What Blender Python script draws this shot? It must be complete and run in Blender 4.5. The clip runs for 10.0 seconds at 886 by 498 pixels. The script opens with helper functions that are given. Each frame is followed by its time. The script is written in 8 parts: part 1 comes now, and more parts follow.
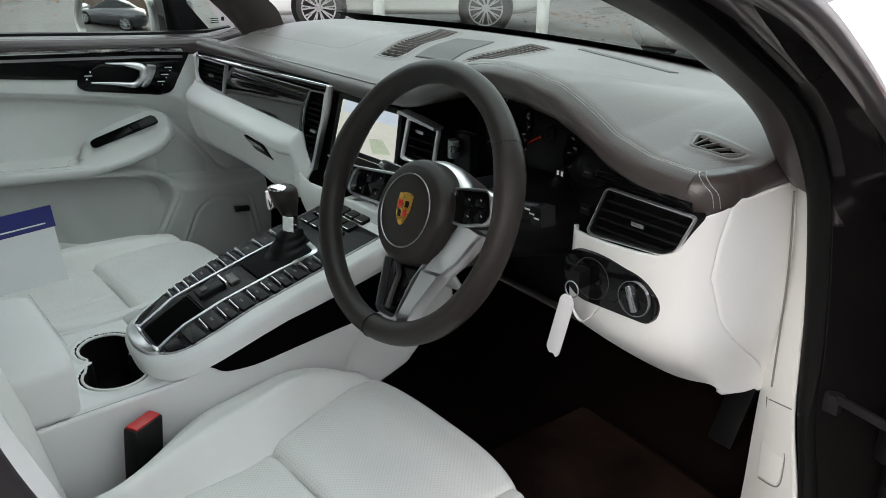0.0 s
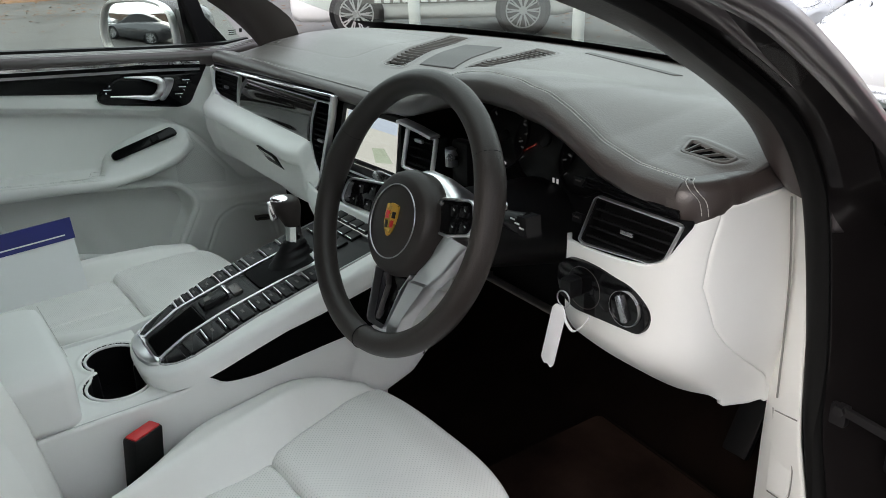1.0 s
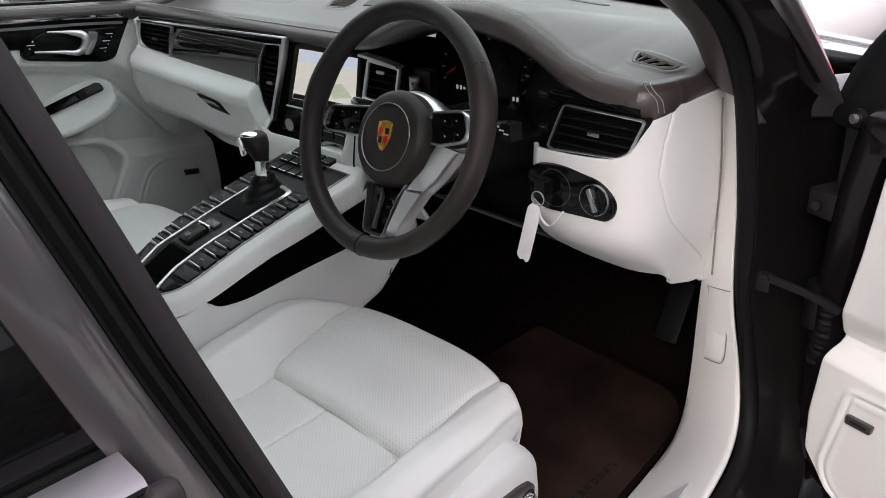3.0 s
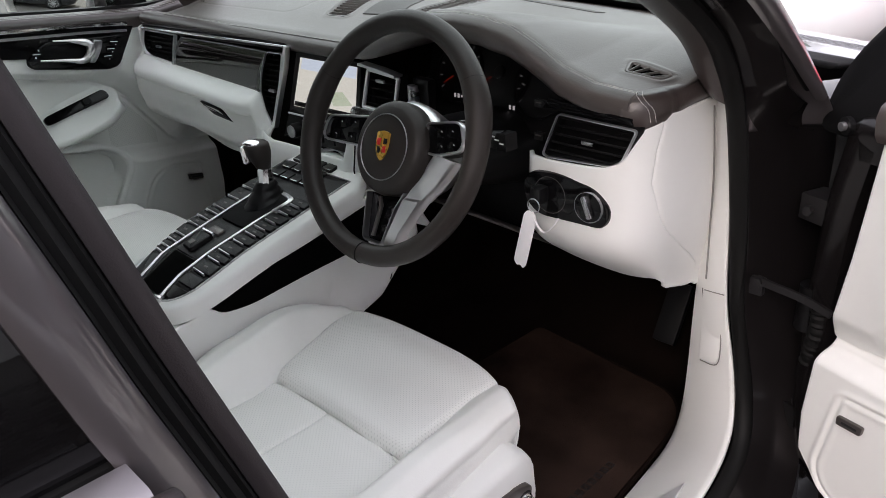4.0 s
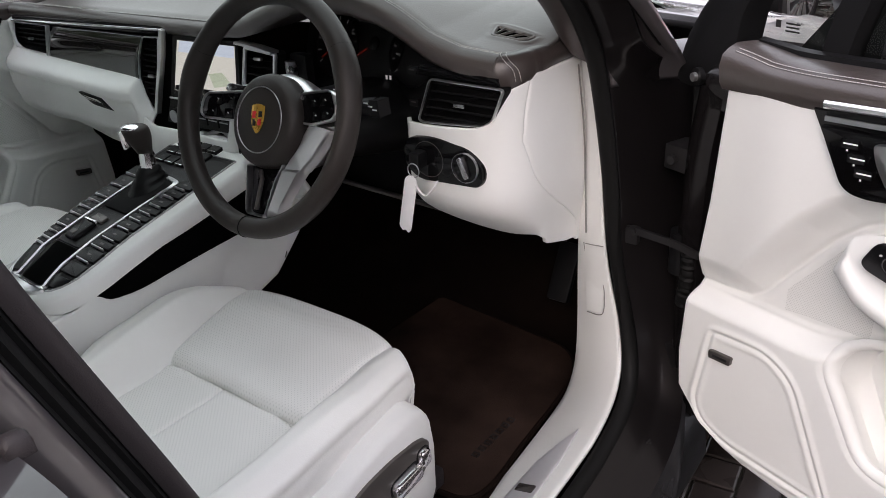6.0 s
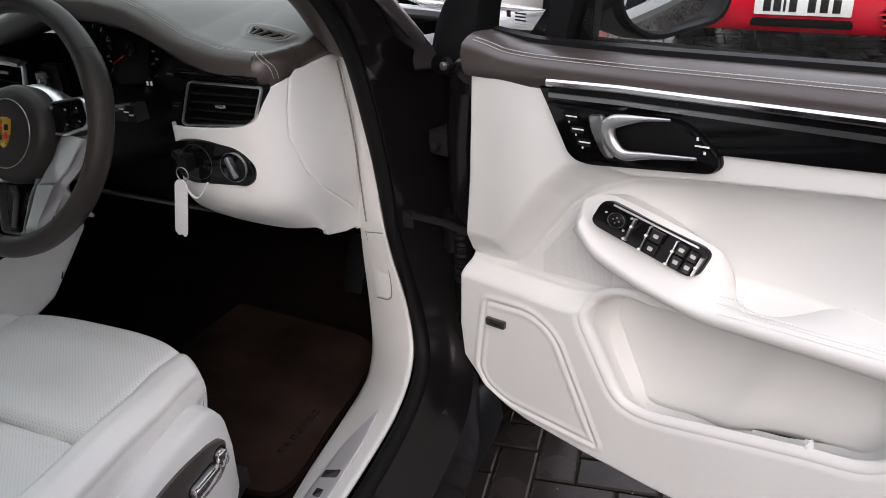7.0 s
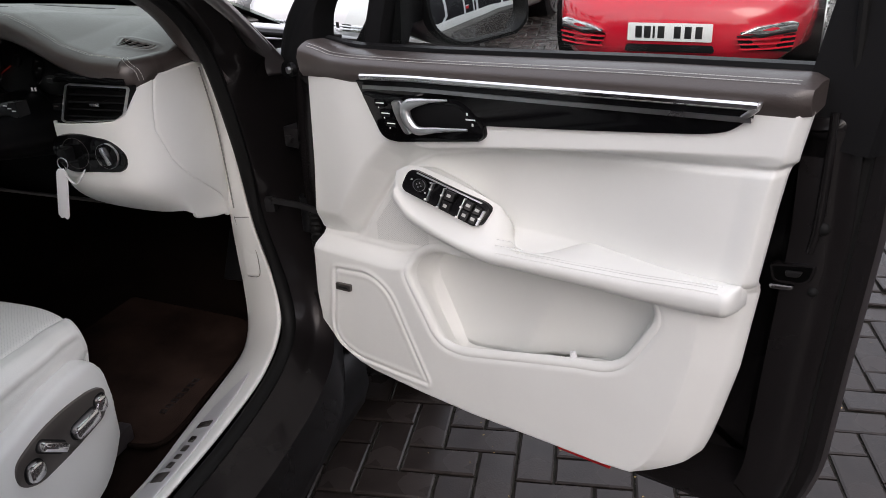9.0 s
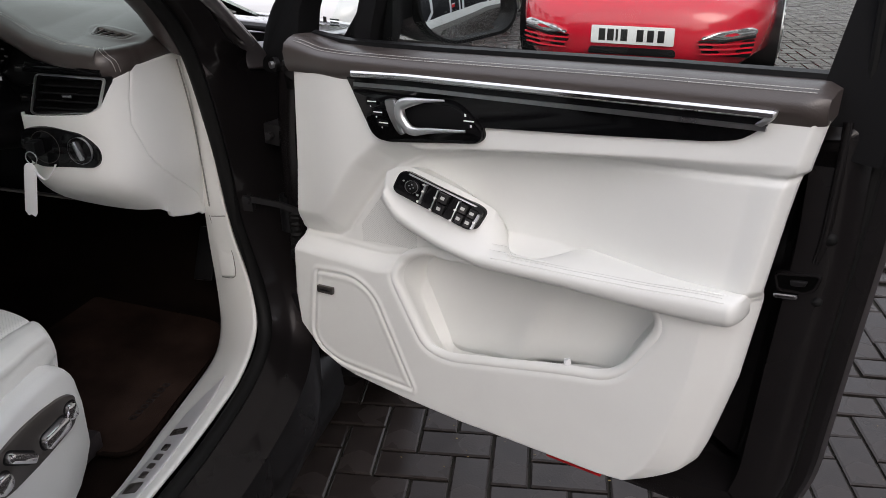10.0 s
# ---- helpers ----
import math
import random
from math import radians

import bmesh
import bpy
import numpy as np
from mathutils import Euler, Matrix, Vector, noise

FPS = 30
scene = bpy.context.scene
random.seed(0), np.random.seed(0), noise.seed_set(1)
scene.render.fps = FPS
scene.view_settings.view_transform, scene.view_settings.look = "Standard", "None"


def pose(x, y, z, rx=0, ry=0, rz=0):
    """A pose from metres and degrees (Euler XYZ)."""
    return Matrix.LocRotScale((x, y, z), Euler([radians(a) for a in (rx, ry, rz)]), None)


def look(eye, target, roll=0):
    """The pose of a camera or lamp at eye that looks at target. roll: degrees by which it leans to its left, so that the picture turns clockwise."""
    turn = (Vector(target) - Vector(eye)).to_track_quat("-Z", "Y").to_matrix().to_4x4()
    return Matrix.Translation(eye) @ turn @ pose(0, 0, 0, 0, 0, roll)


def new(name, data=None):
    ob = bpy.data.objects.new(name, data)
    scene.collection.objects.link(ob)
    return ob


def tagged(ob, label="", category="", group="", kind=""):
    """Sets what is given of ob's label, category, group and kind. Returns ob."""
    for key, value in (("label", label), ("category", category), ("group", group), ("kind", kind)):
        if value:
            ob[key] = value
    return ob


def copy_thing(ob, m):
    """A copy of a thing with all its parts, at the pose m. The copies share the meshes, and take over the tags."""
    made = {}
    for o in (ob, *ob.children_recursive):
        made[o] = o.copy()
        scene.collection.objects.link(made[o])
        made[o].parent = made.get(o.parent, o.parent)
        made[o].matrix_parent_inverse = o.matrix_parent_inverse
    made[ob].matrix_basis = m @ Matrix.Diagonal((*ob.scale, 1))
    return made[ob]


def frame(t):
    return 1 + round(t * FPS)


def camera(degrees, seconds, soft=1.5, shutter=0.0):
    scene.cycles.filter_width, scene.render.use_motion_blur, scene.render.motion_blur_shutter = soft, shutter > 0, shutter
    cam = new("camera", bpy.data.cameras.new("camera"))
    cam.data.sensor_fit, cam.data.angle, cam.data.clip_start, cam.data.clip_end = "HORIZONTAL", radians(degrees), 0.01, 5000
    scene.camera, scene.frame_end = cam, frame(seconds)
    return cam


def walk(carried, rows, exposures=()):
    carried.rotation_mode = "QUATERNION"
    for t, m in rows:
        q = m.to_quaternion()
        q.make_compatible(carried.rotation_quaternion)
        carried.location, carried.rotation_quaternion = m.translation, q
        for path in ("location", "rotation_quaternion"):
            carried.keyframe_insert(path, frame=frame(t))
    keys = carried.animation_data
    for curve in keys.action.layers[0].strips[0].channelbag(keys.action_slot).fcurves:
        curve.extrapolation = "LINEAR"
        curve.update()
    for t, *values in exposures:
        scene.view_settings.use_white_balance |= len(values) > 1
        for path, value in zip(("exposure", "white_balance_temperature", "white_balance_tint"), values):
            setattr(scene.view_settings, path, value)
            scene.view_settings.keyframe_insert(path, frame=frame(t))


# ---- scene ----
cam = camera(58.62, 10.0, soft=0.85)
PATH = [
    (0, (1.1498, -0.7547, 1.4330), (-0.2744, 0.4180, 0.6609), 0.47),
    (0.5, (1.1644, -0.7092, 1.4360), (-0.2949, 0.4157, 0.6580), -0.33),
    (1, (1.1860, -0.6922, 1.4386), (-0.3101, 0.3930, 0.6743), -1.46),
    (1.5, (1.2098, -0.7515, 1.4231), (-0.2709, 0.3628, 0.6709), -1.68),
    (2, (1.1931, -0.8647, 1.4090), (-0.1386, 0.4001, 0.6172), -1.30),
    (2.5, (1.1823, -0.8984, 1.4047), (-0.0859, 0.4074, 0.5762), -1.34),
    (4, (1.2088, -0.9067, 1.4366), (-0.0634, 0.3805, 0.5854), -2.13),
    (4.5, (1.2005, -0.9137, 1.4067), (-0.0735, 0.4040, 0.6063), -2.35),
    (5, (1.2061, -0.9088, 1.3951), (-0.0721, 0.3940, 0.5773), -2.32),
    (5.2, (1.2158, -0.9091, 1.3990), (-0.0644, 0.3834, 0.5680), -2.58),
    (6.3, (1.3045, -0.8954, 1.4119), (0.4152, 0.4418, 0.5988), -3.45),
    (6.5, (1.3228, -0.8878, 1.4059), (0.5188, 0.5037, 0.5952), -3.23),
    (7, (1.3624, -0.9147, 1.4039), (0.7039, 0.5575, 0.6045), -2.96),
    (7.5, (1.4536, -0.9824, 1.4092), (0.8235, 0.5156, 0.6353), -2.12),
    (8, (1.5460, -1.0780, 1.3991), (0.9337, 0.4474, 0.6655), -2.89),
    (8.5, (1.5868, -1.1015, 1.4023), (1.0143, 0.4399, 0.6701), -2.89),
    (9, (1.6022, -1.1120, 1.4000), (1.0863, 0.4468, 0.6626), -2.53),
    (9.5, (1.5944, -1.1213, 1.4030), (1.1317, 0.4541, 0.6654), -1.66),
    (10, (1.5306, -1.0968, 1.3971), (1.1205, 0.4896, 0.6520), -0.33),
]
walk(cam, [(t, look(eye, target, roll)) for t, eye, target, roll in PATH], [(0, 1.43, 6520, 12.5), (1.4, 1.41, 6520, 13.5), (2.2, 1.38, 6620, 20.5), (5.2, 1.36, 6620, 20.5), (6.4, 1.22, 6620, 20.5), (7.0, 1.10, 6570, 20), (8.0, 0.94, 6540, 19.5), (9.0, 0.88, 6540, 17.5), (10.0, 0.77, 6540, 15.5)])

# ---- light: an overcast sky ----
world = bpy.data.worlds.new("overcast_sky")
scene.world = world
world.use_nodes = True
wn = world.node_tree.nodes
wl = world.node_tree.links
sky = wn.new("ShaderNodeTexSky")
sky.sky_type = "NISHITA"
sky.sun_disc = False
sky.sun_elevation, sky.sun_rotation = radians(34), radians(160)
sky.air_density, sky.dust_density, sky.ozone_density = 1.0, 5.0, 1.0
cloud = wn.new("ShaderNodeMixRGB")
cloud.inputs[0].default_value = 0.78
cloud.inputs[2].default_value = (7.6, 7.9, 8.3, 1)
wl.new(sky.outputs[0], cloud.inputs[1])
wl.new(cloud.outputs[0], wn["Background"].inputs[0])
wn["Background"].inputs[1].default_value = 0.12
sun = new("sun", bpy.data.lights.new("sun", "SUN"))
sun.data.energy, sun.data.angle, sun.data.color = 0.3, radians(30), (1.0, 0.97, 0.93)
sun.matrix_world = look((2.5, -7, 5), (0, 0, 0))


# ---- materials ----
def mat(name, colour, rough=0.5, metal=0.0, grain=0.0, size=400.0, vary=0.06, stain=3.0, coat=0.0, rough_vary=0.08, spec=0.5):
    """Principled surface with stains at one scale, grain and bump at another."""
    m = bpy.data.materials.new(name)
    m.use_nodes = True
    n, l = m.node_tree.nodes, m.node_tree.links
    b = n["Principled BSDF"]
    b.inputs["Roughness"].default_value = rough
    b.inputs["Metallic"].default_value = metal
    b.inputs["Coat Weight"].default_value = coat
    b.inputs["Coat Roughness"].default_value = 0.05
    b.inputs["Specular IOR Level"].default_value = spec
    co = n.new("ShaderNodeTexCoord")
    big = n.new("ShaderNodeTexNoise")
    big.inputs["Scale"].default_value = stain
    big.inputs["Detail"].default_value = 5
    l.new(co.outputs["Object"], big.inputs["Vector"])
    fine = n.new("ShaderNodeTexNoise")
    fine.inputs["Scale"].default_value = size
    fine.inputs["Detail"].default_value = 3
    l.new(co.outputs["Object"], fine.inputs["Vector"])
    ramp = n.new("ShaderNodeMapRange")
    ramp.inputs["From Min"].default_value, ramp.inputs["From Max"].default_value = 0.3, 0.7
    ramp.inputs["To Min"].default_value, ramp.inputs["To Max"].default_value = 1 - vary, 1 + vary
    l.new(big.outputs["Fac"], ramp.inputs["Value"])
    mul = n.new("ShaderNodeVectorMath")
    mul.operation = "SCALE"
    mul.inputs[0].default_value = colour
    l.new(ramp.outputs[0], mul.inputs["Scale"])
    l.new(mul.outputs[0], b.inputs["Base Color"])
    rr = n.new("ShaderNodeMapRange")
    rr.inputs["From Min"].default_value, rr.inputs["From Max"].default_value = 0.3, 0.7
    rr.inputs["To Min"].default_value, rr.inputs["To Max"].default_value = max(rough - rough_vary, 0.02), min(rough + rough_vary, 1)
    l.new(big.outputs["Fac"], rr.inputs["Value"])
    l.new(rr.outputs[0], b.inputs["Roughness"])
    if grain:
        bump = n.new("ShaderNodeBump")
        bump.inputs["Strength"].default_value = grain
        bump.inputs["Distance"].default_value = 0.001
        l.new(fine.outputs["Fac"], bump.inputs["Height"])
        l.new(bump.outputs[0], b.inputs["Normal"])
    return m


def mathn(m, op, a, b=None):
    q = m.node_tree.nodes.new("ShaderNodeMath")
    q.operation = op
    for i, v in enumerate((a, b)):
        if v is None:
            continue
        if isinstance(v, (int, float)):
            q.inputs[i].default_value = v
        else:
            m.node_tree.links.new(v, q.inputs[i])
    return q.outputs[0]


def perforate(m, pitch=0.0064, radius=0.20, axes=(0, 1), strength=0.31):
    """Pricks fine rows of holes into a leather."""
    n, l = m.node_tree.nodes, m.node_tree.links
    co = n.new("ShaderNodeTexCoord")
    sep = n.new("ShaderNodeSeparateXYZ")
    l.new(co.outputs["Object"], sep.inputs[0])
    u = mathn(m, "DIVIDE", sep.outputs[axes[0]], pitch)
    v = mathn(m, "DIVIDE", sep.outputs[axes[1]], pitch)
    a = mathn(m, "ADD", u, v)
    c = mathn(m, "SUBTRACT", u, v)
    fa = mathn(m, "SUBTRACT", mathn(m, "FRACT", a), 0.5)
    fc = mathn(m, "SUBTRACT", mathn(m, "FRACT", c), 0.5)
    d = mathn(m, "ADD", mathn(m, "MULTIPLY", fa, fa), mathn(m, "MULTIPLY", fc, fc))
    hole = mathn(m, "LESS_THAN", d, radius * radius)
    b = n["Principled BSDF"]
    old = b.inputs["Base Color"].links[0].from_socket
    mix = n.new("ShaderNodeMixRGB")
    mix.inputs[2].default_value = (0.28, 0.29, 0.28, 1)
    l.new(mathn(m, "MULTIPLY", hole, strength), mix.inputs[0])
    l.new(old, mix.inputs[1])
    l.new(mix.outputs[0], b.inputs["Base Color"])
    return m


WHITE = mat("pale_grey_leather", (0.77, 0.78, 0.76), 0.46, grain=0.12, size=700, vary=0.03, stain=5)
WHITE_SEAT = mat("pale_seat_leather", (0.79, 0.795, 0.765), 0.42, grain=0.2, size=500, vary=0.035, stain=8)
WHITE_PERF = perforate(mat("perforated_pale_leather", (0.79, 0.795, 0.765), 0.48, grain=0.15, size=500, vary=0.03, stain=8))
WHITE_PLASTIC = mat("pale_grained_plastic", (0.72, 0.73, 0.71), 0.5, grain=0.25, size=1200, vary=0.025, stain=4)
WHITE_MESH = perforate(mat("pale_speaker_mesh", (0.72, 0.73, 0.71), 0.6, vary=0.02), 0.0042, 0.24, (1, 2), 0.34)
BROWN = mat("dark_brown_leather", (0.050, 0.040, 0.037), 0.38, grain=0.35, size=450, vary=0.10, stain=6, spec=0.8)
DASH = mat("dash_top_leather", (0.097, 0.0865, 0.0815), 0.42, grain=0.45, size=380, vary=0.06, stain=3, spec=0.9)
RIM_LEATHER = mat("wheel_leather", (0.024, 0.020, 0.018), 0.45, grain=0.3, size=600, vary=0.08, stain=9, spec=0.35)
BLACK = mat("black_plastic", (0.006, 0.006, 0.0065), 0.40, grain=0.2, size=900, vary=0.1, spec=0.22)
# near-black for hollows, with their shade put into the colour
BLACK_HOLE = mat("black_recess_shade", (0.002, 0.002, 0.002), 0.95, vary=0.05, spec=0.02)
BLACK_MATT = mat("matt_black_plastic", (0.005, 0.005, 0.0055), 0.7, grain=0.2, size=900, vary=0.1, spec=0.12)
GLOSS = mat("piano_black", (0.004, 0.004, 0.0045), 0.10, coat=0.0, spec=0.22, vary=0.05, rough_vary=0.03)
RUBBER = mat("rubber_seal", (0.006, 0.006, 0.006), 0.62, grain=0.2, size=300, vary=0.15, spec=0.15)
CHROME = mat("chrome", (0.78, 0.78, 0.79), 0.10, 1.0, vary=0.02, rough_vary=0.04)
BRIGHT = mat("bright_trim_metal", (0.80, 0.80, 0.81), 0.34, 1.0, grain=0.03, size=900, vary=0.03)
TRIM_GREY = mat("pillar_trim_plastic", (0.024, 0.020, 0.021), 0.55, grain=0.3, size=700, vary=0.1, spec=0.3)
GAP_GREY = mat("trim_gap_grey", (0.20, 0.20, 0.19), 0.7, vary=0.05)
MARK_GREY = mat("pale_switch_mark", (0.42, 0.42, 0.41), 0.5, vary=0.02)
SWITCH_BLACK = mat("switch_black", (0.004, 0.004, 0.0045), 0.24, vary=0.1, spec=0.16)
MOULDING = mat("grey_moulding", (0.29, 0.275, 0.29), 0.45, 0.9, vary=0.06)
SPOKE_METAL = mat("brushed_spoke_metal", (0.62, 0.62, 0.63), 0.36, 1.0, grain=0.05, size=900, vary=0.05)
SATIN = mat("satin_aluminium", (0.44, 0.44, 0.45), 0.30, 1.0, grain=0.05, size=900, vary=0.05)
PAINT = mat("agate_grey_metallic_paint", (0.095, 0.086, 0.09), 0.34, 0.55, vary=0.06, stain=2, coat=1.0, rough_vary=0.05)
# body paint again, far darker: the door frame's shade is in the colour
SHADED_SHELL = mat("shaded_door_frame_paint", (0.009, 0.008, 0.0083), 0.20, 0.1, vary=0.12, stain=5, coat=0.0, rough_vary=0.08, spec=0.28)
# darkened copy of the body paint that carries the jamb's shade
SHADED_JAMB = mat("shaded_jamb_paint", (0.0150, 0.0133, 0.0137), 0.34, 0.6, vary=0.10, stain=6, coat=0.28, spec=0.08, rough_vary=0.10)
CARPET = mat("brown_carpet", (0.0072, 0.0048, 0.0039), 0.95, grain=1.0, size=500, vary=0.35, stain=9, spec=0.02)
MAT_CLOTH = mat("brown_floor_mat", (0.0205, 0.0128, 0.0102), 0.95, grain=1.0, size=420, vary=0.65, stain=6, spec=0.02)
TAG = mat("white_tag_plastic", (0.82, 0.82, 0.83), 0.4, vary=0.02)
RED_PLASTIC = mat("red_plastic", (0.55, 0.012, 0.016), 0.35, vary=0.05)
RED_PAINT = mat("red_car_paint", (0.62, 0.010, 0.030), 0.22, 0.0, vary=0.03, coat=1.0, rough_vary=0.03)
WHITE_PAINT = mat("white_car_paint", (0.72, 0.73, 0.74), 0.25, vary=0.02, coat=1.0, rough_vary=0.03)
DARK_PAINT = mat("dark_car_paint", (0.02, 0.021, 0.024), 0.22, 0.2, vary=0.05, coat=1.0, rough_vary=0.03)
SILVER_PAINT = mat("silver_car_paint", (0.42, 0.43, 0.44), 0.28, 0.6, vary=0.03, coat=0.8)
TYRE = mat("tyre_rubber", (0.014, 0.014, 0.014), 0.8, grain=0.4, size=150, vary=0.2)
ALLOY = mat("alloy", (0.55, 0.55, 0.56), 0.3, 0.9, vary=0.05)
PLATE = mat("white_reflective_plate", (0.80, 0.81, 0.80), 0.35, vary=0.02)
INK = mat("black_ink", (0.01, 0.01, 0.01), 0.4, vary=0.02)
BLUE = mat("blue_print", (0.022, 0.028, 0.17), 0.3, vary=0.04)
PAPER = mat("white_card", (0.78, 0.79, 0.80), 0.5, vary=0.02)
PALE_THREAD = mat("matching_thread", (0.60, 0.605, 0.59), 0.7, vary=0.05)
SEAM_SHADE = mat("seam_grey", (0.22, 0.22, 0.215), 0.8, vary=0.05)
LID = mat("smooth_dark_lid", (0.040, 0.036, 0.035), 0.50, grain=0.2, size=600, vary=0.06, spec=0.5)
LACQUER = mat("polished_dark_veneer", (0.010, 0.009, 0.008), 0.06, vary=0.5, stain=12, coat=1.0, spec=0.5, rough_vary=0.03)
SWITCH_METAL = mat("polished_switch_metal", (0.70, 0.69, 0.70), 0.16, 1.0, vary=0.03, rough_vary=0.05)
CLEAR_LAMP = mat("clear_lamp_glass", (0.60, 0.61, 0.62), 0.14, 0.75, vary=0.5, stain=22, rough_vary=0.1)
THREAD = mat("pale_thread", (0.55, 0.54, 0.52), 0.7, vary=0.05)
GOLD = mat("gold_enamel", (0.62, 0.36, 0.06), 0.28, 0.6, vary=0.1, stain=60)
MIRROR = mat("mirror_glass", (0.86, 0.87, 0.87), 0.015, 1.0, vary=0.0, rough_vary=0.005)
STEEL = mat("hinge_steel", (0.022, 0.021, 0.022), 0.36, 0.4, grain=0.2, size=200, vary=0.25, spec=0.35)
BRUSHED = mat("brushed_plate", (0.68, 0.68, 0.70), 0.5, 0.45, grain=0.1, size=700, vary=0.05)
MAT_GREY = mat("grey_anodised", (0.11, 0.10, 0.095), 0.34, 0.6, vary=0.06)
WALL_WHITE = mat("white_render", (0.72, 0.72, 0.70), 0.85, grain=0.5, size=90, vary=0.06, stain=1.2)


def glass(name, tint=(1, 1, 1), rough=0.0):
    m = bpy.data.materials.new(name)
    m.use_nodes = True
    n, l = m.node_tree.nodes, m.node_tree.links
    n.remove(n["Principled BSDF"])
    tr = n.new("ShaderNodeBsdfTransparent")
    tr.inputs[0].default_value = (*tint, 1)
    gl = n.new("ShaderNodeBsdfGlossy")
    gl.inputs["Roughness"].default_value = rough
    fr = n.new("ShaderNodeFresnel")
    fr.inputs[0].default_value = 1.45
    mx = n.new("ShaderNodeMixShader")
    l.new(fr.outputs[0], mx.inputs[0])
    l.new(tr.outputs[0], mx.inputs[1])
    l.new(gl.outputs[0], mx.inputs[2])
    l.new(mx.outputs[0], n["Material Output"].inputs[0])
    return m


GLASS = glass("clear_glass", (0.83, 0.935, 0.855))
DOOR_GLASS = glass("clear_door_glass", (0.92, 0.965, 0.94))
PRIVACY = mat("privacy_glass", (0.003, 0.003, 0.0033), 0.03, vary=0.05, spec=0.5, rough_vary=0.01)


def glow(name, colour, strength):
    m = bpy.data.materials.new(name)
    m.use_nodes = True
    b = m.node_tree.nodes["Principled BSDF"]
    b.inputs["Base Color"].default_value = (0.02, 0.02, 0.02, 1)
    b.inputs["Emission Color"].default_value = (*colour, 1)
    b.inputs["Emission Strength"].default_value = strength
    b.inputs["Roughness"].default_value = 0.15
    return m


SCREEN_LAND = glow("lit_map_land", (0.78, 0.80, 0.70), 0.27)
SCREEN_SKY = glow("lit_map_sky", (0.66, 0.78, 0.88), 0.27)
SCREEN_PARK = glow("lit_map_park", (0.58, 0.68, 0.50), 0.25)
NEEDLE = glow("lit_red_needle", (1.0, 0.05, 0.02), 0.03)
DIGIT = glow("lit_white_marks", (0.9, 0.9, 0.9), 0.12)
DIGIT_DIM = glow("faint_dial_marks", (0.8, 0.8, 0.8), 0.012)


# ---- mesh helpers ----
def from_mesh(name, verts, faces, material, parent=None, label="", smooth=35):
    me = bpy.data.meshes.new(name)
    me.from_pydata([tuple(map(float, v)) for v in verts], [], faces)
    me.update()
    me.materials.append(material)
    if smooth:
        me.shade_smooth()
        me.set_sharp_from_angle(angle=radians(smooth))
    ob = new(name, me)
    if parent is not None:
        ob.parent = parent
    if label:
        tagged(ob, label)
    return ob


def part(name, bm, material, parent=None, label="", smooth=35):
    bmesh.ops.recalc_face_normals(bm, faces=bm.faces)
    me = bpy.data.meshes.new(name)
    bm.to_mesh(me)
    bm.free()
    me.materials.append(material)
    if smooth:
        me.shade_smooth()
        me.set_sharp_from_angle(angle=radians(smooth))
    ob = new(name, me)
    if parent is not None:
        ob.parent = parent
    if label:
        tagged(ob, label)
    return ob


def thing(name, label, category, at=(0, 0, 0), rz=0.0, group="", kind=""):
    e = new(name)
    e.empty_display_size = 0.1
    e.matrix_world = pose(*at, 0, 0, rz)
    return tagged(e, label, category, group, kind)


def spline(pts, n):
    """n points evenly along a smooth curve through pts."""
    p = np.array(pts, float)
    q = np.vstack([2 * p[0] - p[1], p, 2 * p[-1] - p[-2]])
    out = []
    for i in range(len(p) - 1):
        a, b, c, d = q[i:i + 4]
        for t in np.linspace(0, 1, 24, endpoint=False):
            out.append(0.5 * (2 * b + (c - a) * t + (2 * a - 5 * b + 4 * c - d) * t * t + (3 * b - a - 3 * c + d) * t ** 3))
    out.append(p[-1])
    out = np.array(out)
    s = np.concatenate([[0], np.cumsum(np.linalg.norm(np.diff(out, axis=0), axis=1))])
    return np.stack([np.interp(np.linspace(0, s[-1], n), s, out[:, k]) for k in range(out.shape[1])], 1)


def rounded(poly, r, n=5):
    """A closed outline with its corners rounded; r one radius, or one for each corner."""
    p = [np.array(v, float) for v in poly]
    out = []
    for i, v in enumerate(p):
        rr = r[i] if isinstance(r, (list, tuple)) else r
        a, b = p[i - 1] - v, p[(i + 1) % len(p)] - v
        la, lb = np.linalg.norm(a), np.linalg.norm(b)
        d = min(rr, la * 0.49, lb * 0.49)
        s, e = v + a / la * d, v + b / lb * d
        for t in np.linspace(0, 1, n):
            out.append((1 - t) ** 2 * s + 2 * t * (1 - t) * v + t * t * e)
    return np.array(out)


def inset(poly, d):
    """Moves a closed outline inwards by d."""
    p = np.array(poly, float)
    area = 0.5 * np.sum(p[:, 0] * np.roll(p[:, 1], -1) - np.roll(p[:, 0], -1) * p[:, 1])
    e = np.roll(p, -1, 0) - np.roll(p, 1, 0)
    nrm = np.stack([-e[:, 1], e[:, 0]], 1) * np.sign(area)
    nrm /= np.linalg.norm(nrm, axis=1)[:, None] + 1e-12
    return p + nrm * d


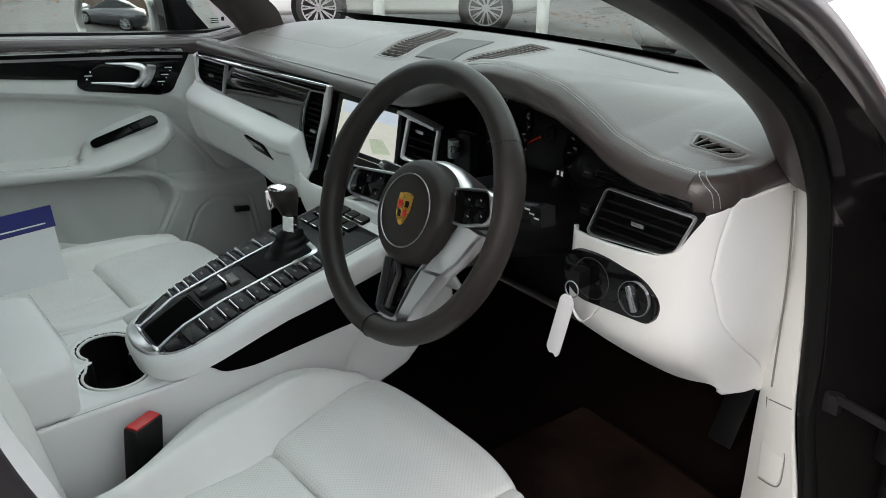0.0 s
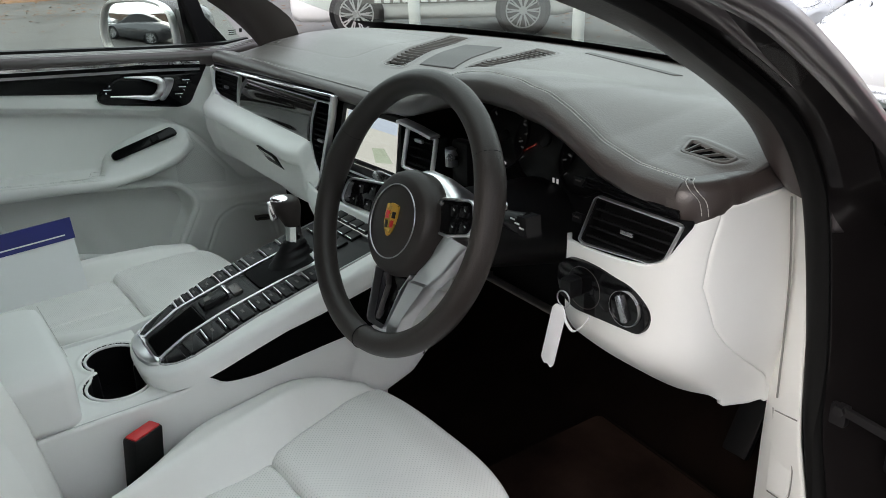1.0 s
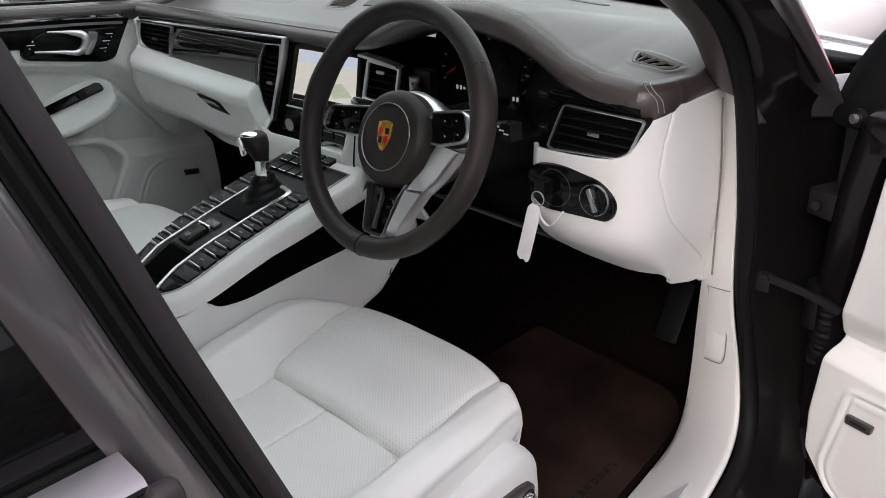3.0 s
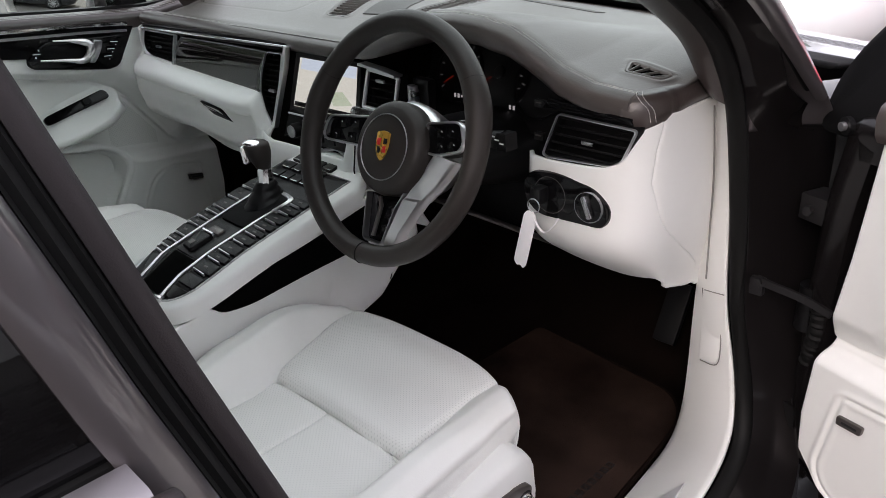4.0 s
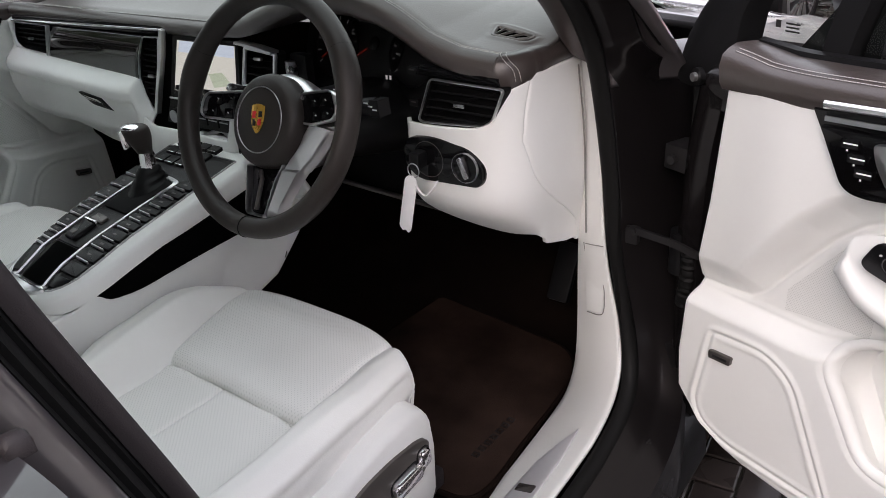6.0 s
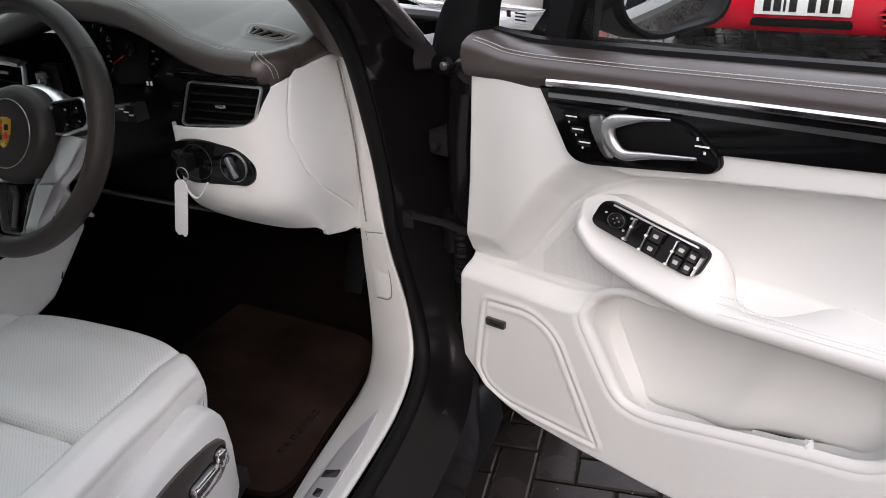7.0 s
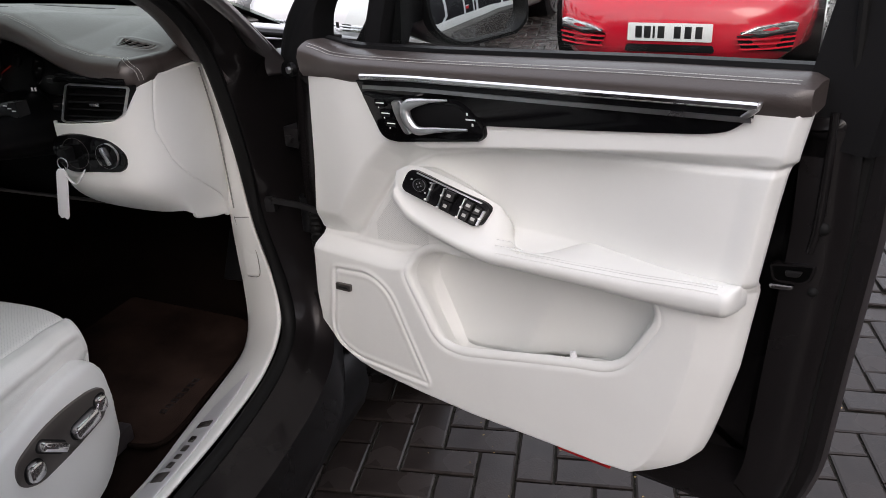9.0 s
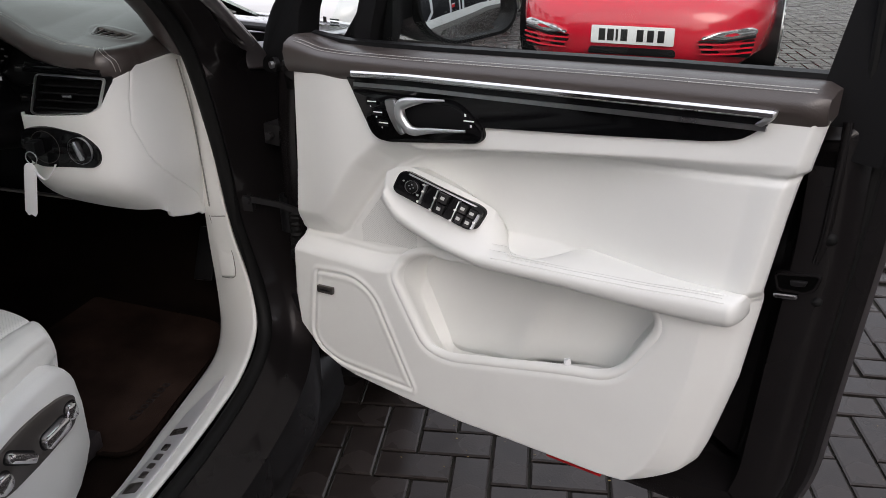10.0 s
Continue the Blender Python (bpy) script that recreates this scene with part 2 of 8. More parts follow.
def loft(name, rings, material, parent=None, label="", closed=True, caps=True, smooth=40):
    """Skin over rings of points, each of the same count."""
    rings = [np.array(r, float) for r in rings]
    n = len(rings[0])
    verts = np.vstack(rings)
    faces = []
    for i in range(len(rings) - 1):
        for j in range(n if closed else n - 1):
            k = (j + 1) % n
            faces.append((i * n + j, i * n + k, (i + 1) * n + k, (i + 1) * n + j))
    if caps and closed:
        faces.append(tuple(range(n - 1, -1, -1)))
        faces.append(tuple(range((len(rings) - 1) * n, len(rings) * n)))
    bm = bmesh.new()
    vs = [bm.verts.new(v) for v in verts]
    for f in faces:
        try:
            bm.faces.new([vs[i] for i in f])
        except ValueError:
            pass
    return part(name, bm, material, parent, label, smooth)


def prism(name, outline, plane, low, high, material, parent=None, label="", bevel=0.002, smooth=40):
    """An outline pushed from low to high, with a bevelled front. plane(u, v, w) gives the place."""
    o = np.array(outline, float)
    b = min(bevel, abs(high - low) * 0.5)
    s = 1 if high > low else -1
    rings = [(o, low), (o, high - s * b), (inset(o, b * 0.3), high - s * b * 0.3), (inset(o, b), high)]
    return loft(name, [[plane(u, v, w) for u, v in r] for r, w in rings], material, parent, label, smooth=smooth)


def ring_frame(name, outline, width, plane, low, high, material, parent=None, label=""):
    """A flat frame of that width inside an outline."""
    o = np.array(outline, float)
    i = inset(o, width)
    m = inset(o, width * 0.25)
    q = inset(o, width * 0.75)
    rs = [(o, low), (o, high - abs(high - low) * 0.3), (m, high), (q, high), (i, high - abs(high - low) * 0.3), (i, low), (o, low)]
    return loft(name, [[plane(u, v, w) for u, v in r] for r, w in rs], material, parent, label, caps=False, smooth=50)


def sweep(name, path, profile, material, parent=None, label="", up=(0, 0, 1), scale=None, closed=False, smooth=40, caps=True):
    """A closed 2D profile carried along a path. The profile's x lies across, its y along up."""
    p = np.array(path, float)
    rings = []
    for i in range(len(p)):
        if closed:
            t = p[(i + 1) % len(p)] - p[i - 1]
        else:
            t = p[min(i + 1, len(p) - 1)] - p[max(i - 1, 0)]
        t = t / np.linalg.norm(t)
        u = np.array(up(i) if callable(up) else up, float)
        x = np.cross(t, u)
        x /= np.linalg.norm(x) + 1e-12
        y = np.cross(x, t)
        k = 1.0 if scale is None else scale[i]
        rings.append([p[i] + x * a * k + y * b * k for a, b in profile])
    if closed:
        rings.append(rings[0])
    return loft(name, rings, material, parent, label, caps=caps and not closed, smooth=smooth)


def circle(r, n=16, ry=None, cx=0.0, cy=0.0):
    return [(cx + r * math.cos(t), cy + (ry or r) * math.sin(t)) for t in np.linspace(0, 2 * math.pi, n, endpoint=False)]


def patch(name, f, nu, nv, material, parent=None, label="", thick=0.004, smooth=50):
    """A surface f(u, v) -> arrays x, y, z over the unit square, given thickness."""
    U, V = np.meshgrid(np.linspace(0, 1, nu), np.linspace(0, 1, nv), indexing="ij")
    X, Y, Z = f(U, V)
    verts = np.stack([X, Y, Z], -1).reshape(-1, 3)
    idx = np.arange(nu * nv).reshape(nu, nv)
    faces = np.stack([idx[:-1, :-1], idx[1:, :-1], idx[1:, 1:], idx[:-1, 1:]], -1).reshape(-1, 4).tolist()
    ob = from_mesh(name, verts, faces, material, parent, label, smooth)
    if thick:
        s = ob.modifiers.new("thickness", "SOLIDIFY")
        s.thickness, s.offset = thick, -1
    return ob


def box(name, size, at, material, parent=None, label="", bevel=0.003, turn=(0, 0, 0), seg=2):
    bm = bmesh.new()
    bmesh.ops.create_cube(bm, size=1)
    bmesh.ops.scale(bm, vec=size, verts=bm.verts)
    if bevel:
        bmesh.ops.bevel(bm, geom=list(bm.edges), offset=min(bevel, min(size) * 0.45), segments=seg, affect="EDGES", profile=0.7)
    bmesh.ops.transform(bm, matrix=pose(*at, *turn), verts=bm.verts)
    return part(name, bm, material, parent, label)


def sstep(x, a, b):
    t = np.clip((x - a) / (b - a), 0, 1)
    return t * t * (3 - 2 * t)


def sdf(poly, A, Z):
    """Signed distance to a closed outline, negative inside."""
    p = np.array(poly, float)
    d = np.full(A.shape, 1e9)
    inside = np.zeros(A.shape, bool)
    for i in range(len(p)):
        a, b = p[i - 1], p[i]
        ex, ez = b - a
        wx, wz = A - a[0], Z - a[1]
        t = np.clip((wx * ex + wz * ez) / (ex * ex + ez * ez + 1e-12), 0, 1)
        d = np.minimum(d, (wx - t * ex) ** 2 + (wz - t * ez) ** 2)
        c = ((a[1] > Z) != (b[1] > Z))
        xs = a[0] + (Z - a[1]) * ex / (ez if abs(ez) > 1e-9 else 1e-9)
        inside ^= c & (A < xs)
    d = np.sqrt(d)
    return np.where(inside, -d, d)


def lie(p, n):
    """Interpolates a polyline given as pairs."""
    p = np.array(p, float)
    return np.interp(n, p[:, 0], p[:, 1])


def stitches(name, path, parent, gap=0.0052, length=0.0042, r=0.00045, up=(0, 0, 1), m=None):
    """A row of thread stitches along a path, as one part."""
    p = np.array(path, float)
    s = np.concatenate([[0], np.cumsum(np.linalg.norm(np.diff(p, axis=0), axis=1))])
    bm = bmesh.new()
    for q in np.arange(0, s[-1] - length, gap):
        a = np.array([np.interp(q, s, p[:, k]) for k in range(3)])
        b = np.array([np.interp(q + length, s, p[:, k]) for k in range(3)])
        t = (b - a) / np.linalg.norm(b - a)
        u = np.array(up, float)
        x = np.cross(t, u)
        x /= np.linalg.norm(x)
        y = np.cross(x, t)
        ra = [bm.verts.new(a + x * r * c + y * r * d) for c, d in ((1, 0), (0, 1), (-1, 0), (0, -1))]
        rb = [bm.verts.new(b + x * r * c + y * r * d) for c, d in ((1, 0), (0, 1), (-1, 0), (0, -1))]
        for i in range(4):
            bm.faces.new((ra[i], ra[(i + 1) % 4], rb[(i + 1) % 4], rb[i]))
    ob = part(name, bm, m or THREAD, parent, "pale stitching")
    return tagged(ob, kind="stuff")


# ---- ground ----
ASPHALT = mat("wet_asphalt", (0.088, 0.083, 0.077), 0.55, grain=0.8, size=60, vary=0.2, stain=0.6)
BLOCK = mat("grey_paving_block", (0.027, 0.0222, 0.0204), 0.24, grain=0.45, size=160, vary=0.34, stain=7, rough_vary=0.12, spec=0.27)
JOINT = mat("mossy_joint_sand", (0.013, 0.0125, 0.008), 0.95, grain=1.0, size=120, vary=0.4, stain=14)


def rise(x, y):
    """Height of the yard, which climbs a little beyond the open door."""
    return 0.185 * sstep(y, 0.9, 4.3) * (1 - sstep(y, 9, 15)) * sstep(x, -2.2, 0.2) * (1 - sstep(x, 6, 10))


far_off = np.array([400, 200, 100, 60, 40, 30, 24])
gx = np.concatenate([-far_off, np.linspace(-20, 20, 81), far_off[::-1]])


def yard(U, V):
    x, y = gx[np.rint(U * (len(gx) - 1)).astype(int)], gx[np.rint(V * (len(gx) - 1)).astype(int)]
    return x, y, rise(x, y) - 0.016


ground = patch("ground", yard, len(gx), len(gx), ASPHALT, None, "worn grey asphalt forecourt, damp in places", 0.0)
tagged(ground, category="ground", kind="structure")


# ---- car body round the door opening ----
body = thing("car", "dark grey metallic car standing with its front door open", "car")

# pale trim that runs from the windscreen pillar down and along the sill
t_out = spline([(0.728, 0.175, 1.135), (0.735, 0.205, 1.0), (0.745, 0.222, 0.80), (0.772, 0.228, 0.66), (0.792, 0.205, 0.585), (0.806, 0.15, 0.546), (0.811, 0.08, 0.518), (0.811, 0.02, 0.505), (0.811, -0.10, 0.493), (0.808, -0.22, 0.485), (0.806, -0.30, 0.481), (0.808, -0.80, 0.468)], 90)
t_in = spline([(0.688, 0.222, 1.13), (0.688, 0.24, 1.0), (0.684, 0.246, 0.76), (0.678, 0.262, 0.61), (0.677, 0.258, 0.525), (0.68, 0.222, 0.475), (0.683, 0.145, 0.455), (0.686, -0.053, 0.432), (0.69, -0.25, 0.423), (0.69, -0.80, 0.42)], 90)
t_deep = t_in + np.array([-0.004, 0.012, -0.02])
t_deep[:, 2] = np.where(np.arange(90) > 40, t_in[:, 2] - 0.09, t_in[:, 2] - 0.01)
t_deep[:, 1] = np.where(np.arange(90) > 40, t_in[:, 1], t_in[:, 1] + 0.05)


def trim_face(U, V):
    w = np.linspace(0, 1, 90)
    out = []
    for k in range(3):
        o = np.interp(U, w, t_out[:, k])
        i = np.interp(U, w, t_in[:, k])
        d = np.interp(U, w, t_deep[:, k])
        f = np.where(V < 0.75, o + (i - o) * V / 0.75, i + (d - i) * (V - 0.75) / 0.25)
        crown = np.sin(np.pi * np.clip(V / 0.75, 0, 1)) * 0.006
        f = f + (crown * 0.6 if k == 2 else 0) - (crown if k == 1 else 0) * 0.8
        out.append(f)
    return out


patch("sill_trim", trim_face, 120, 17, WHITE_PLASTIC, body, "pale plastic pillar and sill trim", 0.006)
# release flap at the foot of the pillar
fl_at = lambda u, v, w: (0.703 + u, 0.2345 - w - 0.20 * u, 0.766 + v)
flap = rounded([(-0.004, -0.022), (0.018, -0.024), (0.032, -0.032), (0.037, -0.046), (0.039, -0.090), (0.032, -0.103), (0.000, -0.106)], [0.002, 0.012, 0.010, 0.010, 0.012, 0.012, 0.004], 5)
prism("trim_flap", flap, fl_at, -0.004, 0.0030, WHITE_PLASTIC, body, "pale hinged cover", 0.0015)
sweep("flap_groove", [fl_at(u, v, 0.0030) for u, v in spline([(-0.003, 0.030), (0.000, -0.004), (0.008, -0.021), (0.026, -0.027), (0.037, -0.040), (0.0405, -0.070), (0.0395, -0.095), (0.030, -0.1055), (0.004, -0.1085)], 40)], circle(0.0010, 6), GAP_GREY, body, "fine grey gap round the cover", up=(0, -1, 0))
i_seam = float(np.argmin(np.abs(t_out[:, 2] - 0.803))) / 89
seam_p = [[float(c) for c in trim_face(np.array(i_seam), np.array(v_))] for v_ in np.linspace(0.03, 0.74, 14)]
sweep("cap_joint", spline([(0.7015, 0.1855, 1.120), (0.7012, 0.2095, 1.016), (0.7005, 0.2212, 0.918), (0.7040, 0.2225, 0.820)], 30), circle(0.0016, 6), GAP_GREY, body, "fine grey joint beside the end cap", up=(0, -1, 0))
sweep("trim_joint", [(0.7025, 0.2255, 0.7970), (0.722, 0.2195, 0.8010), (0.742, 0.2125, 0.8060)], circle(0.0010, 6), GAP_GREY, body, "fine grey joint across the pillar trim", up=(0, -1, 0))
sweep("trim_seam", seam_p, circle(0.0017, 6), TRIM_GREY, body, "fine dark joint in the trim")
box("flap_gap", (0.003, 0.008, 0.036), (0.7005, 0.2335, 0.779), BLACK_MATT, body, "", 0.001, (0, -10, 0))
# brushed plate on the sill, its lettering as plain bars


def on_plate(u, v, w):
    """A place on the sill trim, w above it."""
    ko, ki = np.argmax(t_out[:, 1]) + 1, np.argmax(t_in[:, 1]) + 1
    yo, yi = -t_out[ko:, 1], -t_in[ki:, 1]
    xo, zo = np.interp(-v, yo, t_out[ko:, 0]), np.interp(-v, yo, t_out[ko:, 2])
    xi, zi = np.interp(-v, yi, t_in[ki:, 0]), np.interp(-v, yi, t_in[ki:, 2])
    f = (u - xi) / (xo - xi)
    return (u, v, zi + f * (zo - zi) + 0.0036 * math.sin(math.pi * min(max(f, 0), 1)) + 0.0085 + w)


PLATE_L = [(-0.640, 0.727), (-0.625, 0.7205), (-0.30, 0.720), (-0.08, 0.721), (0.008, 0.727), (0.056, 0.744), (0.088, 0.766)]
PLATE_R = [(-0.640, 0.777), (-0.625, 0.7825), (-0.30, 0.783), (-0.10, 0.780), (0.02, 0.775), (0.088, 0.770)]


def plate_face(U, V):
    y = -0.640 + 0.728 * V
    x = lie(PLATE_L, y) + (lie(PLATE_R, y) - lie(PLATE_L, y)) * U
    return np.vectorize(lambda a, b, c: on_plate(a, b, 0.0026 - 0.0022 * abs(2 * c - 1) ** 8))(x, y, U)


patch("sill_plate", plate_face, 16, 90, BRUSHED, body, "brushed aluminium sill plate", 0.002, 60)
for y0, w0, h0 in ((-0.205, 0.026, 0.028), (-0.172, 0.016, 0.015), (-0.149, 0.013, 0.015), (-0.126, 0.016, 0.015), (-0.101, 0.016, 0.015), (-0.058, 0.017, 0.030)):
    mk = rounded([(h0 / 2, y0 - w0 / 2 - 0.004), (h0 / 2, y0 + w0 / 2 - 0.004), (-h0 / 2, y0 + w0 / 2 + 0.004), (-h0 / 2, y0 - w0 / 2 + 0.004)], 0.002, 3)
    prism("plate_mark", [(0.750 + 1.25 * u, v) for u, v in mk], on_plate, 0.0020, 0.0040, MAT_GREY, body, "", 0.0002)

# black rubber seal and the painted aperture outside it
s_path = spline([(0.655, -0.45, 1.46), (0.672, -0.30, 1.435), (0.695, -0.12, 1.372), (0.722, -0.02, 1.312), (0.738, 0.075, 1.245), (0.742, 0.14, 1.17), (0.746, 0.17, 1.10), (0.752, 0.205, 0.95), (0.76, 0.222, 0.80), (0.787, 0.228, 0.66), (0.808, 0.205, 0.577), (0.822, 0.15, 0.536), (0.827, 0.05, 0.503), (0.828, -0.10, 0.483), (0.824, -0.22, 0.474), (0.823, -0.30, 0.470), (0.826, -0.80, 0.455)], 130)
sweep("door_seal", s_path, circle(0.015, 10, 0.012), RUBBER, body, "black rubber door seal")
ap1 = s_path + np.array([0.006, 0.006, 0.0])
lean = sstep(np.arange(130), 45, 75)[:, None]
up_l = sstep(s_path[:, 2], 1.06, 1.16)[:, None]
ap2 = s_path + (1 - lean) * np.array([0.05, 0.075, 0.0]) + lean * np.array([0.046, 0.02, -0.030])
ap3 = s_path + (1 - lean) * np.array([0.082, 0.15, 0.01]) + lean * np.array([0.088, 0.03, -0.05])
ap4 = s_path + (1 - lean) * np.array([0.075, 0.24, 0.0]) + lean * np.array([0.092, 0.05, -0.19])
ap2 = ap2 * (1 - up_l) + up_l * (s_path + np.array([0.03, 0.012, 0.004]))
ap3 = ap3 * (1 - up_l) + up_l * (s_path + np.array([0.062, 0.028, 0.012]))
ap4 = ap4 * (1 - up_l) + up_l * (s_path + np.array([0.05, 0.07, 0.0]))


def aperture(U, V):
    w = np.linspace(0, 1, 130)
    out = []
    for k in range(3):
        c = [np.interp(U, w, a[:, k]) for a in (ap1, ap2, ap3, ap4)]
        t = V * 3
        out.append(np.where(t < 1, c[0] + (c[1] - c[0]) * t, np.where(t < 2, c[1] + (c[2] - c[1]) * (t - 1), c[2] + (c[3] - c[2]) * (t - 2))))
    return out


# aperture colour holds the shade under the open door
patch("door_aperture", aperture, 160, 25, SHADED_JAMB, body, "dark grey painted door aperture", 0.006, 60)

# windscreen pillars, their inner lining and the roof rail
for sgn, nm in ((1, "pillar_lining"), (-1, "pillar_lining")):
    a = spline([(0.60 * sgn, -0.42, 1.46), (0.625 * sgn, -0.10, 1.352), (0.645 * sgn, 0.03, 1.288), (0.667 * sgn, 0.125, 1.222), (0.685 * sgn, 0.16, 1.165), (0.694 * sgn, 0.185, 1.140)], 50)
    b = spline([(0.665 * sgn, -0.46, 1.465), (0.69 * sgn, -0.125, 1.372), (0.712 * sgn, -0.03, 1.312), (0.726 * sgn, 0.065, 1.245), (0.73 * sgn, 0.135, 1.17), (0.733 * sgn, 0.155, 1.132)], 50)
    c = a + np.array([-0.012 * sgn, 0.07, 0.012])
    rr = []
    for i in range(50):
        m = (a[i] + b[i]) / 2 + np.array([-0.004 * sgn, -0.018, 0.006])
        rr.append([a[i], a[i] * 0.7 + b[i] * 0.3 + (m - (a[i] + b[i]) / 2), m, a[i] * 0.25 + b[i] * 0.75 + (m - (a[i] + b[i]) / 2) * 0.8, b[i], b[i] + np.array([0.01 * sgn, 0.07, 0.0]), c[i]])
    loft(nm, rr, BROWN, body, "dark brown cloth-lined windscreen pillar", smooth=60)

# outer skin of the pillar on the open side, with the bright strip of sky-lit paint
po = spline([(0.80, -0.30, 1.44), (0.81, -0.11, 1.378), (0.82, -0.01, 1.322), (0.828, 0.10, 1.245), (0.836, 0.165, 1.190), (0.842, 0.21, 1.150)], 40)
sweep("pillar_skin", po, [(-0.016, -0.018), (0.010, -0.018), (0.016, -0.006), (0.012, 0.012), (-0.010, 0.018), (-0.018, 0.006)], PAINT, body, "dark grey painted windscreen pillar", smooth=70, scale=[0.85 - 0.45 * (i / 39) ** 2 for i in range(40)])
sweep("gutter_strip", po + np.array([-0.024, 0.012, 0.008]), circle(0.008, 8), RUBBER, body, "black rubber gutter strip")
pf_z = np.linspace(1.43, 1.09, 40)
pf_in = np.stack([np.interp(-pf_z, -s_path[:, 2], s_path[:, k]) for k in range(3)], 1) + np.array((0.012, 0.012, 0.0))
pf_out = np.array(spline([(0.80, -0.30, 1.44), (0.81, -0.11, 1.378), (0.82, -0.01, 1.322), (0.828, 0.10, 1.245), (0.836, 0.165, 1.190), (0.842, 0.21, 1.150), (0.850, 0.27, 1.09)], 60))
pf_out = np.stack([np.interp(-pf_z, -pf_out[:, 2], pf_out[:, k]) for k in range(3)], 1) + np.array((-0.004, 0.004, 0.0))


def flange(U, V):
    w = np.linspace(0, 1, 40)
    step = sstep(V, 0.42, 0.55)
    return [np.interp(U, w, pf_in[:, k]) * (1 - V) + np.interp(U, w, pf_out[:, k]) * V + (0.018 * step if k == 1 else 0) - (0.012 * np.sin(np.pi * V) if k == 0 else 0) for k in range(3)]


patch("pillar_flange", flange, 60, 16, PAINT, body, "dark painted flange of the windscreen pillar", 0.004, 60)
# front wing behind the hinge line, cut to the wheel arch, in the shade-darkened paint
wing_r = []
for y, x1, zt, zb in ((0.34, 0.90, 1.09, 0.34), (0.46, 0.93, 1.08, 0.34), (0.62, 0.945, 1.06, 0.36), (0.9, 0.95, 1.03, 0.62), (1.3, 0.93, 0.98, 0.62), (1.65, 0.86, 0.92, 0.5)):
    wing_r.append([(x1 - 0.18, y, zt + 0.03), (x1 - 0.09, y, zt + 0.015), (x1 - 0.03, y, zt - 0.04), (x1, y, zt - 0.16), (x1 - 0.015, y, zb + 0.1), (x1 - 0.04, y, zb), (x1 - 0.16, y, zb)])
loft("front_wing", wing_r, SHADED_JAMB, body, "dark grey front wing", smooth=60)
# bonnet and scuttle beyond the windscreen
patch("bonnet", lambda U, V: (-0.80 + 1.60 * U, 0.78 + 0.95 * V, 1.055 + 0.055 * np.sin(np.pi * U) ** 0.7 - 0.16 * V ** 1.6), 24, 14, PAINT, body, "dark grey bonnet", 0.01)
patch("scuttle", lambda U, V: (-0.72 + 1.44 * U, 0.60 + 0.2 * V, 1.11 - 0.03 * V + 0.03 * np.sin(np.pi * U)), 16, 6, BLACK_MATT, body, "black scuttle panel below the windscreen", 0.01)
patch("front_bumper", lambda U, V: ((-0.86 + 1.72 * U) * (1 - 0.06 * V), 1.86 - 0.42 * (2 * U - 1) ** 4 - 0.12 * V ** 2, 0.30 + 0.60 * V), 24, 10, PAINT, body, "dark grey front bumper", 0.02)
# windscreen glass
ws = patch("windscreen", lambda U, V: ((-0.70 + 1.40 * U) * (1 - 0.12 * V), 0.68 - 0.98 * V - 0.13 * (2 * U - 1) ** 2, 1.145 + 0.38 * V), 16, 10, GLASS, body, "clear windscreen", 0.0)
ws.visible_shadow = False
patch("windscreen_band", lambda U, V: ((-0.69 + 1.38 * U) * (1 - 0.024 * V), 0.676 - 0.165 * V - 0.13 * (2 * U - 1) ** 2, 1.144 + 0.064 * V), 40, 6, BLACK_MATT, body, "black printed band at the foot of the windscreen", 0.0)
# roof, rear body and far side, which close the cabin
patch("roof", lambda U, V: (-0.66 + 1.32 * U, -0.30 - 2.1 * V, 1.525 + 0.055 * np.sin(np.pi * U) + 0.04 * np.sin(np.pi * V)), 16, 14, PAINT, body, "dark grey roof", 0.03)
patch("headliner", lambda U, V: (-0.64 + 1.28 * U, -0.32 - 2.0 * V, 1.485 + 0.05 * np.sin(np.pi * U) + 0.03 * np.sin(np.pi * V)), 12, 10, BROWN, body, "dark headliner", 0.01)
for sgn in (1, -1):
    sweep("roof_rail", spline([(0.70 * sgn, -0.30, 1.45), (0.68 * sgn, -0.8, 1.50), (0.66 * sgn, -1.6, 1.49), (0.62 * sgn, -2.3, 1.40)], 16), [(-0.05, -0.03), (0.05, -0.03), (0.05, 0.04), (-0.05, 0.05)], PAINT, body, "dark grey roof rail", smooth=50)
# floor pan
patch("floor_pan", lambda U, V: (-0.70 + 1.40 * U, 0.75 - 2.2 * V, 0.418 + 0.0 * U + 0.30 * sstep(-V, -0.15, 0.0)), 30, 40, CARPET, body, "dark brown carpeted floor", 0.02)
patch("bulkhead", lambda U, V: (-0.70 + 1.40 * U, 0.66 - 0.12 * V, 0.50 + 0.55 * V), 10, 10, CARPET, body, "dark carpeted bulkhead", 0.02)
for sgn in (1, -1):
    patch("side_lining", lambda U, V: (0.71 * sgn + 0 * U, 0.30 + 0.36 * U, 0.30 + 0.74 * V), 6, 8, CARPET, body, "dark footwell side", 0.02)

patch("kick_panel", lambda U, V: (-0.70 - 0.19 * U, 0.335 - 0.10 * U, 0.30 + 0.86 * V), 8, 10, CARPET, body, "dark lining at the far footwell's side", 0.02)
patch("far_sill", lambda U, V: (-0.66 - 0.22 * V, 0.34 - 1.2 * U, 0.435 + 0.06 * np.sin(np.pi * V)), 12, 8, TRIM_GREY, body, "dark sill on the far side", 0.02)
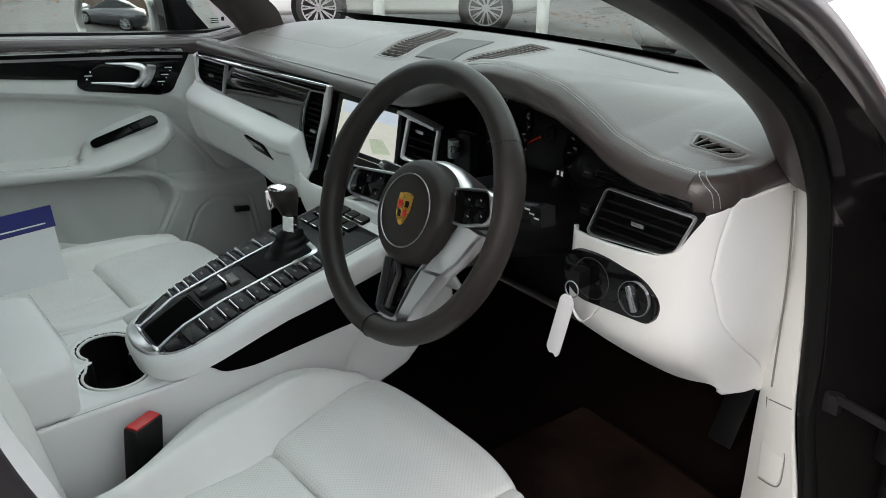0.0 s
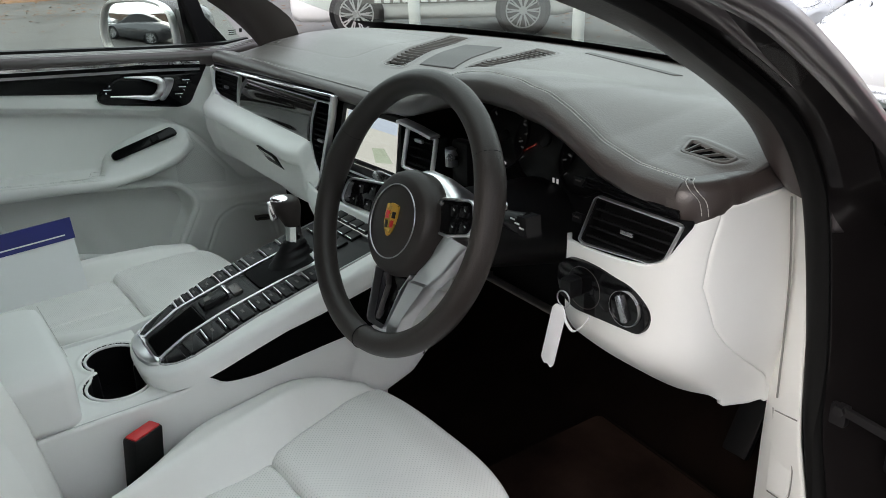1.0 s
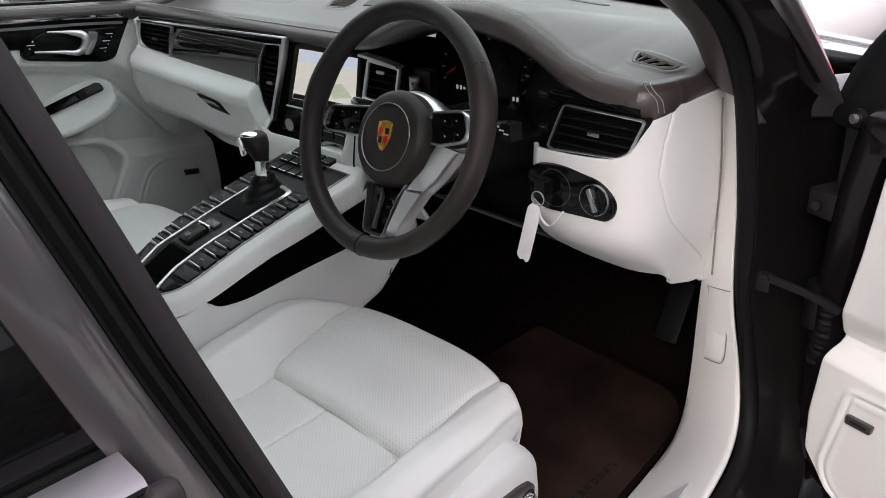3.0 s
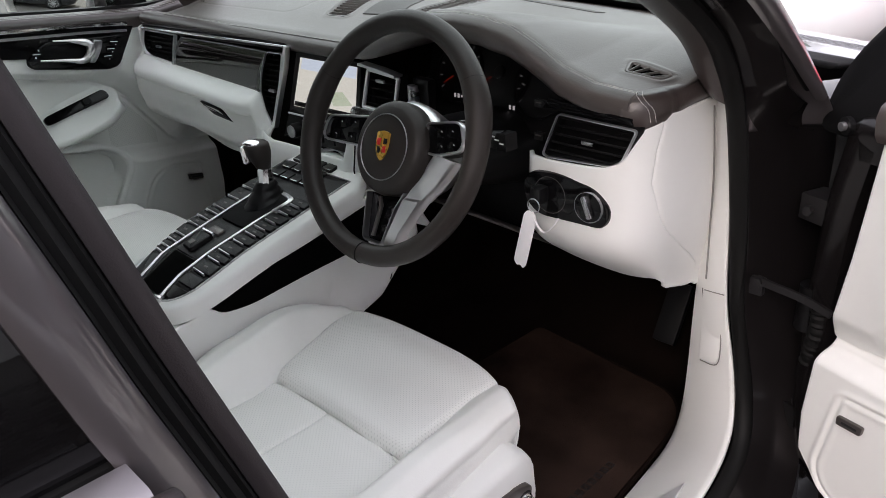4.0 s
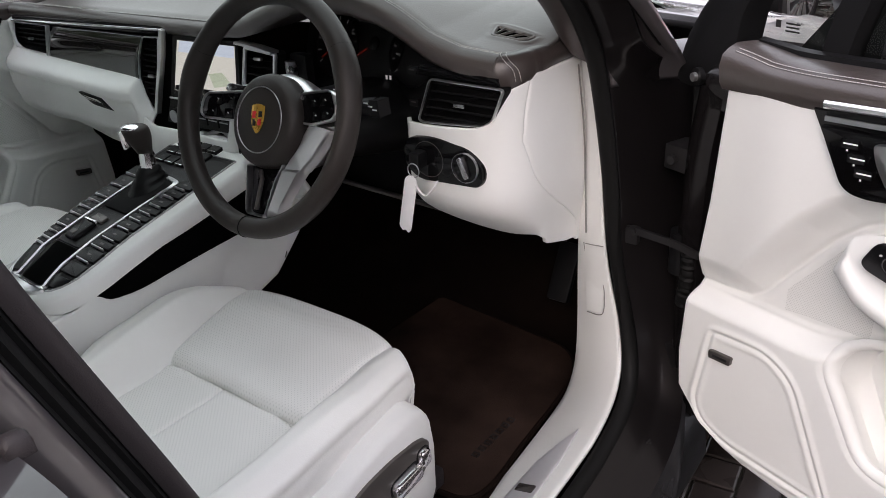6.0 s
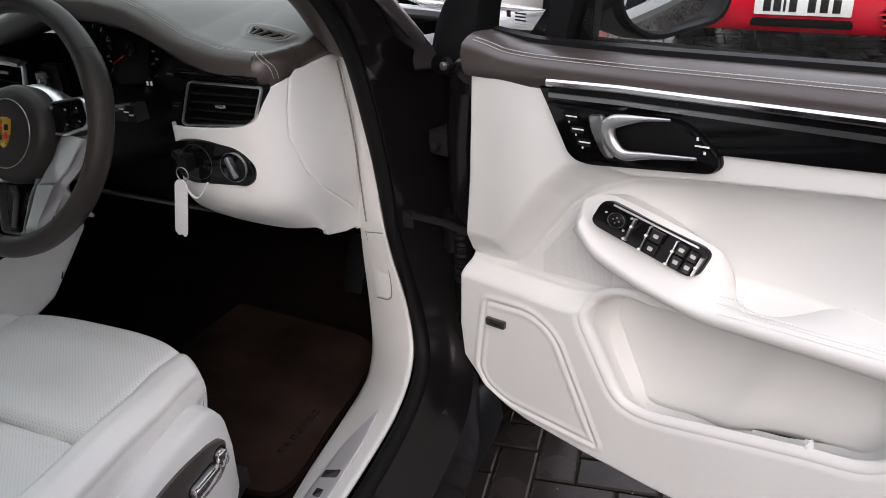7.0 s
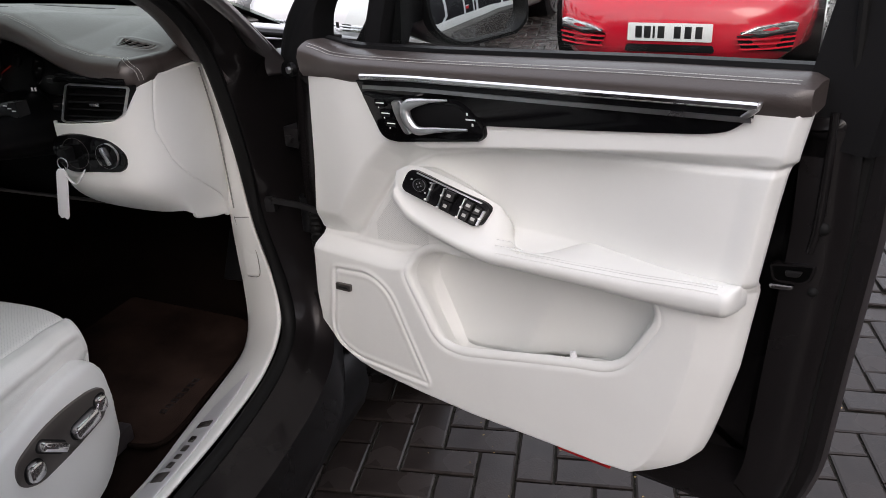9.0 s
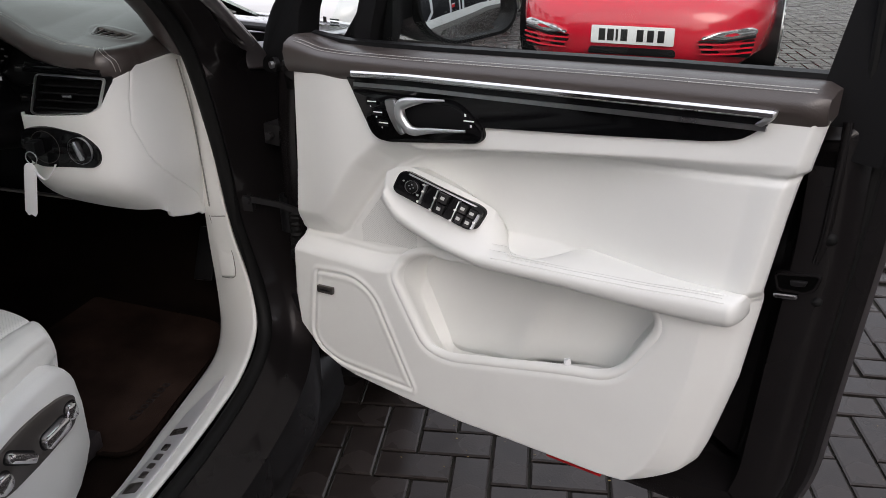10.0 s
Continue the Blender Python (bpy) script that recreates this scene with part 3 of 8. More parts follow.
# hinges and check strap on the pillar
for z in (0.965, 0.60):
    hinge = box("door_hinge", (0.06, 0.05, 0.042), (0.852, 0.285, z), STEEL, body, "dark steel door hinge", 0.004, (0, 0, -20))
    sweep("hinge_pin", [(0.866, 0.268, z - 0.032), (0.866, 0.268, z + 0.032)], circle(0.009, 12), STEEL, hinge, "", up=(1, 0, 0))
    sweep("hinge_bolt", [(0.835, 0.262, z), (0.833, 0.252, z)], circle(0.008, 6), STEEL, hinge, "", up=(0, 0, 1))
strap = sweep("check_strap", spline([(0.774, 0.238, 0.838), (0.81, 0.230, 0.839), (0.86, 0.226, 0.835), (0.905, 0.220, 0.826)], 14), [(-0.003, -0.006), (0.003, -0.006), (0.003, 0.006), (-0.003, 0.006)], STEEL, body, "flat black check strap")
sweep("strap_bolt", [(0.786, 0.240, 0.839), (0.786, 0.224, 0.839)], circle(0.008, 6), STEEL, strap)
box("strap_bracket", (0.030, 0.014, 0.030), (0.778, 0.242, 0.826), STEEL, strap, "dark steel strap bracket", 0.003)
sweep("strap_housing", [(0.862, 0.262, 0.77), (0.862, 0.262, 0.845)], circle(0.021, 14), BLACK, strap, "", up=(1, 0, 0))
sweep("cable_boot", spline([(0.884, 0.238, 0.822), (0.884, 0.240, 0.775), (0.876, 0.252, 0.715)], 26), circle(0.014, 12), RUBBER, body, "ribbed black cable boot", scale=[1 + 0.12 * math.sin(i * 2.4) for i in range(26)])

# closed rear door: painted window frame, seals and dark glass
rear_door = thing("rear_door", "closed rear door in dark grey metallic paint", "car door")
E_z = [0.60, 0.90, 0.995, 1.166, 1.23, 1.30, 1.366, 1.42, 1.50]
E_x = [0.795, 0.792, 0.790, 0.780, 0.772, 0.760, 0.746, 0.733, 0.705]
E_y = [-0.56, -0.624, -0.655, -0.712, -0.730, -0.750, -0.768, -0.782, -0.80]


def strip(pts):
    return [[(np.interp(z, E_z, E_x) + dx, np.interp(z, E_z, E_y) + dy, z) for dx, dy in pts] for z in np.linspace(0.60, 1.50, 40)]


loft("pillar_trim", strip([(-0.05, -0.004), (-0.012, 0.0), (0.0, -0.001), (0.004, -0.006), (0.0065, -0.012), (0.004, -0.020), (-0.05, -0.022)]), TRIM_GREY, rear_door, "dark grey plastic pillar trim", smooth=60)
loft("front_seal", strip([(-0.05, -0.021), (0.002, -0.0205), (0.006, -0.024), (0.004, -0.028), (0.012, -0.031), (0.019, -0.036), (0.017, -0.041), (0.024, -0.0445), (-0.05, -0.046)]), RUBBER, rear_door, "black rubber seals", smooth=45)
loft("window_frame", strip([(0.0, -0.045), (0.026, -0.0455), (0.033, -0.0475), (0.041, -0.056), (0.046, -0.068), (0.046, -0.079), (0.043, -0.085), (0.0, -0.086)]), PAINT, rear_door, "dark grey painted window frame", smooth=60)
patch("glass", lambda U, V: (np.interp(1.11 + 0.38 * V, E_z, E_x) + 0.036 - 0.02 * U * V, np.interp(1.11 + 0.38 * V, E_z, E_y) - 0.084 - 0.80 * U, 1.11 + 0.38 * V), 10, 14, PRIVACY, rear_door, "dark tinted window", 0.0)
patch("inner_card", lambda U, V: (0.755 - 0.0 * V, -0.80 - 0.8 * U, 0.45 + 0.63 * V), 6, 8, BROWN, rear_door, "dark door lining", 0.02)
patch("skin", lambda U, V: (0.945 - 0.020 * V ** 3 + 0.02 * np.sin(np.pi * V), np.minimum(-0.73, np.interp(0.36 + 0.742 * V, E_z, E_y) - 0.084) - 0.98 * U, 0.36 + 0.742 * V), 10, 22, PAINT, rear_door, "dark grey door skin", 0.016)
patch("belt_ledge", lambda U, V: (0.862 + 0.063 * V, -0.785 + 0.012 * V - 0.92 * U, 1.136 - 0.018 * V - 0.016 * V ** 2), 8, 12, PAINT, rear_door, "dark grey shoulder below the glass", 0.010)
mo_ = loft("belt_moulding", [[(x_, y_, z_) for x_, z_ in ((0.824, 1.122), (0.824, 1.139), (0.827, 1.142), (0.854, 1.140), (0.858, 1.137), (0.858, 1.122))] for y_ in (-0.783, -0.786, -1.66)], MOULDING, rear_door, "satin grey belt moulding", smooth=40)
cap_ = [[(x_, y_ + dy_, z_) for x_, z_ in ((0.860, 1.128), (0.860, 1.138 + dz_), (0.864, 1.142 + dz_), (0.870, 1.143 + dz_), (0.875, 1.140 + dz_), (0.876, 1.128))] for y_, dy_, dz_ in ((-0.788, 0, -0.004), (-0.784, 0, 0), (-0.774, 0, -0.001), (-0.772, 0, -0.003))]
loft("moulding_end", cap_, TRIM_GREY, mo_, "dark moulding end cap", smooth=60)
box("shadow_gap", (0.004, 0.88, 0.006), (0.860, -1.225, 1.1345), RUBBER, rear_door, "", 0.001)
box("belt_seal", (0.007, 0.88, 0.020), (0.8195, -1.225, 1.132), RUBBER, rear_door, "black belt seal", 0.003)

# underbody, skirts and wheels keep the light out from below
box("underbody", (1.62, 3.9, 0.12), (0, -0.35, 0.27), BLACK_MATT, body, "black underbody", 0.03)
for sgn in (1, -1):
    sk = [[(sgn * (0.80 + dx), y, z) for dx, z in ((0.0, 0.44), (0.075, 0.425), (0.105, 0.39), (0.112, 0.33), (0.095, 0.27), (0.04, 0.23), (0.0, 0.24))] for y in np.linspace(0.36, -1.05, 12)]
    loft("sill_skirt", sk, PAINT if sgn < 0 else BLACK, body, "dark side skirt", smooth=60)
    for wy in (0.98, -1.85):
        ty = sweep("tyre", [(sgn * 0.70, wy, 0.36), (sgn * 0.72, wy, 0.36), (sgn * 0.90, wy, 0.36), (sgn * 0.92, wy, 0.36)], circle(0.36, 32), TYRE, body, "", up=(0, 0, 1), scale=[0.94, 1, 1, 0.94])
        sweep("rim", [(sgn * 0.915, wy, 0.36), (sgn * 0.925, wy, 0.36)], circle(0.25, 28), ALLOY, ty, "", up=(0, 0, 1))
patch("rear_quarter", lambda U, V: (-0.80 + 1.60 * U, -2.45 + 0.12 * np.sin(np.pi * U) * -1 + 0.25 * V ** 2, 0.35 + 1.1 * V), 12, 10, PAINT, body, "dark grey tail", 0.02)
for sgn in (1, -1):
    patch("quarter_panel", lambda U, V: (sgn * (0.90 - 0.20 * V ** 2), -1.70 - 0.75 * U, 0.36 + 1.10 * V), 8, 10, PAINT, body, "dark grey rear quarter", 0.02)
patch("far_rear_door", lambda U, V: (-0.90 + 0.06 * V ** 3, -0.72 - 1.0 * U, 0.36 + 0.70 * V), 8, 10, PAINT, body, "dark grey rear door on the far side", 0.02)

# unseen far pane and pillar, added to keep light off the passenger side
patch("far_window_block", lambda U, V: (-0.842 + 0.14 * V, -0.76 - 0.96 * U + 0.10 * V * (U - 0.5), 1.055 + 0.43 * V), 8, 8, PRIVACY, body, "opaque pane added in the far rear window to block light", 0.004)
loft("far_pillar_block", [[(x_, y_, z_) for x_, y_ in ((xo_ - 0.02, -0.62 + dy_), (xo_ + 0.05, -0.63 + dy_), (xo_ + 0.05, -0.79 + dy_), (xo_ - 0.02, -0.80 + dy_))] for xo_, dy_, z_ in ((-0.87, 0.04, 0.60), (-0.86, 0.0, 1.05), (-0.79, -0.05, 1.30), (-0.71, -0.08, 1.49))], TRIM_GREY, body, "dark pillar added on the far side to block light", smooth=40)


# ---- front doors ----
BAND = [(0.05, 0.797), (0.153, 0.804), (0.200, 0.812), (0.222, 0.828), (0.242, 0.855), (0.315, 0.950), (0.352, 0.984), (0.406, 1.011), (0.523, 1.034), (0.798, 1.078), (0.98, 1.104), (1.05, 1.112), (1.05, 1.30), (0.05, 1.30)]
SPEAKER = rounded([(0.155, 0.748), (0.262, 0.764), (0.316, 0.738), (0.402, 0.558), (0.395, 0.544), (0.205, 0.533), (0.150, 0.552), (0.128, 0.590)], [0.02, 0.05, 0.03, 0.02, 0.01, 0.03, 0.05, 0.04], 6)
POCKET = rounded([(0.352, 0.79), (0.395, 0.832), (0.46, 0.846), (0.627, 0.868), (0.822, 0.880), (0.836, 0.850), (0.780, 0.746), (0.700, 0.728), (0.472, 0.661), (0.425, 0.664)], [0.03, 0.03, 0.03, 0.05, 0.03, 0.03, 0.05, 0.05, 0.05, 0.03], 6)


EDGE = [(0.54, 0.850), (0.560, 0.868), (0.580, 0.885), (0.60, 0.898), (0.63, 0.911), (0.66, 0.920), (0.70, 0.929), (0.79, 0.947), (0.93, 0.961), (1.05, 0.974), (1.102, 0.981), (1.112, 0.990), (1.2, 1.004)]


def card_n(A, Z):
    band = sdf(BAND, A, Z)
    right = lie(EDGE, Z)
    # deep middle field, fuller lower half, raised border along the free edge
    mid = 0.072 - 0.024 * sstep(A, 0.34, 0.56) + 0.050 * sstep(A, 0.62, 0.94)
    ridge = 0.787 + 0.06 * (A - 0.15) + 0.075 * sstep(A, 0.3, 0.55)
    low = sstep(Z, ridge + 0.02, ridge - 0.02)
    n = mid * (1 - low) + 0.104 * low
    edge = sstep(A - right, -0.050, -0.020) * (1 - low) + sstep(A - right, -0.070, -0.026) * low
    n = n * (1 - edge) + 0.103 * edge
    crease = np.abs(Z - ridge - 0.004)
    n = n - 0.008 * np.exp(-(crease / 0.006) ** 2) * (1 - sstep(A, 0.36, 0.46)) * sstep(band, -0.004, 0.006)
    # map pocket
    p = sdf(POCKET, A, Z)
    n = n - 0.006 * (1 - sstep(p, 0.0, 0.022)) * low
    # speaker panel: a raised lip and a groove
    s = sdf(SPEAKER, A, Z)
    n = n + 0.0022 * np.exp(-((s + 0.004) / 0.005) ** 2) - 0.0016 * np.exp(-((s + 0.011) / 0.0025) ** 2) + 0.0014 * np.exp(-((s + 0.019) / 0.005) ** 2)
    # upper band stands proud and rolls over its lower edge
    top = 0.108 - 0.018 * (1 - sstep(A, 0.12, 0.26))
    wide = 0.020 + 0.030 * (1 - sstep(A, 0.34, 0.44))
    k = 1 - sstep(band, -wide, 0.002)
    n = n * (1 - k) + top * k - 0.006 * np.exp(-((band - 0.003) / 0.005) ** 2) * (1 - k)
    # joint in the border just below the armrest
    n = n - 0.004 * np.exp(-((Z - 0.930 - 0.25 * (A - 0.96)) / 0.0022) ** 2) * sstep(A - right, -0.055, -0.035)
    # free edge turns away, bottom tucks under
    facet = np.clip((A - right + 0.056) / 0.056, 0, 1) * sstep(0.945 - Z, 0.0, 0.03)
    n = n - 0.034 * facet - (0.026 - 0.014 * sstep(0.945 - Z, 0.0, 0.03)) * sstep(A - right, -0.014, 0.006)
    return n


def card(U, V):
    al_z = [(0.53, 0.160), (0.539, 0.156), (0.557, 0.131), (0.603, 0.106), (0.668, 0.101), (0.795, 0.110), (0.812, 0.109), (0.944, 0.127), (1.119, 0.143), (1.2, 0.153)]
    ar_z = EDGE
    gb = 0.106 + 0.800 * U
    gt = 0.143 + 0.86 * U
    zb = lie([(0.10, 0.615), (0.112, 0.588), (0.131, 0.555), (0.163, 0.535), (0.203, 0.528), (0.35, 0.527), (0.496, 0.531), (0.62, 0.540), (0.73, 0.548), (0.80, 0.553), (0.845, 0.561), (0.868, 0.572), (0.886, 0.588), (0.898, 0.604), (0.906, 0.622)], gb)
    zt = lie([(0.1, 1.120), (0.143, 1.121), (0.282, 1.129), (0.945, 1.170), (1.01, 1.174)], gt)
    Z = zb + (zt - zb) * V
    lo, hi = lie(al_z, Z), lie(ar_z, Z)
    A = lo + (hi - lo) * U
    return card_n(A, Z), A, Z


def build_door(root, driver):
    P = lambda n, a, z: (n, a, z)
    flat = lambda n0: (lambda u, v, w: (n0 + w, u, v))
    nm = "driver" if driver else "passenger"
    dc = patch("door_card", card, 380, 290, WHITE, root, "pale leather-covered door card", 0.004, 70)
    cb_ = bmesh.new()
    cb_.from_mesh(dc.data)
    ctr = np.array([f.calc_center_median() for f in cb_.faces])
    inside = sdf(POCKET, ctr[:, 1], ctr[:, 2]) < 0.005
    cb_.faces.ensure_lookup_table()
    bmesh.ops.delete(cb_, geom=[cb_.faces[i] for i in np.nonzero(inside)[0]], context="FACES")
    cb_.to_mesh(dc.data)
    cb_.free()
    # map pocket: rounded rim, steep walls and a flat back
    def floor_(a_):
        return lie([(0.352, 0.79), (0.425, 0.664), (0.472, 0.661), (0.70, 0.728), (0.78, 0.746), (0.836, 0.85)], a_)

    def low_(a_, z_):
        return float(1 - sstep(np.array(z_ - floor_(np.array(a_))), 0.01, 0.06))

    pk = []
    for d_, dn in ((-0.014, -0.002), (-0.011, 0.0015), (-0.006, 0.0024), (-0.001, 0.0010), (0.002, -0.004), (0.0035, -0.014), (0.008, -0.046), (0.013, -0.053)):
        q_ = inset(POCKET, d_)
        nn = card_n(q_[:, 0], q_[:, 1])
        nn = np.maximum(nn, 0.088)
        fall_ = 1.2 * max(0.0, -dn - 0.006)
        pk.append([(float(n_) + dn, a_, z_ - fall_ * low_(a_, z_)) for n_, (a_, z_) in zip(nn, q_)])
    back = inset(POCKET, 0.020)
    pk.append([(0.036 + 0.012 * math.exp(-((a_ - 0.62) / 0.06) ** 2), a_, z_ - 0.056 * low_(a_, z_)) for a_, z_ in back])
    loft("map_pocket", pk[:6], WHITE, root, "rounded rim of the map pocket", caps=False, smooth=60)
    loft("pocket_well", pk[5:], WHITE_PLASTIC, root, "deep pale map pocket", caps=False, smooth=60)
    patch("pocket_back", lambda U, V: (0.037 + 0.012 * np.exp(-((0.37 + 0.46 * U - 0.60 - 0.5 * (0.67 + 0.20 * V - 0.72)) / 0.035) ** 2), 0.37 + 0.46 * U, (floor_(0.37 + 0.46 * U) - 0.032) * (1 - V) + 0.872 * V), 40, 20, WHITE_PLASTIC, root, "", 0.002)
    def mesh_face(U, V):
        A = 0.262 + 0.125 * U
        lo_ = lie([(0.26, 0.815), (0.30, 0.822), (0.47, 0.84)], A)
        hi_ = lie([(0.262, 0.850), (0.335, 0.945), (0.362, 0.970), (0.40, 0.985), (0.462, 0.99)], A)
        Z = lo_ + (hi_ - lo_) * V
        return card_n(A, Z) + 0.0012, A, Z
    patch("mesh_field", mesh_face, 50, 40, WHITE_MESH, root, "pale perforated speaker field", 0.0, 70)
    # brown leather cap, lofted along the door
    ca = np.linspace(0.135, 0.999, 60)
    rings = []
    for a in ca:
        zt = lie([(0.13, 1.176), (0.153, 1.174), (0.211, 1.166), (0.294, 1.169), (0.418, 1.176), (0.625, 1.19), (0.789, 1.201), (0.99, 1.212), (1.01, 1.205)], a)
        zl = lie([(0.13, 1.118), (0.143, 1.119), (0.282, 1.127), (0.945, 1.170), (1.01, 1.174)], a)
        k = 0.012 * (1 - sstep(a, 0.16, 0.27))
        e = 0.35 * sstep(a, 0.985, 0.999)
        n1 = 0.112 - k - 0.03 * e
        rings.append([(0.075, a, zl - 0.004), (n1 - 0.004, a, zl - 0.003), (n1 + 0.003, a, zl + 0.008), (n1 + 0.006, a, zl + (zt - zl) * 0.55), (n1 + 0.001, a, zl + (zt - zl) * 0.80), (n1 - 0.010, a, zt - 0.005 - 0.006 * e), (n1 - 0.024, a, zt - 0.001 - 0.01 * e), (0.060, a, zt - 0.002 - 0.01 * e), (0.030, a, zt - 0.006 - 0.01 * e), (0.030, a, zl)])
    loft("top_cap", rings, BROWN, root, "dark brown stitched leather cap", smooth=50)
    for off, dz in ((0.0, 0.0), (0.006, 0.0008)):
        stitches("cap_stitching", [(0.112 - 0.0105 - off + 0.0032 - (0.012 * (1 - sstep(a, 0.16, 0.27))), a, lie([(0.13, 1.176), (0.211, 1.166), (0.294, 1.169), (0.418, 1.176), (0.625, 1.19), (0.789, 1.201), (0.99, 1.212)], a) - 0.0045 + dz + off * 0.3) for a in np.linspace(0.15, 0.985, 60)], root, up=(1, 0, 0.4))
    # gloss black inlay, handle surround, chrome strip
    black = [(0.286, 1.130), (0.311, 1.089), (0.335, 1.050), (0.351, 1.038), (0.370, 1.036), (0.543, 1.066), (0.555, 1.078), (0.551, 1.092), (0.715, 1.112), (0.880, 1.134), (0.913, 1.142), (0.932, 1.158), (0.942, 1.172)]
    prism("inlay", rounded(black, [0.004, 0.02, 0.01, 0.01, 0.01, 0.012, 0.012, 0.004, 0.05, 0.05, 0.03, 0.01, 0.004], 4), flat(0.106), -0.01, 0.0075, GLOSS, root, "piano black inlay", 0.002)
    chrome = [(0.1165, a, lie([(0.286, 1.137), (0.416, 1.1485), (0.943, 1.1795)], a)) for a in np.linspace(0.306, 0.946, 40)]
    sweep("chrome_strip", chrome, [(-0.004, -0.0045), (0.0045, -0.0045), (0.0068, -0.0020), (0.0068, 0.0026), (0.0044, 0.0054), (-0.004, 0.0060)], CHROME, root, "bright chrome strip", up=(0, 0, 1))
    hook = rounded([(0.938, 1.1845), (0.951, 1.1850), (0.947, 1.1740), (0.936, 1.1640), (0.926, 1.1655), (0.936, 1.1745)], 0.003, 3)
    prism("strip_end", hook, flat(0.1135), 0.0, 0.0085, BRIGHT, root, "turned-down end of the chrome strip", 0.002)
    groove = [(0.1155, a, lie([(0.286, 1.1285), (0.416, 1.1395), (0.94, 1.1705)], a)) for a in np.linspace(0.308, 0.940, 40)]
    sweep("strip_recess", groove, [(-0.003, -0.006), (0.0015, -0.006), (0.0005, 0.006), (-0.003, 0.006)], GLOSS, root, "", up=(0, 0, 1))
    groove2 = [(0.1165, a, z - 0.0080) for (n, a, z) in groove]
    sweep("lower_strip", groove2, [(-0.003, -0.003), (0.003, -0.003), (0.003, 0.003), (-0.003, 0.003)], SATIN, root, "dull aluminium strip", up=(0, 0, 1))
    surround = rounded([(0.300, 1.113), (0.338, 1.046), (0.352, 1.0385), (0.372, 1.038), (0.543, 1.0675), (0.5535, 1.078), (0.550, 1.092), (0.518, 1.116), (0.498, 1.1235)], 0.008, 4)
    sur = prism("handle_surround", surround, flat(0.1135), -0.002, 0.004, GLOSS, root, "gloss black handle surround", 0.003)
    cup = rounded([(0.415, 1.066), (0.520, 1.083), (0.535, 1.092), (0.520, 1.108), (0.500, 1.117), (0.425, 1.110), (0.405, 1.095)], 0.012, 4)
    prism("handle_recess", cup, flat(0.1165), 0.0, 0.0013, BLACK_MATT, sur, "", 0.001)
    h = spline([(0.121, 0.489, 1.1243), (0.126, 0.450, 1.1192), (0.129, 0.416, 1.1100), (0.130, 0.4085, 1.098), (0.130, 0.4145, 1.0820), (0.129, 0.432, 1.0705), (0.126, 0.470, 1.0768), (0.121, 0.526, 1.0843)], 60)
    hw_ = np.interp(np.linspace(0, 1, 60), [0, 0.15, 0.32, 0.42, 0.52, 0.64, 0.8, 1], [0.0016, 0.0030, 0.0082, 0.0092, 0.0082, 0.0055, 0.0032, 0.0020])
    sweep("pull", h, [(-1, -0.45), (1, -0.45), (1.05, 0.0), (0.6, 0.5), (-0.6, 0.5), (-1.05, 0.0)], BRIGHT, sur, "chrome pull handle", up=(1, 0, 0), scale=hw_, smooth=70)
    blade = rounded([(0.374, 1.1090), (0.400, 1.1150), (0.402, 1.096), (0.409, 1.078), (0.421, 1.0645), (0.409, 1.0600), (0.400, 1.066), (0.388, 1.080), (0.380, 1.092)], 0.006, 4)
    prism("pull_blade", blade, lambda u, v, w: (0.1175 + w + 0.20 * max(u - 0.374, 0), u, v), 0.0, 0.008, SATIN, sur, "concave satin grip", 0.003)
    for k in range(3):
        a0, z0 = 0.334 + 0.011 * k, 1.099 - 0.0155 * k
        box("memory_button", (0.004, 0.022, 0.011), (0.1180, a0 + 0.010, z0 + 0.001), GLOSS, sur, "", 0.001, (4, 0, 0))
        box("button_mark", (0.001, 0.018, 0.0018), (0.1206, a0 + 0.012, z0 + 0.002), PLATE, sur, "", 0.0003, (5, 0, 0))
        box("button_sign", (0.001, 0.002, 0.0024), (0.1206, a0 + 0.009, z0 - 0.006), PLATE, sur, "", 0.0003)
    box("button_mark", (0.001, 0.018, 0.0020), (0.1184, 0.530, 1.100), PLATE, sur, "", 0.0003, (5, 0, 0))
    for da, dz in ((-0.006, 0.010), (0.004, -0.009)):
        box("button_sign", (0.001, 0.003, 0.004), (0.1184, 0.530 + da, 1.100 + dz * 0.8), PLATE, sur, "", 0.0003)
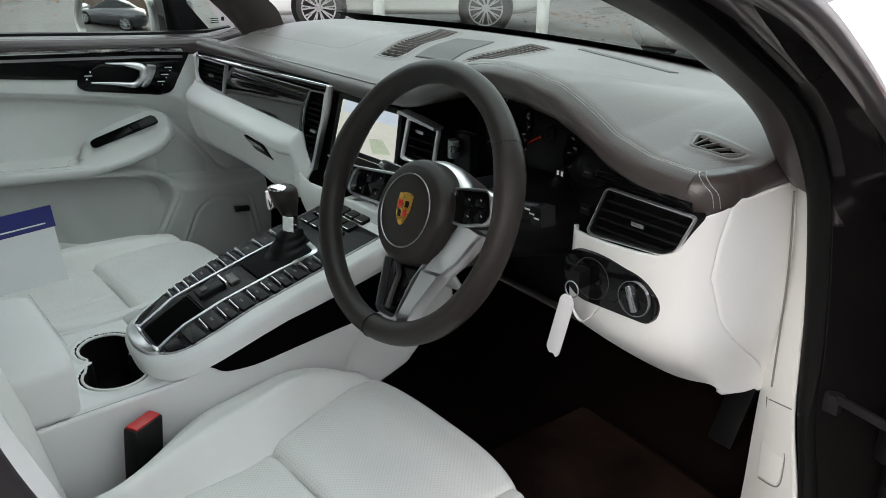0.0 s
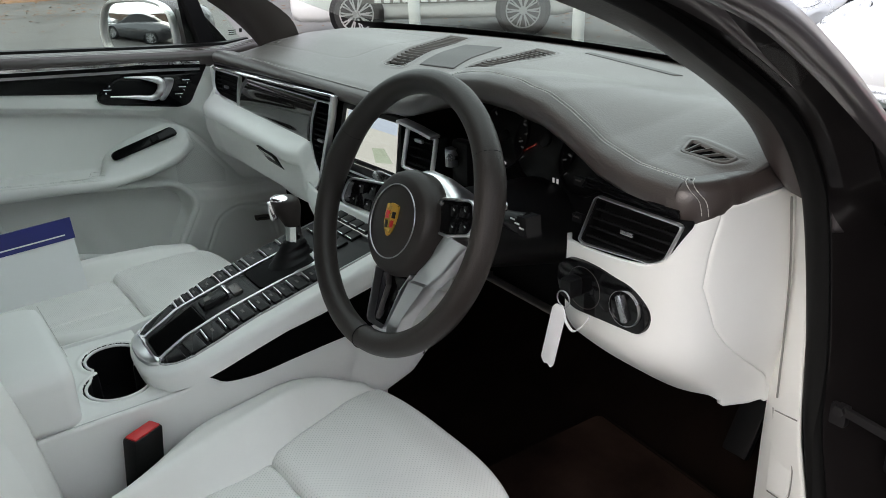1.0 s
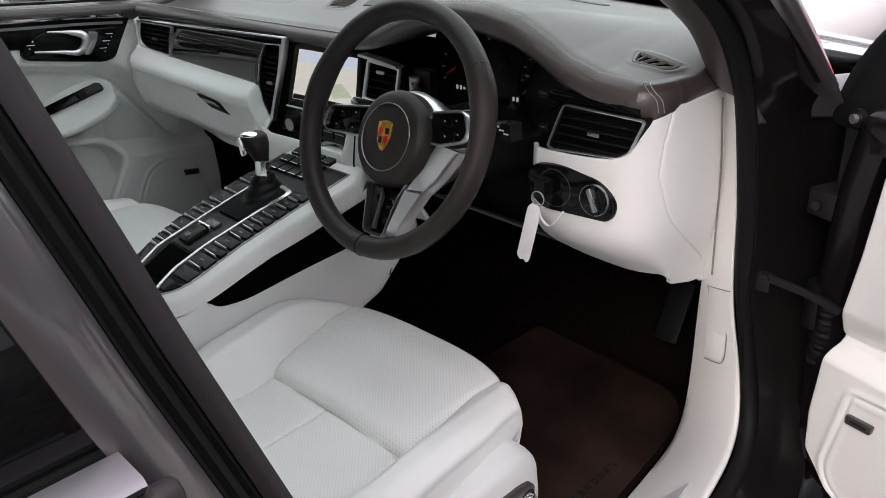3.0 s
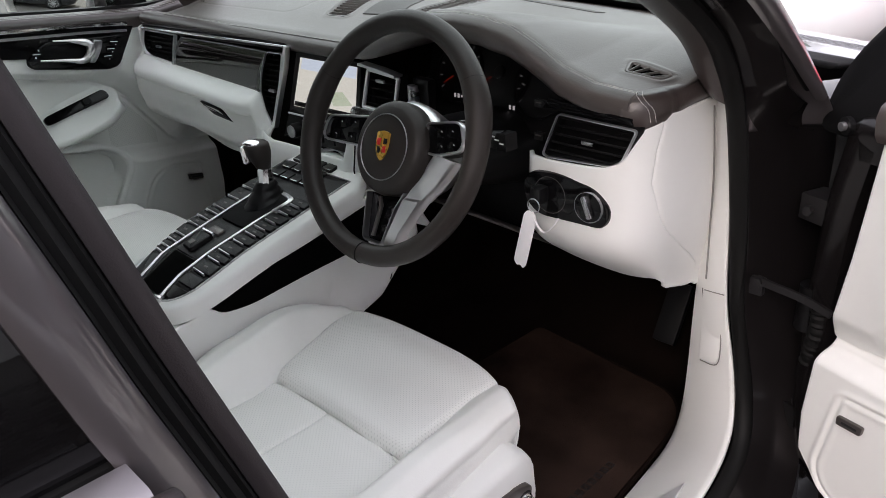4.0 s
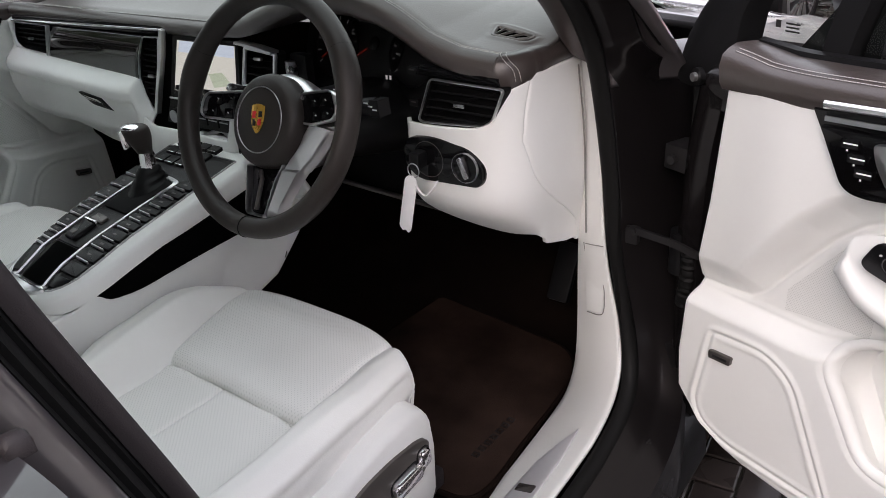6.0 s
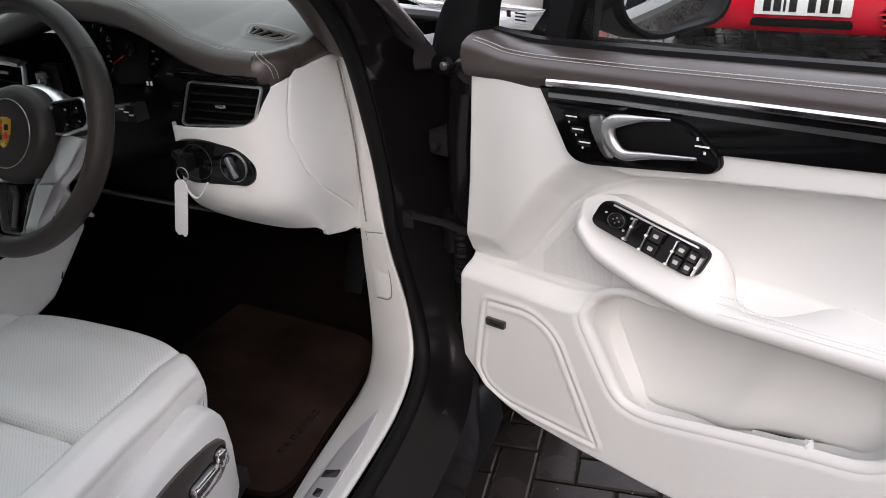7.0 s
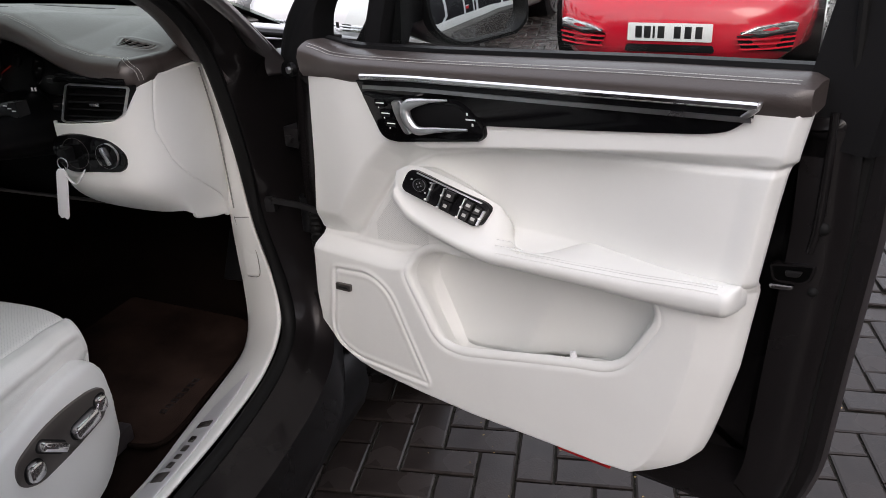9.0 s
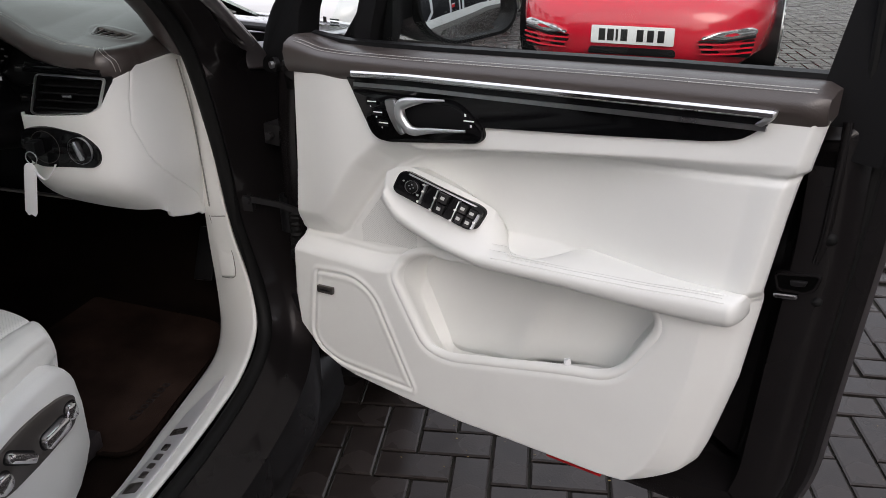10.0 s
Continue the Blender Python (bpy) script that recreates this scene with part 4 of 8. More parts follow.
    # armrest with its grip
    keys = [  # a, inner n and z, outer n and z, lower z
        (0.350, 0.112, 0.945, 0.118, 0.940, 0.928), (0.364, 0.114, 0.985, 0.126, 0.958, 0.920), (0.385, 0.114, 0.998, 0.130, 0.934, 0.904), (0.41, 0.109, 1.002, 0.130, 0.921, 0.895), (0.464, 0.099, 0.987, 0.130, 0.904, 0.881), (0.509, 0.084, 0.968, 0.130, 0.895, 0.874), (0.545, 0.064, 0.944, 0.130, 0.892, 0.869), (0.560, 0.062, 0.925, 0.130, 0.892, 0.868),
        (0.572, 0.085, 0.894, 0.130, 0.893, 0.869), (0.606, 0.085, 0.886, 0.130, 0.897, 0.872), (0.634, 0.075, 0.886, 0.130, 0.899, 0.874), (0.66, 0.055, 0.896, 0.130, 0.902, 0.876), (0.684, 0.036, 0.909, 0.130, 0.904, 0.878), (0.705, 0.030, 0.918, 0.130, 0.906, 0.880), (0.817, 0.030, 0.921, 0.130, 0.918, 0.885), (0.90, 0.040, 0.924, 0.130, 0.930, 0.892), (0.934, 0.050, 0.930, 0.130, 0.933, 0.897), (0.940, 0.056, 0.932, 0.127, 0.934, 0.899), (0.945, 0.060, 0.933, 0.119, 0.935, 0.901), (0.948, 0.072, 0.934, 0.102, 0.935, 0.904)]
    K = np.array(keys)
    aa = np.unique(np.concatenate([np.linspace(0.35, 0.41, 18), np.linspace(0.41, 0.92, 90), np.linspace(0.92, 0.948, 14)]))
    KI = lambda a, k: np.interp(a, K[:, 0], K[:, k])
    KS = lambda a, k: sum(KI(np.clip(a + d, 0.35, 0.948), k) * w for d, w in ((-0.008, 0.25), (0, 0.5), (0.008, 0.25))) if 0.37 < a < 0.92 else KI(a, k)
    st = []
    for a in aa:
        ni, zi, no, zo, zl = (float(KS(a, k)) for k in range(1, 6))
        h_ = zo - zl
        pr = [(ni, zi)] + [(ni + (no - 0.007 - ni) * t, zi + (zo + 0.003 - zi) * t + 0.004 * math.sin(math.pi * t)) for t in (0.25, 0.5, 0.75, 1.0)] + [(no - 0.002, zo - 0.001), (no, zo - h_ * 0.3), (no - 0.002, zo - h_ * 0.7), (no - 0.008, zl + 0.001), (no - 0.020, zl - 0.003), (min(ni, 0.07), zl - 0.004), (min(ni, 0.07) - 0.015, zi - 0.02 if zi - 0.02 > zl else zl)]
        st.append([(n, a, z) for n, z in pr])
    arm = loft("armrest", st, WHITE, root, "pale stitched leather armrest", smooth=70)
    for off, dz in ((0.010, 0.0042), (0.016, 0.0046)):
        stitches("armrest_stitching", [(float(KS(a, 3)) - off, a, float(KS(a, 4)) + dz + (0.0 if a > 0.6 else 0.012 * (off - 0.004) / 0.01)) for a in np.linspace(0.57, 0.925, 50)], arm, up=(0, 0, 1), m=PALE_THREAD)

    for off in (0.004, 0.022):
        sweep("armrest_seam", [(float(KS(a, 3)) - off, a, float(KS(a, 4)) + (0.0032 if off > 0.01 else 0.001)) for a in np.linspace(0.575, 0.928, 40)], circle(0.0013, 6), WHITE, arm, "sewn seam", up=(0, 0, 1))

    def top(u, v, w):
        ni, zi, no, zo, zl = (float(KS(u, k)) for k in range(1, 6))
        t = v
        w = w + 0.0085
        return (ni + (no - 0.007 - ni) * t + w * 0.95, u, zi + (zo + 0.003 - zi) * t + 0.004 * math.sin(math.pi * min(max(t, 0), 1)) + w * 0.32)

    def key(s0, s1, q0, q1, r=0.0015):
        """An outline in the panel's own run s and breadth q, given back as place along the armrest and across it."""
        o = rounded([(0.142 * s0, 0.050 * q0), (0.142 * s1, 0.050 * q0), (0.142 * s1, 0.050 * q1), (0.142 * s0, 0.050 * q1)], r, 6)
        return [(0.405 + u / 0.142 * 0.132 - v / 0.050 * (0.015 - 0.011 * u / 0.142), 0.09 - 0.02 * u / 0.142 + v / 0.050 * 0.58) for u, v in o]

    if driver:
        sp = prism("switch_panel", key(-0.03, 1.02, 0.0, 1.0, 0.015), top, -0.006, 0.0030, SWITCH_BLACK, arm, "gloss black switch panel", 0.0012)
        prism("panel_trim", key(0.10, 0.92, 0.055, 0.115, 0.001), top, 0.001, 0.0042, SATIN, sp, "thin silver strip", 0.0005)
        dial = lambda r0, cs=0.20, cq=0.50: [(0.405 + u * 0.132 - v * (0.015 - 0.011 * u), 0.09 - 0.02 * u + v * 0.58) for u, v in ((cs + r0 / 0.142 * math.cos(t), cq + r0 / 0.050 * math.sin(t)) for t in np.linspace(0, 2 * math.pi, 22, endpoint=False))]
        prism("mirror_dial", dial(0.0135), top, 0.002, 0.0060, BLACK, sp, "round mirror control", 0.001)
        ring_frame("dial_ring", dial(0.0120), 0.0013, top, 0.004, 0.0070, SATIN, sp)
        prism("dial_pad", dial(0.0080), top, 0.004, 0.0070, BLACK, sp, "", 0.001)
        for k_ in range(4):
            prism("dial_sign", dial(0.0014, 0.20 + 0.0042 / 0.142 * math.cos(k_ * 1.571), 0.50 + 0.0042 / 0.050 * math.sin(k_ * 1.571)), top, 0.006, 0.0074, SATIN, sp, "", 0.0002)
        for s0, s1, q0, q1 in ((0.52, 0.645, 0.20, 0.55), (0.52, 0.645, 0.60, 0.93), (0.775, 0.870, 0.22, 0.56), (0.775, 0.870, 0.61, 0.94), (0.885, 0.965, 0.24, 0.57), (0.885, 0.965, 0.62, 0.92)):
            prism("window_switch", key(s0, s1, q0, q1), top, 0.001, 0.0065, BLACK, sp, "black window switch", 0.002)
            sm, qm = (s0 + s1) / 2, (q0 + q1) / 2
            prism("switch_mark", key(sm - 0.022, sm + 0.022, qm - 0.055, qm + 0.055, 0.0008), top, 0.006, 0.0071, MARK_GREY, sp, "", 0.0002)
        for s0, s1, q0, q1 in ((0.335, 0.360, 0.18, 0.92), (0.492, 0.512, 0.18, 0.93), (0.748, 0.767, 0.20, 0.94), (0.975, 1.00, 0.30, 0.92)):
            prism("switch_edge", key(s0, s1, q0, q1, 0.001), top, 0.001, 0.0070, SATIN, sp, "silver switch edge", 0.001)
        # white spots paint the glint on the chrome switch edges
        for cs, cq in ((0.348, 0.46), (0.330, 0.88), (0.502, 0.48), (0.497, 0.92), (0.757, 0.55), (0.750, 0.94), (0.985, 0.66)):
            prism("switch_glint", dial(0.0020, cs, cq), top, 0.003, 0.0078, PLATE, sp, "small white glint on a chrome switch edge", 0.0006)
        for cs, cq in ((0.07, 0.42), (0.31, 0.24), (0.29, 0.70)):
            prism("panel_sign", dial(0.0019, cs, cq), top, 0.002, 0.0036, MARK_GREY, sp, "", 0.0002)
    else:
        sp = prism("switch_panel", key(-0.05, 1.04, 0.14, 0.74, 0.012), top, -0.006, 0.0030, SWITCH_BLACK, arm, "gloss black switch panel", 0.0012)
        prism("window_switch", key(0.26, 0.40, 0.30, 0.60), top, 0.001, 0.0060, BLACK, sp, "black window switch", 0.002)
    # speaker badge and mesh, red reflector in the foot
    bd = rounded([(0.166, 0.7085), (0.209, 0.7145), (0.207, 0.699), (0.166, 0.6935)], 0.003, 3)
    b = prism("speaker_badge", bd, flat(0.105), 0.0, 0.0055, MAT_GREY, root, "small dark speaker badge", 0.001)
    box("badge_mark", (0.001, 0.026, 0.004), (0.1107, 0.188, 0.7038), INK, b, "", 0.0003, (7, 0, 0))
    prism("foot_reflector", rounded([(0.662, 0.514), (0.765, 0.521), (0.765, 0.545), (0.662, 0.540)], 0.003, 3), flat(0.055), 0.0, 0.022, RED_PLASTIC, root, "red safety reflector", 0.002)
    # painted shell behind the card, its shade kept in the darker paint colour
    def shell_o(n0):
        return [(0.05, 1.125), (0.03, 1.0), (0.02, 0.8), (0.03, 0.6), (0.06, 0.505), (0.12, 0.48), (0.5, 0.49), (0.8, 0.50), (0.94, 0.512), (1.010, 0.535), (1.030, 0.62), (1.036, 0.80), (1.045, 1.0), (1.040, 1.172)]
    so = rounded(shell_o(0), 0.03, 5)
    loft("door_shell", [[(n, a, z) for a, z in inset(so, d)] for n, d in ((-0.035, 0.03), (-0.028, 0.006), (-0.01, -0.028), (0.004, -0.022), (0.006, -0.006), (0.030, 0.0), (0.050, 0.010), (0.056, 0.028), (0.056, 0.060), (-0.01, 0.075))], SHADED_SHELL, root, "dark grey painted door frame", smooth=50)
    skin = [[(-0.020, a + 0.004, z) for a, z in inset(so, -0.03)], [(-0.036, a + 0.004, z) for a, z in inset(so, -0.024)], [(-0.050 - 0.01, a, z) for a, z in inset(so, 0.02)], [(-0.085, a, z) for a, z in inset(so, 0.14)]]
    loft("door_skin", skin, PAINT, root, "dark grey metallic outer skin", smooth=60)
    # weather strip round the free edge
    edge = [(0.012, a, z) for a, z in spline([(0.10, 0.492), (0.5, 0.500), (0.8, 0.51), (0.945, 0.524), (1.008, 0.548), (1.026, 0.63), (1.033, 0.80), (1.042, 1.0), (1.045, 1.2), (1.03, 1.45)], 50)]
    sweep("edge_seal", edge, circle(0.009, 8), RUBBER, root, "black rubber edge seal", up=(1, 0, 0))
    edge2 = [(0.040, a - 0.022, z + 0.012) for n, a, z in edge]
    sweep("inner_seal", edge2, circle(0.006, 8), RUBBER, root, "", up=(1, 0, 0))
    # latch, bolt, plug
    la = rounded([(0.968, 0.959), (1.020, 0.970), (1.016, 0.950), (1.006, 0.942), (0.974, 0.938)], 0.005, 3)
    lt = prism("latch", la, flat(0.056), -0.01, 0.0025, BLACK_HOLE, root, "black door latch in its recess", 0.001)
    ring_frame("latch_rim", inset(la, -0.003), 0.005, flat(0.056), -0.006, 0.0045, SHADED_SHELL, lt)
    prism("latch_pawl", rounded([(0.986, 0.956), (1.008, 0.960), (1.004, 0.951), (0.988, 0.948)], 0.003, 3), flat(0.056), 0.001, 0.0060, STEEL, lt, "dark steel pawl", 0.001)
    prism("latch_lip", rounded([(0.968, 0.933), (1.000, 0.938), (0.999, 0.930), (0.971, 0.925)], 0.003, 3), flat(0.056), -0.004, 0.0060, SATIN, lt, "", 0.003)
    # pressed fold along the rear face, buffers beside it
    sweep("rear_fold", spline([(0.050, 1.012, 1.165), (0.054, 1.014, 1.10), (0.054, 1.014, 1.02), (0.052, 1.010, 0.985)], 20), circle(0.006, 10), SHADED_SHELL, root, "pressed fold in the painted rear face", up=(1, 0, 0))
    for n0, a0, z0, r0 in ((0.046, 1.020, 1.020, 0.009), (0.046, 1.021, 0.932, 0.007)):
        loft("buffer", [[(n0 + h, a0 + r * math.cos(t), z0 + r * math.sin(t)) for t in np.linspace(0, 2 * math.pi, 14, endpoint=False)] for h, r in ((-0.01, r0), (0.008, r0), (0.012, r0 * 0.7), (0.013, r0 * 0.2))], RUBBER, root, "small rubber buffer", smooth=60)
    for a0, z0, r0 in ((0.998, 0.632, 0.015),):
        pl = prism("plug", [(a0 + r0 * math.cos(t), z0 + r0 * math.sin(t)) for t in np.linspace(0, 6.28, 16, endpoint=False)], flat(0.036), 0, 0.010, RUBBER, root, "round body plug", 0.003)
        prism("plug_centre", [(a0 + r0 * 0.4 * math.cos(t), z0 + r0 * 0.4 * math.sin(t)) for t in np.linspace(0, 6.28, 10, endpoint=False)], flat(0.045), 0, 0.003, STEEL, pl, "", 0.001)
    # window frame: front, rear and top bars with a divider, belt strip and glass
    barp = [(-0.022, -0.03), (0.022, -0.03), (0.03, 0.0), (0.022, 0.03), (-0.022, 0.03)]
    sweep("frame_bar", [(0.02, 1.012, 1.12), (0.015, 1.020, 1.2), (0.0, 1.032, 1.29), (-0.04, 1.040, 1.42), (-0.07, 1.030, 1.50)], [(p * 1.9, q * 1.1) for p, q in barp], BLACK_MATT, root, "black window frame", up=(1, 0, 0), smooth=50)
    sail = rounded([(-0.012, 1.08), (-0.006, 1.12), (0.010, 1.165), (0.040, 1.215), (0.105, 1.30), (0.20, 1.385), (0.23, 1.365), (0.145, 1.275), (0.108, 1.21), (0.098, 1.15), (0.098, 1.08)], 0.02, 4)
    prism("frame_corner", sail, lambda u, v, w: (0.0 + w - 0.16 * max(v - 1.2, 0), u, v), -0.02, 0.034, BLACK_MATT, root, "black front corner of the window frame", 0.008)
    sweep("frame_bar", spline([(-0.02, 0.19, 1.355), (-0.04, 0.32, 1.41), (-0.06, 0.47, 1.455), (-0.08, 0.7, 1.50), (-0.07, 1.02, 1.51)], 30), barp, BLACK_MATT, root, "black window frame", up=(1, 0, 0), smooth=50)
    sweep("divider", [(0.008, 0.240, 1.13), (0.003, 0.252, 1.2), (-0.02, 0.30, 1.40)], [(p * 0.8, q * 0.75) for p, q in barp], BLACK_MATT, root, "black quarter-light post", up=(1, 0, 0), smooth=50)
    sweep("belt_strip", [(0.034, a, lie([(0.13, 1.170), (0.211, 1.163), (0.294, 1.167), (0.418, 1.174), (0.625, 1.188), (0.789, 1.199), (0.99, 1.210)], a)) for a in np.linspace(0.14, 1.0, 30)], [(-0.006, -0.01), (0.006, -0.01), (0.004, 0.004), (-0.006, 0.006)], BLACK, root, "black window weather strip")
    gl = patch("window_glass", lambda U, V: (0.016 - 0.09 * V ** 1.4, 0.13 + 0.89 * U + 0.18 * V * (1 - U) + 0.02 * U * V, 1.13 + 0.04 * U + 0.36 * V), 8, 8, DOOR_GLASS if driver else GLASS, root, "clear side window", 0.0)
    gl.visible_shadow = False
    for k_, (a_, z_, w_) in enumerate(((0.135, 1.190, 0.008), (0.158, 1.192, 0.022), (0.158, 1.187, 0.020), (0.158, 1.182, 0.022))):
        box("glass_etching", (0.0004, w_, 0.0022 if k_ else 0.010), (0.0105, a_ + 0.012, z_), INK, root, "", 0.0001)
    # bolt head near the top hinge side
    wash = sweep("bolt_washer", [(0.05, 0.055, 1.108), (0.058, 0.053, 1.108)], circle(0.013, 14), BLACK, root, "dark washer", up=(0, 0, 1))
    sweep("frame_bolt", [(0.056, 0.0535, 1.108), (0.064, 0.0515, 1.108)], circle(0.0065, 10), ALLOY, wash, "zinc bolt head", up=(0, 0, 1))


def build_mirror(root, driver):
    """Door mirror: housing, foot and glass, in the door's own frame."""
    c = np.array((-0.235, 0.215, 1.208)) if driver else np.array((-0.33, 0.245, 1.172))
    tw = 0.20 if driver else 0.55
    tv = 0.15 if driver else -0.05
    shape = rounded([(-0.125, -0.055), (-0.09, -0.082), (0.06, -0.085), (0.125, -0.04), (0.118, 0.055), (0.06, 0.085), (-0.10, 0.080), (-0.128, 0.04)], 0.05, 6)
    if not driver:
        shape = rounded([(-0.135, 0.0), (-0.125, -0.07), (-0.03, -0.095), (0.09, -0.085), (0.115, -0.03), (0.11, 0.07), (0.03, 0.095), (-0.10, 0.085)], 0.09, 7)
    rings = []
    for k, (da, s) in enumerate(((0.055, 0.99), (0.050, 1.03), (0.02, 1.06), (-0.03, 1.0), (-0.075, 0.82), (-0.105, 0.5), (-0.115, 0.15))):
        o = shape * s
        rings.append([(c[0] + u, c[1] + da - tw * u - tv * v, c[2] + v) for u, v in o])
    hs = loft("mirror_housing", rings, PAINT, root, "dark grey door mirror housing", smooth=70)
    o = shape
    pl = lambda u, v, w: (c[0] + u, c[1] + 0.055 + w - tw * u - tv * v, c[2] + v)
    ring_frame("mirror_rim", o * 1.02, 0.012 if driver else 0.012, pl, -0.01, 0.012, BRIGHT if not driver else BLACK, hs, "mirror rim")
    prism("mirror_glass", inset(o, 0.010), lambda u, v, w: (c[0] + u, c[1] + 0.057 + w - tw * u - tv * v, c[2] + v), -0.003, 0.001, MIRROR, hs, "reflective mirror glass", 0.001)
    foot = [[(n, a, z) for n, a, z in r] for r in (
        [(0.0, 0.17, 1.15), (0.0, 0.29, 1.15), (0.0, 0.30, 1.30), (0.0, 0.24, 1.24)],
        [(-0.03, 0.18, 1.16), (-0.03, 0.28, 1.16), (-0.03, 0.29, 1.27), (-0.03, 0.23, 1.24)],
        [(-0.08, 0.19, 1.185), (-0.08, 0.25, 1.185), (-0.08, 0.25, 1.225), (-0.08, 0.19, 1.225)],
        [(-0.20, 0.18, 1.19), (-0.20, 0.24, 1.19), (-0.20, 0.24, 1.24), (-0.20, 0.18, 1.24)])]
    loft("mirror_foot", foot, BLACK, hs, "black mirror foot", smooth=50)
    return hs


door_d = thing("driver_door", "open driver's door with pale leather card and dark brown cap", "car door", (0, 0, 0), 0)
build_door(door_d, True)
build_mirror(door_d, True)
door_d.matrix_world = pose(0.8478, 0.3407, 0.0111, -0.782, 2.149, 247.670) @ Matrix.Scale(0.9957, 4)
door_p = thing("passenger_door", "closed passenger door with pale leather card", "car door", (-0.8595, 0.2922, 0), 0)
build_door(door_p, False)
build_mirror(door_p, False)
door_p.scale = (1, -1, 1)


# ---- dashboard ----
dash = thing("dashboard", "dark leather dashboard over pale lower panels", "dashboard")


def hood(x):
    """Height of the dash's rear edge: the instrument hood."""
    return lie([(-0.72, 1.166), (-0.10, 1.170), (0.06, 1.172), (0.14, 1.188), (0.20, 1.208), (0.26, 1.230), (0.31, 1.247), (0.37, 1.2535), (0.43, 1.251), (0.475, 1.240), (0.505, 1.222), (0.55, 1.190), (0.60, 1.171), (0.68, 1.163), (0.75, 1.155)], x)


def edge_y(x):
    return lie([(-0.72, 0.012), (-0.1, 0.004), (0.08, 0.0), (0.20, -0.022), (0.30, -0.030), (0.45, -0.030), (0.53, -0.006), (0.60, 0.006), (0.68, 0.014), (0.72, 0.03)], x)


def top_z(x, y):
    e = edge_y(x)
    back = np.clip((y - e) / 0.33, 0, 1)
    base = 1.168 + 0.030 * sstep(y, 0.02, 0.25) - 0.016 * sstep(y + 0.265 * x ** 2, 0.42, 0.60) + 0.006 * np.cos(x * 2.2)
    base = base - 0.02 * sstep(np.abs(x), 0.60, 0.74)
    return base + (hood(x) - 1.168) * (1 - sstep(back, 0.05, 1.0))


def dash_top(U, V):
    x = -0.715 + 1.405 * U
    e = edge_y(x) + 0.05 * sstep(x, 0.655, 0.69)
    far = 0.572 - 0.13 * (x / 0.70) ** 2
    y = e + 0.012 + (far - e - 0.012) * V
    z = top_z(x, y) - 0.006 * np.exp(-((y - e - 0.012) / 0.01) ** 2)
    # corner by the open door falls away to the pillar
    for gg in (GRILLE_A, GRILLE_B, GRILLE_C, GRILLE_D):
        d = sdf(gg, x, y)
        z = z - 0.016 * (1 - sstep(d, -0.005, 0.001)) + 0.002 * np.exp(-((d - 0.006) / 0.004) ** 2)
    d = sdf(AIRBAG, x, y)
    z = z - 0.0012 * np.exp(-(d / 0.0022) ** 2)
    return x, y, z


GRILLE_A = rounded([(-0.125, 0.128), (-0.065, 0.132), (-0.195, 0.400), (-0.272, 0.400)], [0.012, 0.012, 0.02, 0.012], 5)
GRILLE_B = rounded([(0.070, 0.175), (0.122, 0.172), (0.094, 0.385), (0.018, 0.398)], [0.012, 0.012, 0.02, 0.012], 5)
GRILLE_D = rounded([(-0.598, 0.128), (-0.612, 0.152), (-0.672, 0.160), (-0.668, 0.132)], 0.006, 5)
GRILLE_C = rounded([(0.611, 0.083), (0.599, 0.117), (0.662, 0.124), (0.658, 0.100)], [0.006, 0.010, 0.006, 0.012], 5)
AIRBAG = rounded([(-0.62, 0.12), (-0.24, 0.12), (-0.27, 0.36), (-0.60, 0.36)], 0.04, 6)
patch("dash_top", dash_top, 330, 150, DASH, dash, "dark grey-brown leather dash top", 0.005, 70)
for nm, gg, k in (("demister_grille", GRILLE_A, 17), ("demister_grille", GRILLE_B, 14), ("side_grille", GRILLE_C, 5), ("side_grille", GRILLE_D, 4)):
    well = loft(nm, [[(u, v, float(top_z(np.array(u), np.array(v))) - w) for u, v in inset(gg, 0.0005)] for w in (0.0018, 0.013)], BLACK_HOLE, dash, "black demister grille")
    ring_frame("grille_rim", inset(gg, -0.003), 0.006, lambda u, v, w: (u, v, float(top_z(np.array(u), np.array(v))) + w), -0.006, 0.0022, DASH, well)
    # slats across the slot
    for t in np.linspace(0.06, 0.94, k):
        if gg is GRILLE_C:
            f0, f1 = max(0.0, t * 1.15 - 0.22), min(1.0, t * 1.15 + 0.16)
            p = np.array(((0.611 + f0 * 0.047, 0.083 + f0 * 0.017), (0.599 + f1 * 0.063, 0.117 + f1 * 0.007)))
        elif gg is GRILLE_A:
            p = np.array(((-0.125 - t * 0.147, 0.132 + t * 0.268), (-0.067 - t * 0.128, 0.136 + t * 0.264)))
        elif gg is GRILLE_B:
            p = np.array(((0.070 - t * 0.052, 0.178 + t * 0.220), (0.122 - t * 0.028, 0.175 + t * 0.210)))
        else:
            p = np.array(((-0.600 - t * 0.066, 0.130 + t * 0.003), (-0.614 - t * 0.056, 0.151 + t * 0.008)))
        (x0, y0), (x1, y1) = p
        z0, z1 = (float(top_z(np.array(a), np.array(b))) for a, b in p)
        sweep("slat", [(x0, y0, z0), (x1, y1, z1)], [(-0.0009, -0.004), (0.0009, -0.004), (0.0009, 0.0004), (-0.0009, 0.0004)], DASH, well)


def on_top(name, a, b, c, d, material, label, h):
    """A thin skin laid on the dash top between four corners."""
    a, b, c, d = (np.array(q) for q in (a, b, c, d))

    def f(U, V):
        x, y = ((1 - U) * ((1 - V) * a[k] + V * d[k]) + U * ((1 - V) * b[k] + V * c[k]) for k in (0, 1))
        return x, y, top_z(x, y) + h
    return patch(name, f, 30, 40, material, dash, label, 0.003, 60)


